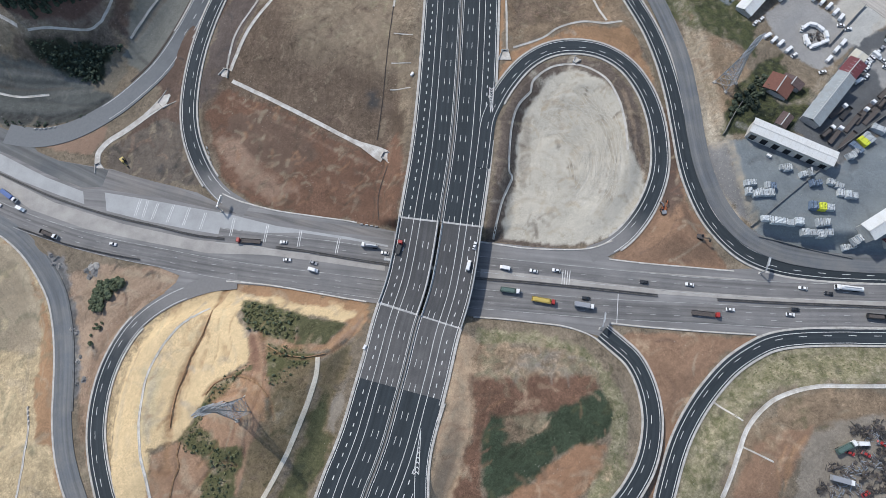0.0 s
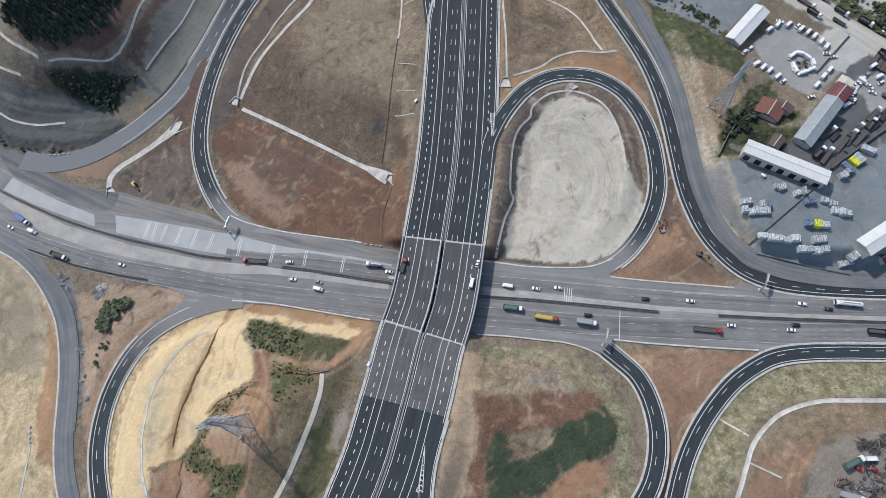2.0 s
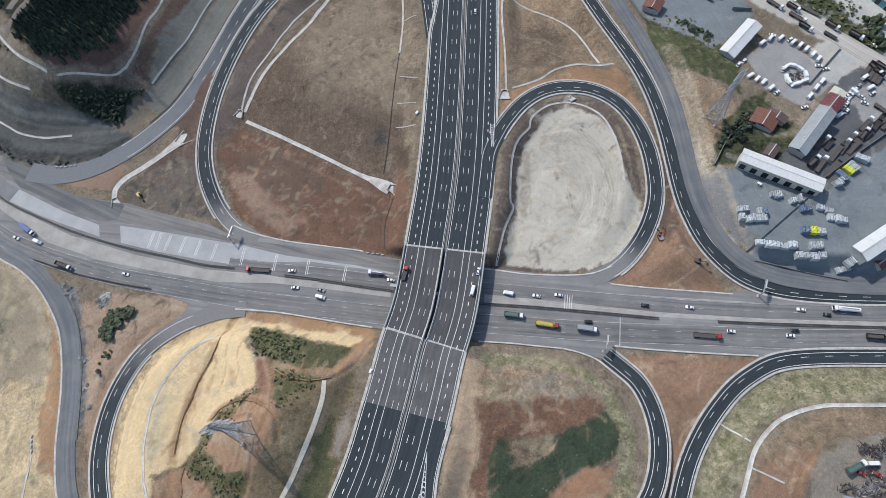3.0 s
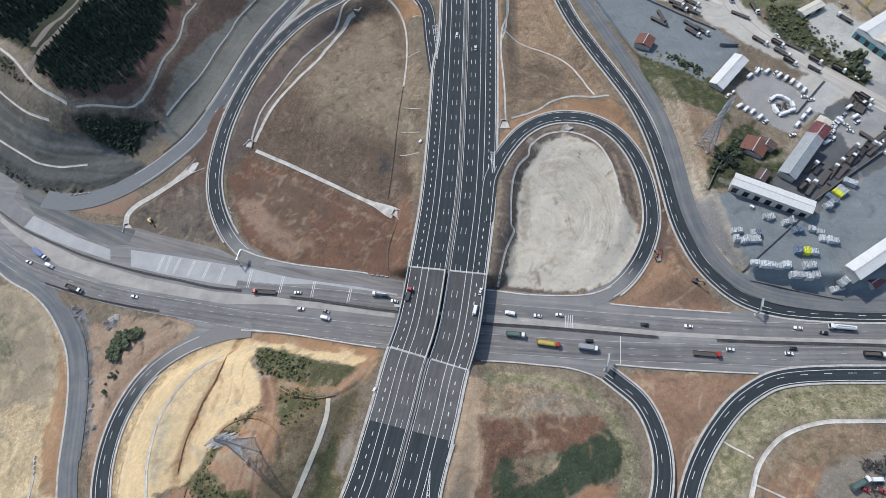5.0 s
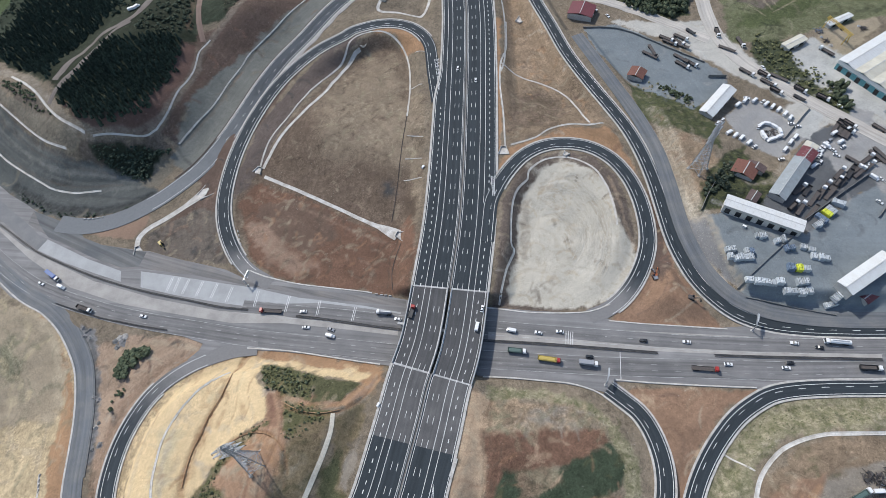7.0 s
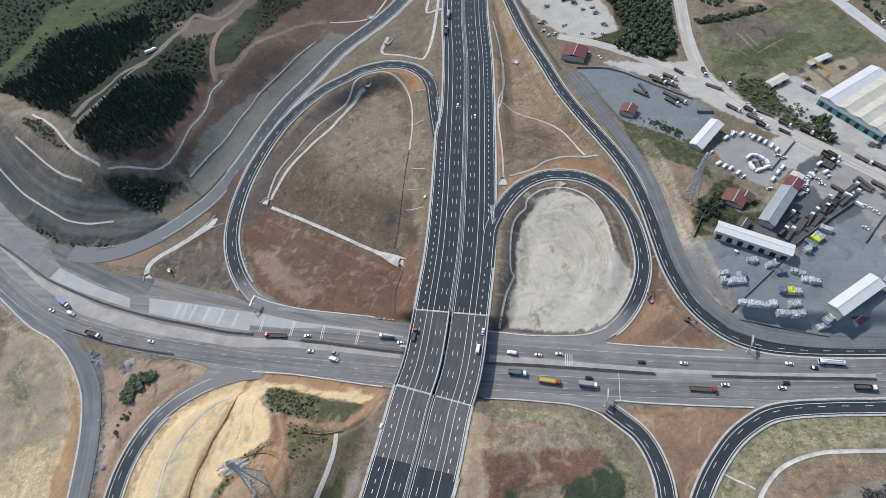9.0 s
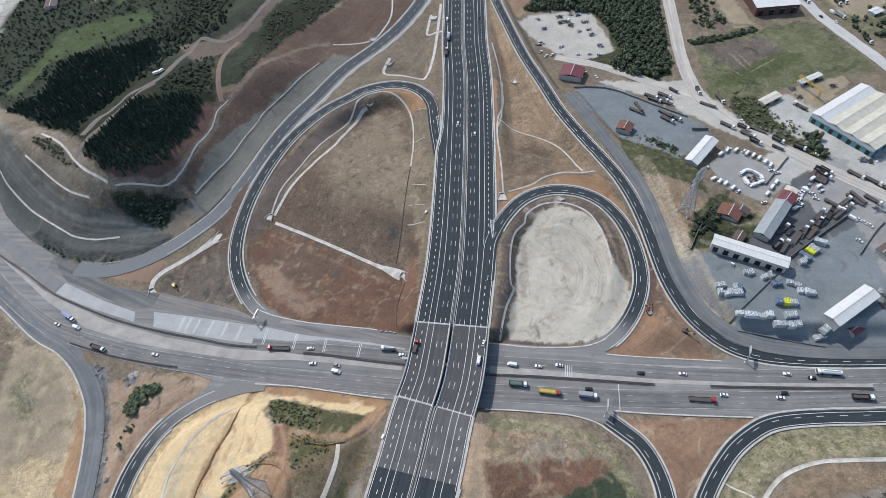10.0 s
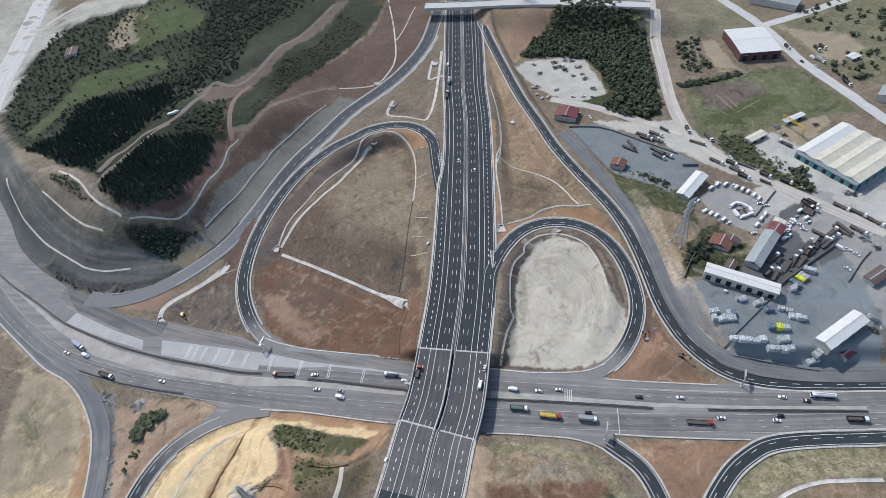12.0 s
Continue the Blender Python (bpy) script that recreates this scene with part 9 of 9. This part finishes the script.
def scrap_heap(x, y, size, mat, label):
    """A tangle of bent bars and plates."""
    r = random.Random(int(x * 11 + y * 5))
    s = thing("scrap_heap", label, "scrap heap", "heaps in the scrap yard")
    bm = bmesh.new()
    for k in range(26):
        a = Vector((r.uniform(-1, 1) * size, r.uniform(-1, 1) * size, r.uniform(0, 0.9)))
        bar_into(bm, a, a + Vector((r.uniform(-2.5, 2.5), r.uniform(-2.5, 2.5), r.uniform(-0.2, 0.7))), r.uniform(0.1, 0.3))
    tagged(part("scrap", from_bm("scrap", bm, mat), s), kind="stuff")
    bm = bmesh.new()
    for k in range(9):
        box_into(bm, (r.uniform(0.6, 2), r.uniform(0.6, 2), r.uniform(0.2, 1.0)), (r.uniform(-1, 1) * size, r.uniform(-1, 1) * size, 0.4), 0.8, Euler((r.uniform(-0.4, 0.4), r.uniform(-0.4, 0.4), r.uniform(0, 3))).to_matrix())
    tagged(part("scrap", from_bm("scrap", bm, DARK_STEEL if mat is RUST else RUST), s), kind="stuff")
    place(s, x, y)


SCRAP = [
    (193.8, -95.3), (198.2, -96.8), (201.6, -99.6), (205.8, -98.6), (195.2, -105.5), (198.5, -109.5), (204.4, -106.1), (180.9, -111.5), (187, -115),
    (194.6, -116.8), (201.3, -116), (188.7, -120.6), (196.2, -122.6), (202, -122.2), (180.5, -122), (174.2, -120.3), (204, -94.7), (192.8, -111.6),
    (204.7, -111.7),
]
for k, (x, y) in enumerate(SCRAP):
    scrap_heap(x, y, 2.2 + (k % 3) * 0.7, (RUST, DARK_STEEL, STEEL)[k % 3], ("rusty tangle of scrap bars", "dark heap of scrap metal", "grey heap of scrap steel")[k % 3])
SCRAP_CARS = [
    ("tg", 187.5, -102.7, 21), ("vw", 196.1, -101.8, -4), ("tw", 183.2, -117.1, -19), ("cr", 204.6, -102.3, -30), ("cr", 189.1, -105.5, -30),
    ("cr", 196.4, -106.6, -32), ("cr", 193.3, -123.9, 20)
]
for kind, x, y, turn in SCRAP_CARS:
    put(kind, x, y, turn, at_ground(x, y) + 0.1)

# ---- painted gore areas where ramps leave the motorway ----
def gore(pts, label):
    """A painted island: two edge lines that meet in a tip, with chevrons between; pts: tip, left end, right end on the plan, and height."""
    (tx, ty), (lx, ly), (rx, ry), z = pts
    g = thing("gore_marking", label, "road marking")
    g["kind"] = "structure"
    tip, le, ri = Vector((tx, ty, z)), Vector((lx, ly, z)), Vector((rx, ry, z))
    for e in (le, ri):
        bm = bmesh.new()
        d = (e - tip).normalized()
        box_into(bm, ((e - tip).length, 0.3, 0.03), (tip + e) / 2, 1.0, Matrix.Rotation(math.atan2(d.y, d.x), 3, "Z"))
        part("edge_line", from_bm("edge_line", bm, PAINT), g)
    n = 9
    for k in range(4, n + 1):
        a, b = tip.lerp(le, k / n), tip.lerp(ri, k / n)
        c = (a + b) / 2 + (tip - (a + b) / 2).normalized() * (a - b).length * 0.5
        for p, q in ((a, c), (b, c)):
            bm = bmesh.new()
            d = q - p
            box_into(bm, (d.length, 0.4, 0.03), (p + q) / 2, 1.0, Matrix.Rotation(math.atan2(d.y, d.x), 3, "Z"))
            part("chevron", from_bm("chevron", bm, PAINT), g)


GORE_A = [
    (-10.3, -80.8), (-15.1, -101.7), (-12.6, -101.8),
]
GORE_B = [
    (39.6, 86.9), (43.3, 103), (40.4, 103),
]
GORE_C = [
    (12.5, 186.4), (11.5, 219.5), (14.9, 220.1),
]
for pts in (GORE_A, GORE_B, GORE_C):
    gore((*pts, 9.1), "white painted chevrons between ramp and motorway")

# decelerating lane to the south-east ramp
SLIP = [
    (-1.4, -68.5), (-5.4, -78.4), (-9.8, -91.8), (-12, -104.4), (-12.8, -118),
]
slip_line = curve_points([(x, y, 9.0) for x, y in SLIP])
slip = road("road", slip_line, -3.3, 3.4, NEW_ASPHALT, "dark slip lane peeling off the motorway", lift=0.03, thick=0.5)
line_mark(slip, slip_line, -2.7, 0.26, lift=0.05)
line_mark(slip, slip_line[8:], 2.7, 0.26, lift=0.05)
tagged(new("kerb", strip_mesh("kerb", slip_line, -4.4, -3.2, 0.1, 0.6, PALE_CONCRETE)), "pale concrete gutter of the slip lane", "kerb", kind="structure")

# wheel tracks of earth movers in the gravel oval
OVAL = [
    (91, 105.7), (105.7, 97), (112.4, 74.4), (113.2, 49.8), (107.4, 31.3), (93.1, 18.2), (72.8, 14), (55.6, 18.7), (49.6, 34.1), (56.8, 60.6),
    (63.9, 84.8), (75.5, 101),
]
TRACK_GRAVEL = material("rolled_gravel", (0.43, 0.40, 0.335), spots=(0.51, 0.475, 0.40), scale=0.12, amount=0.6, fine=2)
rg = random.Random(8)
verts, faces = [], []
for k in range(50):
    cx, cy, reach = rg.uniform(66, 84), rg.uniform(48, 74), rg.uniform(14, 42)
    start, sweep = rg.uniform(-1.3, 0.6), rg.uniform(0.6, 1.5)
    turn = np.linspace(start, start + sweep, max(5, int(reach * sweep / 2)))
    piece = np.stack([cx + reach * 0.85 * np.cos(turn), cy + reach * np.sin(turn) + 1.2 * np.sin(turn * 5 + k)], 1)
    piece = piece[outline_distance(piece[:, 0], piece[:, 1], list(OVAL)) < -2]
    if len(piece) < 5 or np.linalg.norm(np.diff(piece, axis=0), axis=1).max() > 6:
        continue
    d = np.gradient(piece, axis=0)
    d /= np.linalg.norm(d, axis=1)[:, None] + 1e-9
    nrm = np.stack([d[:, 1], -d[:, 0]], 1)
    n = len(piece)
    taper = 0.22 * np.sin(np.linspace(0.08, math.pi - 0.08, n))[:, None]
    for o in (-1.0, 1.0):
        p, q = piece + nrm * (o - taper), piece + nrm * (o + taper)
        base = len(verts)
        verts += np.c_[p, ground_height(p[:, 0], p[:, 1]) + 0.16].tolist() + np.c_[q, ground_height(q[:, 0], q[:, 1]) + 0.16].tolist()
        faces += [(base + i, base + n + i, base + n + i + 1, base + i + 1) for i in range(n - 1)]
me = bpy.data.meshes.new("wheel_tracks")
me.from_pydata(verts, [], faces)
me.materials.append(TRACK_GRAVEL)
tagged(new("wheel_tracks", me), "curving wheel tracks pressed into pale gravel", "tracks", kind="stuff")


# ---- culvert mouths ----
def culvert(x, y, turn, size, label):
    """A drain mouth: flared apron, two wing walls, and a head wall with a dark pipe."""
    c = thing("culvert", label, "culvert", "culvert mouths in the banks")
    w = size
    bm = bmesh.new()
    low = [bm.verts.new(p) for p in ((0, -0.28 * w, 0.1), (w, -0.6 * w, 0.05), (w, 0.6 * w, 0.05), (0, 0.28 * w, 0.1))]
    bm.faces.new(low)
    ext = bmesh.ops.extrude_face_region(bm, geom=bm.faces[:])
    for v in ext["geom"]:
        if isinstance(v, bmesh.types.BMVert):
            v.co.z += 0.2
    part("apron", from_bm("apron", bm, DRAIN), c, "pale flared concrete apron")
    for s in (-1, 1):
        bm = bmesh.new()
        d = Vector((w, s * 0.32 * w, 0))
        box_into(bm, (d.length, 0.3, 1.2), (w / 2, s * 0.44 * w, 0.5), 1.0, Matrix.Rotation(math.atan2(d.y, d.x), 3, "Z"))
        part("wing_wall", from_bm("wing_wall", bm, DRAIN), c)
    head = part("head_wall", box_mesh("head_wall", (0.4, 0.7 * w, 1.6), (-0.2, 0, 0.6), DRAIN, 0.04), c)
    part("pipe_mouth", box_mesh("pipe_mouth", (0.1, 0.3 * w, 0.9), (0.04, 0, 0.6), DARK_OPENING), head, "dark pipe opening")
    place(c, x, y, turn)


CULVERTS = [
    ("a", -24.1, 71.4, -30), ("b", -159.6, 117.7, 39), ("c", -45.3, 251.1, 67), ("d", -118.9, 137.8, -113), ("e", 51.8, 126.7, -97),
    ("f", -196.9, 83.1, -70), ("g", 91.3, 116.1, 45)
]
for key, x, y, turn in CULVERTS:
    culvert(x, y, turn, {"a": 6.0, "b": 9.0, "c": 5.0, "d": 5.0, "e": 6.0, "f": 5.0, "g": 3.5}[key], "pale concrete culvert mouth in the soil bank")
CULVERTS_FAR = [
    ("a", 81.5, 262.1, 41), ("b", 18.9, 363.8, 75), ("c", -26.9, 300.6, 71), ("d", -42.8, 342.7, -12)
]
for key, x, y, turn in CULVERTS_FAR:
    culvert(x, y, turn, 7.0, "weathered concrete drain basin beside the motorway")

# litter and gear on the dirt lot
LOT_HEAPS = [
    (121.2, 356.9), (123.7, 340.1), (141.6, 356.1), (153.7, 358), (160.4, 356.5), (164, 342.3), (164.2, 329.3), (165.3, 320.6), (149.6, 340),
    (155.3, 328), (168.2, 301.6), (116.1, 315.6), (133.7, 306.9),
]
for k, (x, y) in enumerate(LOT_HEAPS):
    scrap_heap(x, y, 1.6 + (k % 3) * 0.6, (STEEL, BLUE_TARP, RUST)[k % 3], ("grey heap of timber and steel", "blue heap of plastic sheeting", "rusty heap of building waste")[k % 3])


# white site containers
def site_box(x, y, turn, z, size=1.0):
    b = thing("site_container", "small white site container beside the motorway", "container", "site containers")
    part("body", box_mesh("body", (4.2, 2.3, 2.4), (0, 0, 1.2), WHITE_PAINT, 0.05), b)
    part("door", box_mesh("door", (0.08, 0.9, 1.9), (2.12, 0.3, 1.0), GREY_PAINT), b)
    part("window", box_mesh("window", (1.2, 0.08, 0.8), (-0.4, -1.16, 1.5), GLASS), b)
    b.matrix_basis = pose(x, y, z, 0, 0, turn) @ Matrix.Scale(size, 4)


BOXES = [
    (-36.8, -39.3, 61), (-3.6, 116.9, 54), (184.8, 45.2, -42)
]
for x, y, turn in BOXES:
    site_box(x, y, turn, at_ground(x, y) - 0.02, 0.55)
WHITE_TRUCKS = [
    ("vw", -220.8, 281.6, 22), ("vw", -217.2, 284.1, 50)
]
for kind, x, y, turn in WHITE_TRUCKS:
    put(kind, x, y, turn, at_ground(x, y) + 0.25)


# ---- yellow gantry crane over the storage yard ----
CRANE_YELLOW = material("crane_yellow", (0.55, 0.38, 0.08), rough=0.5, spots=(0.35, 0.22, 0.06), scale=0.6, amount=0.5)


def gantry_crane(x, y, turn, span):
    """A gantry crane: lattice box beam on two pairs of legs with a hoist."""
    g = thing("gantry_crane", "yellow steel gantry crane over the storage yard", "crane")
    bm = bmesh.new()
    for sy in (-0.7, 0.7):
        for z in (8.0, 9.2):
            bar_into(bm, (-span / 2, sy, z), (span / 2, sy, z), 0.28)
    n = int(span / 2)
    for i in range(n):
        a, b = -span / 2 + span * i / n, -span / 2 + span * (i + 1) / n
        bar_into(bm, (a, -0.7, 8.0), (b, -0.7, 9.2), 0.14), bar_into(bm, (a, 0.7, 9.2), (b, 0.7, 8.0), 0.14), bar_into(bm, (a, -0.7, 9.2), (b, 0.7, 9.2), 0.14)
    part("beam", from_bm("beam", bm, CRANE_YELLOW), g)
    for sx in (-0.42, 0.42):
        for sy in (-2.6, 2.6):
            bm = bmesh.new()
            bar_into(bm, (sx * span, sy, -0.2), (sx * span, sy * 0.3, 8.1), 0.45)
            part("leg", from_bm("leg", bm, CRANE_YELLOW), g)
    part("hoist", box_mesh("hoist", (1.8, 1.6, 1.2), (span * 0.1, 0, 7.3), DARK_STEEL, 0.05), g)
    place(g, x, y, turn)


CRANES = [
    (311.5, 205.9, -73)
]
for x, y, turn in CRANES:
    gantry_crane(x, y, turn, 24.0)

# rubble and broken concrete along the side road, waste in the storage yards
RUBBLE = [
    (-197.4, 18), (-194.4, 19.7), (-192.1, 16.8), (-195.3, 13.8), (-191.6, 20.1), (-220.3, 28.9), (-217.3, 25.9), (-214.3, 22.3), (-218.6, 23.4),
    (-215.3, 27.1), (-203.3, -16), (-200, -17.9), (-195.9, -31.4), (-196.8, -33.8), (-191.1, -43.9), (-195.4, -45.9),
]
for k, (x, y) in enumerate(RUBBLE):
    rubble_heap(x, y, (2.2 if k < 5 else 1.2) + (k % 3) * 0.4, (WALL_BLOCK, DUST, GREY_CORRIDOR)[k % 3], ("dark heap of broken concrete beside the side road", "pale heap of rubble beside the side road", "grey heap of broken paving beside the side road")[k % 3])
YARD_WASTE = [
    (302, 206), (303.4, 200.9), (304.7, 195.9), (302.7, 212.3), (332.7, 212.9), (334.6, 209.3), (320.8, 131.7), (321.9, 127.7), (322.6, 123.1),
    (317.6, 123.3), (327.3, 126.7), (314.3, 126.4), (332.2, 127.8), (287.1, 88.1), (280.1, 84.5), (298.3, 78.9), (307, 83.3), (301.3, 70.1),
    (261.9, 15.8), (262.7, 11.4), (263.5, 7.2), (257.6, 5.9),
]
for k, (x, y) in enumerate(YARD_WASTE):
    (rubble_heap if k % 4 in (0, 2) else scrap_heap)(x, y, 1.3 + (k % 4) * 0.5, (STEEL, RUST, DUST, BLUE_TARP)[k % 4], ("grey heap of broken lumps", "rusty heap of scrap iron", "pale heap of building rubble", "blue heap of plastic sheeting")[k % 4])

# short stone chutes down the bank beside the motorway
CHUTES = [
    (-3.2, 232.4), (5, 230.2), (-8.6, 197.6), (0.5, 195.5), (-13.2, 146.8), (-1.8, 144), (-15.7, 127.1), (-3.8, 124.9), (-17.6, 110.8), (-5, 108.6),
]
for a, b in zip(CHUTES[::2], CHUTES[1::2]):
    line = curve_points([(a[0], a[1], 0), ((a[0] + b[0]) / 2, (a[1] + b[1]) / 2, 0), (b[0], b[1], 0)], 1.5)
    w = 0.6
    prof = [(-w / 2, -0.3), (-w / 2, 0.2), (-w / 4, 0.08), (w / 4, 0.08), (w / 2, 0.2), (w / 2, -0.3)]
    tagged(new("drain", profile_mesh("drain", line, prof, DRAIN, z_of=ground_height)), "short pale chute down the motorway bank", "drain", kind="structure")

# kerbs where the banks meet the old highway
KERBS = [
    [(-120, 57), (-111, 52), (-104, 49), (-87, 43), (-67, 38), (-47, 33.2), (-41, 31.5)],
    [(27, 14), (39, 11), (52, 8), (72, 5.4), (86, 5), (98, 8)], [(-115, 4), (-92, 0), (-72, -5), (-53, -10), (-37, -14)],
    [(20, -27), (37, -29.6), (51, -32.4), (66, -35.5), (77, -40), (83, -44)], [(95, -2), (114, -6), (136, -10), (158, -14)],
    [(91, -36), (109, -39.5), (137, -44), (162, -47.6)],
]
for pts in KERBS:
    line = curve_points([(x, y, 0) for x, y in pts], 2.0)
    tagged(new("kerb", profile_mesh("kerb", line, [(-0.4, -0.5), (-0.4, 0.2), (-0.3, 0.28), (0.3, 0.28), (0.4, 0.2), (0.4, -0.5)], DRAIN)), "weathered pale kerb between the bank and the old highway", "kerb", kind="structure")

# dust dragged over the carriageway at the ramp mouths
SPILLS = [
    ([(126, -36), (141, -38), (157, -42), (171, -45.5)], 2.4), ([(-150, 26), (-120, 18), (-90, 11.5), (-60, 5)], 1.8), ([(30, -23), (60, -28), (85, -33)], 1.6),
    ([(-230, 52), (-200, 40), (-170, 31), (-140, 24)], 2.0),
]
for pts, wide in SPILLS:
    line = curve_points([(x, y, 0) for x, y in pts], 2.0)
    edge = wide * (0.12 + 0.88 * np.sin(np.linspace(0.05, math.pi - 0.05, len(line)))) / 2 * (1 + 0.3 * np.sin(np.arange(len(line)) * 1.7))
    tagged(new("pavement", strip_mesh("pavement", line, -edge, edge * 0.8, 0.078, 0.01, FADED_C)), "pale dust dragged along the worn carriageway", "pavement", kind="structure")

# hedge between the northern plots
HEDGE = [(246, 287), (274, 288), (310, 296), (310, 301), (274, 294), (246, 293)]
wood("hedge", scatter(HEDGE, 2.6, rt, 1.0, (3.2, 5.0), (3, 4.5)), CLUMPS, BROADLEAF, "dense dark hedge along the field wall", "hedge")

# stones lying on the rocky bank below the service road
ROCK_BANK = [(157, 57), (165, 56), (167, 37), (170, 20), (172, 12), (167, 17), (160, 31), (157, 45)]
STONE = material("bank_stone", (0.30, 0.285, 0.26), spots=(0.18, 0.17, 0.155), scale=0.7, amount=0.8, fine=4, fine_amount=0.2)


def stone_shape(r):
    """Verts and faces of one unit stone, broken and uneven."""
    ico = bmesh.new()
    bmesh.ops.create_icosphere(ico, subdivisions=1, radius=0.5)
    vs = np.array([[c * r.uniform(0.7, 1.2) for c in v.co] for v in ico.verts]) + np.array((0, 0, 0.3))
    fs = [tuple(v.index for v in f.verts) for f in ico.faces]
    ico.free()
    return vs, fs


STONES = [stone_shape(rt) for _ in range(6)]
wood("stones", scatter(ROCK_BANK, 0.9, rt, 0.5, (0.25, 0.9), (0.2, 0.5)), STONES, STONE, "grey broken stones on the bank", "stones")

# flared concrete ends of the two long drains
for (ax, ay), (bx, by), wide in (((-41, 82), (-23.5, 70.4), 4.0), ((-169, 112.5), (-153.5, 124), 3.6)):
    line = curve_points([(ax, ay, 0), ((ax + bx) / 2, (ay + by) / 2, 0), (bx, by, 0)], 1.5)
    flare = 1.2 + (wide - 1.2) * smooth(np.linspace(0, 1, len(line)))
    if wide < 3.8:
        flare *= 1 - 0.75 * smooth((np.linspace(0, 1, len(line)) - 0.72) / 0.28)
    tagged(new("drain", strip_mesh("drain", line, -flare, flare, 0.24, 0.5, DRAIN, z_of=ground_height)), "pale flared concrete end of a drain", "drain", kind="structure")

# dark tarry edge of the side road, shrubs at the foot of the cut slope
side_line = curve_points(WROAD)
side_line = side_line[(side_line[:, 1] < 28) & (side_line[:, 1] > -62)]
tagged(new("pavement", strip_mesh("pavement", side_line, -5.9, -4.9, 0.1, 0.4, DARK_APRON)), "dark tarry edge of the side road", "pavement", kind="structure")
FOOT_SHRUBS = [(-300, 145), (-286, 135), (-262, 121), (-240, 116), (-222, 115), (-206, 117), (-222, 113), (-240, 113), (-262, 117), (-287, 131)]
wood("scrub", scatter(FOOT_SHRUBS, 2.0, rt, 0.6, (1.2, 3.0), (0.6, 1.6)), LOW_CLUMPS, PINE, "low dark shrubs at the foot of the cut slope")

# dark scrap inside the ring of parked vans
scrap_heap(231.0, 119.5, 3.0, DARK_STEEL, "dark heap of scrap between parked vans")
